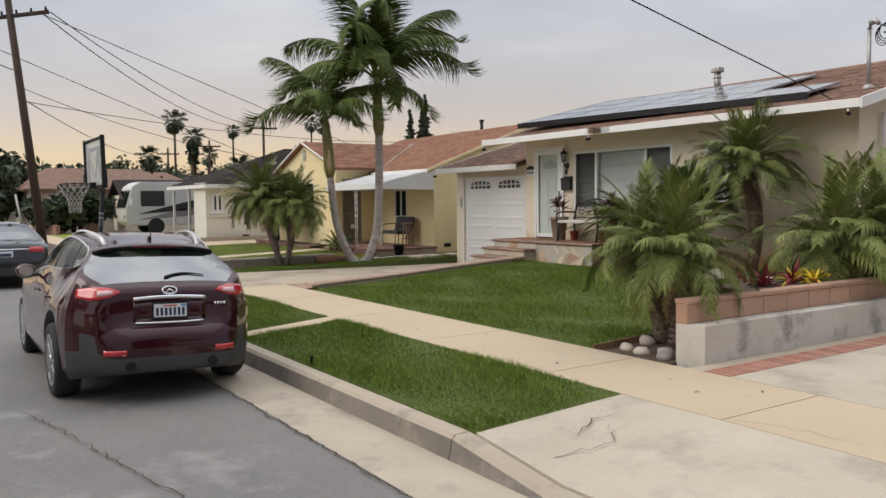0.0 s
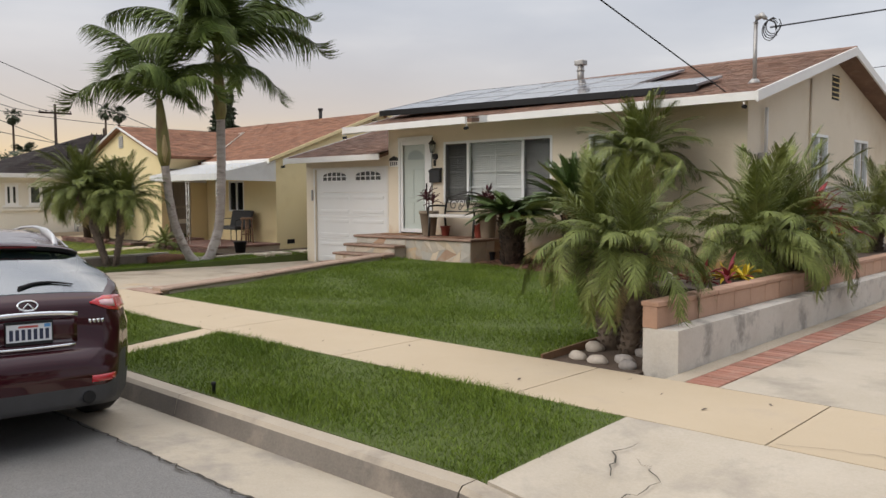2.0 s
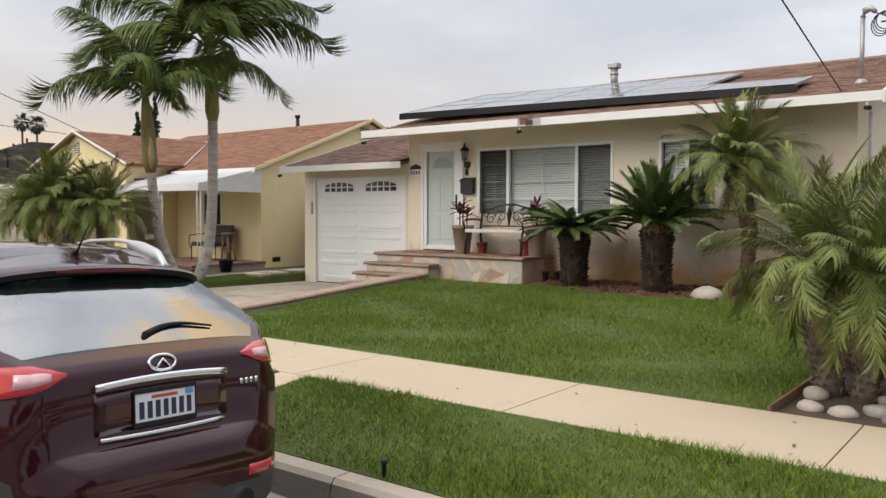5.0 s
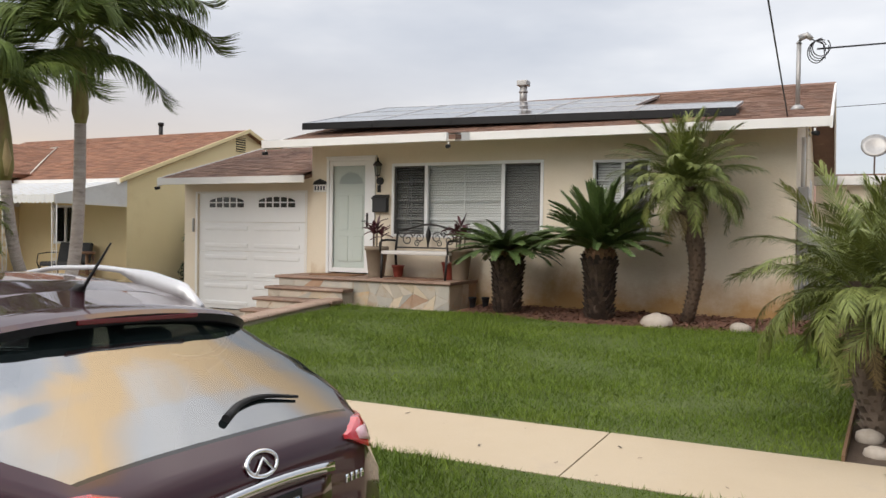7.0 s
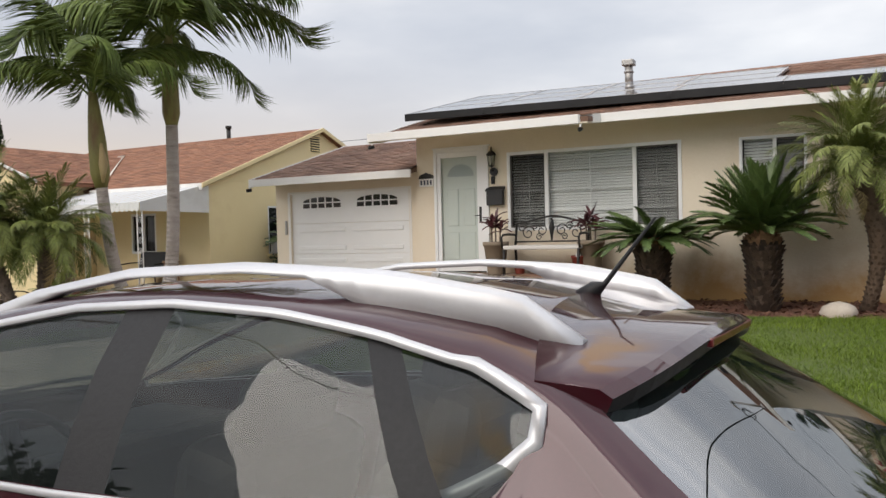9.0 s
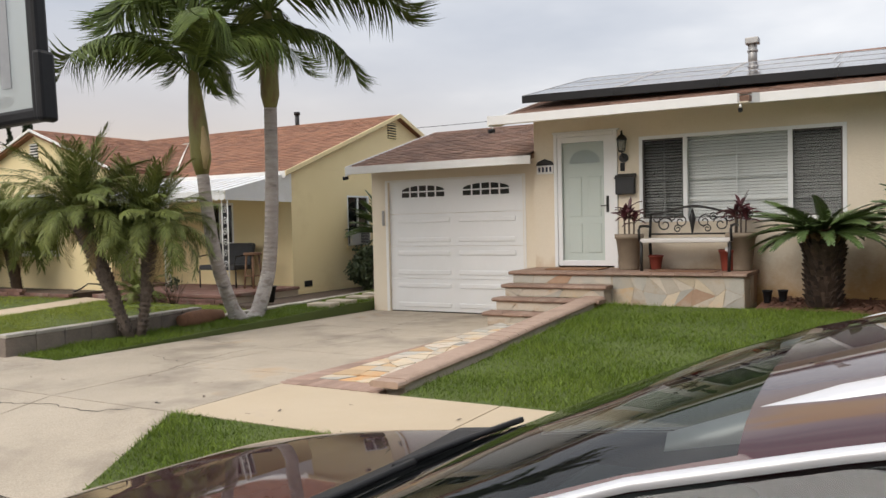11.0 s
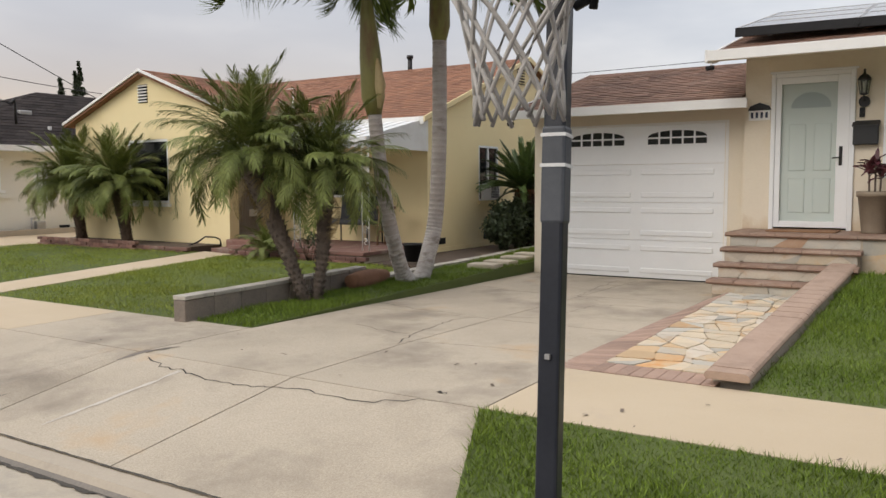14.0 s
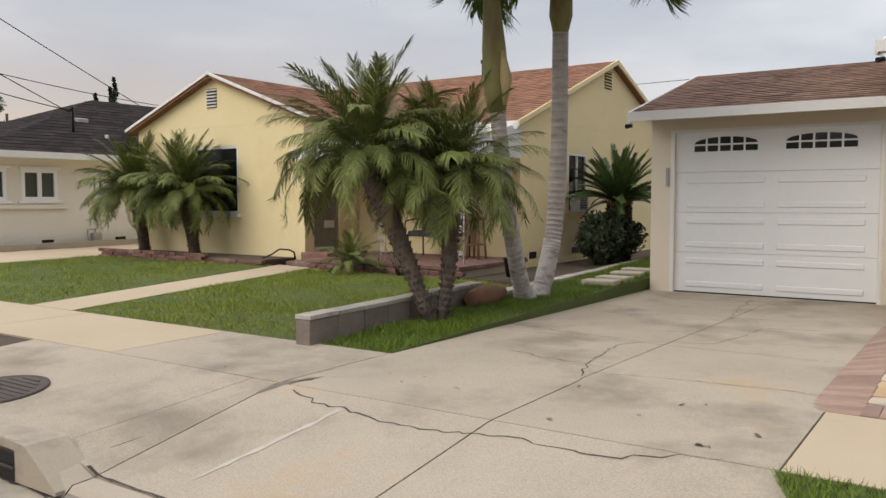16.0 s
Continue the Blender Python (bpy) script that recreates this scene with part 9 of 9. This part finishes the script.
for s in (-1, 1):
    for y in (1.5, 6.0):
        bm = lathed([(0.40, -0.12), (0.42, -0.1), (0.42, 0.1), (0.40, 0.12)], 20)
        bmesh.ops.transform(bm, matrix=Matrix.Translation((s * 1.1, y, 0.42)) @ Matrix.Rotation(radians(90), 4, "Y"), verts=bm.verts)
        part("wheel", bm, RUBBER, rv)
    part("mirror", boxed(s * 1.3 - 0.08, s * 1.3 + 0.08, 0.2, 0.28, 1.5, 1.85, 0.02), WHITE_GLOSS, rv)
    part("head_lamp", boxed(s * 0.85 - 0.2, s * 0.85 + 0.2, -0.015, 0.05, 0.82, 1.02, 0.02), LENS_CLEAR, rv)
part("roof_unit", boxed(-0.4, 0.4, 3.5, 4.5, 2.70, 2.98, 0.08), BLACK, rv)
redcar, rf, _, _ = build_car(SEDAN, "red_car", "red car parked in a drive down the street", (-33.5, -5.0, 0.02), material("red_paint", (0.30, 0.012, 0.014), (0.35, 0.02, 0.02), 3, 0.3, 0, 60, coat=1.0))
lean_post = thing("grey_post", "slim leaning grey post by the far kerb", "post", (-26.5, -7.6, 0.0))
part("post_body", tubed([(0, 0, -0.1), (0, -0.35, 2.2)], 0.05, 8), GREY_METAL, lean_post)


# ---- pieces of paving and walls, last ----
def piece_mesh(name, bm, mat):
    bm.normal_update()
    me = bpy.data.meshes.new(name)
    bm.to_mesh(me)
    bm.free()
    me.materials.append(mat)
    return me


def place(name, me, parent, m):
    ob = new(name, me)
    ob.parent = parent
    ob.matrix_parent_inverse = parent.matrix_world.inverted()
    ob.matrix_basis = m
    return ob


pr = random.Random(21)
# brick edging beside the side driveway
edging = thing("brick_edging", "flush red brick edging along the side driveway", "edging", (12.87, -2, 0.1), kind="structure")
RED_PAVER = material("red_paver", (0.30, 0.125, 0.085), (0.42, 0.21, 0.15), 5, 0.9, 0.5, 60, stain=(0.38, 0.28, 0.22), stain_at=(0.5, 0.8), stain_scale=3, own=0.2)
me = piece_mesh("brick", boxed(-0.135, 0.135, -0.043, 0.043, -0.03, 0.012, 0.005), RED_PAVER)
y = -6.19
while y < 3.5:
    place("brick", me, edging, pose(12.87, y, 0.095 + 0.0033 * (y + 6.2) + pr.uniform(-0.002, 0.002), 0, 0, pr.uniform(-1, 1)))
    y += 0.093
# planter: pink blocks in two courses
me = piece_mesh("block", boxed(-0.07, 0.07, -0.194, 0.194, -0.094, 0.094, 0.007), PINK)
cap = piece_mesh("coping", boxed(-0.085, 0.085, -0.194, 0.194, -0.022, 0.022, 0.008), PINK)
y, j = -5.84, 0
while y < 4.5:
    place("block", me, planter, pose(12.30, y, 0.56 + 0.0, 0, 0, pr.uniform(-0.5, 0.5)))
    place("coping", cap, planter, pose(12.30, y, 0.678 + pr.uniform(-0.003, 0.003), 0, 0, pr.uniform(-0.6, 0.6)))
    y += 0.396
# brick coping of the lawn wall: short crosswise pieces with rounded noses
bm = bmesh.new()
prof = [(-0.125, -0.026), (-0.14, -0.01), (-0.135, 0.014), (-0.115, 0.026), (0.115, 0.026), (0.138, 0.014), (0.148, -0.006), (0.142, -0.022), (0.125, -0.03)]
prism(bm, [(x, -0.0955, z) for x, z in prof], (0, 0.191, 0))
COPING = material("pink_coping_brick", (0.34, 0.235, 0.175), (0.43, 0.31, 0.235), 5, 0.85, 0.5, 60, stain=(0.26, 0.18, 0.135), stain_at=(0.52, 0.75), stain_scale=4, own=0.03)
me = piece_mesh("coping_brick", fix(bm), COPING)
for (xa, ya), (xb, yb) in zip(WALLP, WALLP[1:]):
    n = max(1, round(math.hypot(xb - xa, yb - ya) / 0.192))
    for k in range(n):
        t = (k + 0.5) / n
        x, y = xa + (xb - xa) * t, ya + (yb - ya) * t
        slope = math.degrees(math.atan2(lawn_z(0, yb) - lawn_z(0, ya), yb - ya))
        place("coping_brick", me, lawn_wall, pose(x, y, lawn_z(0, y) + 0.082, slope, 0, -math.degrees(math.atan2(xb - xa, yb - ya)) + pr.uniform(-0.2, 0.2)))
place("coping_brick", me, lawn_wall, pose(4.06, -6.17, lawn_z(0, -6.2) + 0.08, 0, 0, 0))
# bricks framing the flagstone path
path = thing("flagstone_path", "flagstone path with a salmon brick border", "path", (3.6, -4.2, 0.08), kind="structure")
me = piece_mesh("border_brick", boxed(-0.145, 0.145, -0.047, 0.047, -0.03, 0.012, 0.005), BRICK)
path_z = lambda y: 0.092 + 0.070 * (y - SW_B) / (-2.1 - SW_B)  # noqa: E731
y = -6.18
while y < -2.10:
    low = 0.092 - 0.042 * (y - SW_B) / (-2.3 - SW_B) + 0.002
    drop = path_z(y) + 0.006 - low
    place("border_brick", me, path, pose(2.985, y, (path_z(y) + low) / 2 - 0.004, 0, -math.degrees(math.atan2(drop, 0.27)), pr.uniform(-0.5, 0.5)))
    y += 0.0965
x = 3.17
while x < 3.96:
    place("border_brick", me, path, pose(x, -6.10, path_z(-6.1) + 0.004, 0, 0, 90 + pr.uniform(-1, 1)))
    x += 0.0965


def shards(bounds, nx, ny, jitter, gap, seed):
    """Irregular flat stones: a jittered grid, each cell a separate polygon drawn in by the gap."""
    r = random.Random(seed)
    x0, x1, y0, y1 = bounds
    P = {}
    for i in range(nx + 1):
        for j in range(ny + 1):
            dx = 0 if i in (0, nx) else r.uniform(-jitter, jitter) * (x1 - x0) / nx
            dy = 0 if j in (0, ny) else r.uniform(-jitter, jitter) * (y1 - y0) / ny
            P[i, j] = Vector((x0 + (x1 - x0) * (i + (0.25 if j % 2 and 0 < i < nx else 0)) / nx + dx, y0 + (y1 - y0) * j / ny + dy))
    res = []
    for i in range(nx):
        for j in range(ny):
            q = [P[i, j], P[i + 1, j], P[i + 1, j + 1], P[i, j + 1]]
            if r.random() < 0.45:
                k = r.choice((0, 1))
                for t in ((q[0], q[1], q[2]), (q[0], q[2], q[3])) if k else ((q[0], q[1], q[3]), (q[1], q[2], q[3])):
                    res.append(list(t))
            else:
                res.append(q)
    out = []
    for q in res:
        c = sum(q, Vector((0, 0))) / len(q)
        # shrink and round the corners a little
        ring = []
        for a, b in zip(q, q[1:] + q[:1]):
            for t in (0.07, 0.5, 0.93):
                p = a.lerp(b, t)
                d = c - p
                ring.append(p + d.normalized() * (min(gap, d.length * 0.3) + (r.uniform(-0.012, 0.008) * min(1, (b - a).length / 0.2) if t == 0.5 else 0)))
        out.append((c, ring))
    return out


STONES = [material(f"path_stone_{k}", a, b, 4, 0.8, 0.5, 40, stain=s, stain_at=(0.5, 0.72), stain_scale=4, own=0.16) for k, (a, b, s) in enumerate((
    ((0.50, 0.41, 0.29), (0.61, 0.52, 0.39), (0.58, 0.38, 0.20)), ((0.50, 0.34, 0.19), (0.59, 0.43, 0.26), (0.58, 0.28, 0.09)), ((0.40, 0.375, 0.32), (0.49, 0.46, 0.40), (0.52, 0.45, 0.35)), ((0.49, 0.425, 0.34), (0.58, 0.52, 0.43), (0.44, 0.31, 0.19)), ((0.36, 0.225, 0.145), (0.44, 0.30, 0.20), (0.42, 0.34, 0.26))))]
for c, ring in shards((3.13, 3.90, -5.95, -2.09), 4, 17, 0.34, 0.005, 3):
    bm = bmesh.new()
    h = pr.uniform(0.010, 0.018)
    prism(bm, [(p.x - c.x, p.y - c.y, -0.03) for p in ring], (0, 0, 0.03 + h))
    place("flagstone", piece_mesh("flagstone", fix(bm), STONES[pr.choice((0, 0, 0, 1, 2, 3, 3))]), path, pose(c.x, c.y, path_z(c.y), 0, 0, 0))
# stone facing of porch front, side and risers
def facing(x0, x1, y, z0, z1, nx, nz, seed, turn=None):
    for c, ring in shards((x0, x1, z0, z1), nx, nz, 0.30, 0.004, seed):
        bm = bmesh.new()
        prism(bm, [(p.x - c.x, 0.01, p.y - c.y) for p in ring], (0, -0.01 - pr.uniform(0.004, 0.012), 0))
        m = pose(c.x, y, c.y) if turn is None else turn @ pose(c.x, y, c.y)
        place("facing_stone", piece_mesh("facing_stone", fix(bm), STONES[pr.choice((3, 2, 0, 3, 2, 0, 3, 3, 2, 0, 3, 2, 4))]), porch, m)


facing(4.38, 6.06, -1.21, 0.36, 0.752, 8, 2, 5)
facing(-1.21, -0.24, -6.06, 0.36, 0.752, 3, 1, 6, Matrix.Rotation(radians(90), 4, "Z"))
for k in range(4):
    zt, zb = 0.80 - 0.165 * k - 0.05, 0.80 - 0.165 * (k + 1)
    facing(2.925, 4.36, -1.21 - 0.29 * k, max(zb, 0.05), zt, 5, 1, 30 + k)
# tiled treads with rounded noses
TREAD = material("brown_tile", (0.20, 0.125, 0.088), (0.31, 0.20, 0.145), 4, 0.7, 0.3, 50, stain=(0.40, 0.31, 0.24), stain_at=(0.52, 0.8), stain_scale=3, own=0.12)


def tread(x0, x1, y0, y1, zt, n):
    w = (x1 - x0) / n
    bm = bmesh.new()
    d = y1 - y0
    prism(bm, [(-w / 2 + 0.003, -0.03, -0.05), (-w / 2 + 0.003, -0.05, -0.03), (-w / 2 + 0.003, -0.045, -0.01), (-w / 2 + 0.003, -0.02, 0.0), (-w / 2 + 0.003, d, 0.0), (-w / 2 + 0.003, d, -0.05)], (w - 0.006, 0, 0))
    me = piece_mesh("tile", fix(bm), TREAD)
    for k in range(n):
        place("tile", me, porch, pose(x0 + w * (k + 0.5), y0, zt + pr.uniform(-0.0015, 0.0015)))


tread(2.86, 6.10, -1.21, -0.24, PORCH, 11)
for k in range(3):
    tread(2.875 - 0.006 * k, 4.40, -1.21 - 0.29 * (k + 1), -1.21 - 0.29 * k - 0.035, 0.635 - 0.165 * k, 5)

# ---- cracks and repairs in the driveway ----
def crack(name, pts, width, zf, seed, mat=None, label="dark crack wandering across the concrete", rough=0.025):
    r = random.Random(seed)
    line = []
    for (xa, ya), (xb, yb) in zip(pts, pts[1:]):
        n = max(2, int(math.hypot(xb - xa, yb - ya) / 0.06))
        for i in range(n):
            t = i / n
            line.append(Vector((xa + (xb - xa) * t + r.uniform(-rough, rough), ya + (yb - ya) * t + r.uniform(-rough, rough), 0)))
    line.append(Vector((*pts[-1], 0)))
    bm = bmesh.new()
    prev = None
    for i, p in enumerate(line):
        d = (line[min(i + 1, len(line) - 1)] - line[max(i - 1, 0)]).normalized()
        s = Vector((-d.y, d.x, 0)) * width * 0.5 * r.uniform(0.4, 1.3) * min(1, 0.3 + (len(line) - 1 - i) * 0.2)
        a, b = p + s, p - s
        row = (bm.verts.new((a.x, a.y, zf(a.x, a.y))), bm.verts.new((b.x, b.y, zf(b.x, b.y))))
        if prev:
            bm.faces.new((prev[0], prev[1], row[1], row[0]))
        prev = row
    fix(bm)
    structure(name, bm, mat or CRACK, label, "crack")


def drive_top(x, y):
    if y > SW_B:
        return float(np.interp(y, [SW_B, -4.55, -2.3, 0.3], [0.1, 0.075, 0.035, 0.0])) + 0.003
    if y > SW_F:
        return 0.106
    return 0.1 + (float(np.interp(y, [CURB_Y + 0.16, SW_F], [0, 1])) - 1) * (0.1 - (curb_top(min(max(x, 0.45), 3.2)) + 0.01)) + 0.003


OIL = material("oily_concrete", (0.13, 0.11, 0.09), (0.24, 0.20, 0.16), 9, 0.8, 0.3, 60)
SCRAPE = material("scraped_pale_concrete", (0.44, 0.395, 0.33), (0.56, 0.51, 0.44), 9, 0.9, 0.3, 60)
crack("driveway_crack_a", [(0.02, -7.54), (0.30, -7.62), (0.60, -7.65), (0.89, -7.70), (1.29, -7.68), (1.65, -7.61), (2.01, -7.63), (2.16, -7.64), (2.50, -7.49), (2.70, -7.43)], 0.011, drive_top, 1)
crack("driveway_crack_b", [(-0.26, -4.20), (0.43, -4.39), (1.21, -4.50), (1.74, -4.24), (1.83, -3.83), (1.91, -2.98), (2.27, -2.85), (2.55, -2.88)], 0.010, drive_top, 2)
crack("driveway_crack_c", [(1.41, -6.15), (1.24, -5.74), (1.20, -5.49), (1.11, -4.82), (1.21, -4.50)], 0.011, drive_top, 3)
crack("driveway_crack_d", [(0.49, -5.52), (0.86, -5.68), (1.24, -5.74)], 0.009, drive_top, 4)
crack("driveway_crack_e", [(1.75, -2.65), (1.41, -2.37), (1.26, -1.37), (1.18, -0.32)], 0.009, drive_top, 5)
crack("driveway_crack_f", [(1.38, -6.02), (1.98, -5.87), (2.68, -5.80), (2.94, -5.83)], 0.007, drive_top, 6, rough=0.008)
crack("driveway_stain", [(-0.26, -7.66), (-0.13, -7.47), (-0.05, -7.17)], 0.07, drive_top, 7, OIL, "dark oily stain on the concrete")
crack("driveway_scrape", [(0.53, -7.66), (0.48, -8.21), (0.42, -8.65)], 0.038, drive_top, 8, SCRAPE, "pale scraped line on the apron", 0.008)
crack("tar_spot", [(2.50, -7.25), (2.54, -7.27), (2.60, -7.30)], 0.03, lambda x, y: 0.107, 15, label="black tar spot on the pavement")
crack("apron_tar_line", [(-0.10, -8.76), (-0.13, -8.60), (-0.14, -8.52)], 0.018, lambda x, y: 0.012, 16, label="dark tar line beside the drain")
crack("apron_east_crack_a", [(13.3, -8.3), (13.15, -8.0), (13.2, -7.8)], 0.012, lambda x, y: float(np.interp(y, [-8.84, -7.46], [-0.06, 0.1])) + 0.004, 9)
crack("apron_east_crack_b", [(13.4, -8.75), (13.55, -8.2), (13.3, -8.0)], 0.008, lambda x, y: float(np.interp(y, [-8.84, -7.46], [-0.09, 0.1])) + 0.006, 10)
crack("sidewalk_east_crack", [(13.9, -7.4), (14.3, -7.25), (14.75, -7.2)], 0.004, lambda x, y: 0.107, 11)
crack("gutter_seam", [(-0.9, -9.03), (1.0, -9.035), (2.2, -9.03), (3.5, -9.035)], 0.05, lambda x, y: -0.178, 12, label="dirt-filled seam along the gutter")
crack("apron_seam", [(-0.2, -8.83), (0.15, -8.84), (1.4, -8.845), (2.6, -8.84), (3.5, -8.84)], 0.02, lambda x, y: curb_top(x) + 0.014, 14, label="dirt-filled seam behind the dropped curb", rough=0.004)
crack("road_seam", [(5, -9.66), (9, -9.67), (13, -9.66), (19, -9.66)], 0.016, lambda x, y: -0.160, 13, label="dirt-filled seam between asphalt and gutter")
for k, (xa, ya, xb, yb) in enumerate(((14.5, -10.6, 9.5, -11.4), (12, -13.0, 16, -10.4), (6, -12.5, 2, -11))):
    crack(f"road_crack_{k}", [(xa, ya), ((xa + xb) / 2 + 0.3, (ya + yb) / 2 + 0.15), (xb, yb)], 0.014, lambda x, y: -0.158, 20 + k, label="thin crack in the worn asphalt")
# lawn edging board
eb = thing("lawn_edging", "thin dark edging board between lawn and soil bed", "edging", (11.4, -4, 0.15), kind="structure")
bm = bmesh.new()
pts = [(11.3, -6.24), (11.5, -3.0), (11.35, -1.6)]
for (xa, ya), (xb, yb) in zip(pts, pts[1:]):
    prism(bm, [(xa, ya, lawn_z(0, ya) - 0.08), (xa + 0.02, ya, lawn_z(0, ya) - 0.08), (xa + 0.02, ya, lawn_z(0, ya) + 0.035), (xa, ya, lawn_z(0, ya) + 0.035)], (xb - xa, yb - ya, lawn_z(0, yb) - lawn_z(0, ya)))
under(part("edging_board", fix(bm), WOOD, None), eb)
# bark chips on the mulch, fallen leaves on the paving
r = np.random.default_rng(33)
n = 2600
p = np.c_[6.3 + r.random(n) * 4.9, -1.65 + r.random(n) * 1.4]
z = np.array([lawn_z(0, y) for y in p[:, 1]])
a, s = r.random(n) * 6.3, 0.012 + 0.025 * r.random(n)
u = np.c_[np.cos(a), np.sin(a), r.normal(size=n) * 0.3] * s[:, None]
w = np.c_[-np.sin(a), np.cos(a), r.normal(size=n) * 0.3] * (s * 0.4)[:, None]
b = np.c_[p, z + 0.006]
tagged(raw_mesh("bark_chips", np.stack([b - u - w, b + u - w, b + u + w, b - u + w], 1).reshape(-1, 3), np.arange(4 * n).reshape(-1, 4), MULCH), "loose reddish bark chips over the bed", "bark mulch", "", "stuff")
n = 55
p = np.c_[-1 + r.random(n) * 15, -7.4 + r.random(n) * 1.1]
a, s = r.random(n) * 6.3, 0.008 + 0.014 * r.random(n)
u = np.c_[np.cos(a), np.sin(a), 0.2 + 0 * a] * s[:, None]
w = np.c_[-np.sin(a), np.cos(a), 0 * a] * (s * 0.5)[:, None]
b = np.c_[p, np.full(n, 0.110)]
tagged(raw_mesh("fallen_leaves", np.stack([b - u - w, b + u - w, b + u + w, b - u + w], 1).reshape(-1, 3), np.arange(4 * n).reshape(-1, 4), BARK), "scattered small dry leaves on the pavement", "dry leaves", "", "stuff")
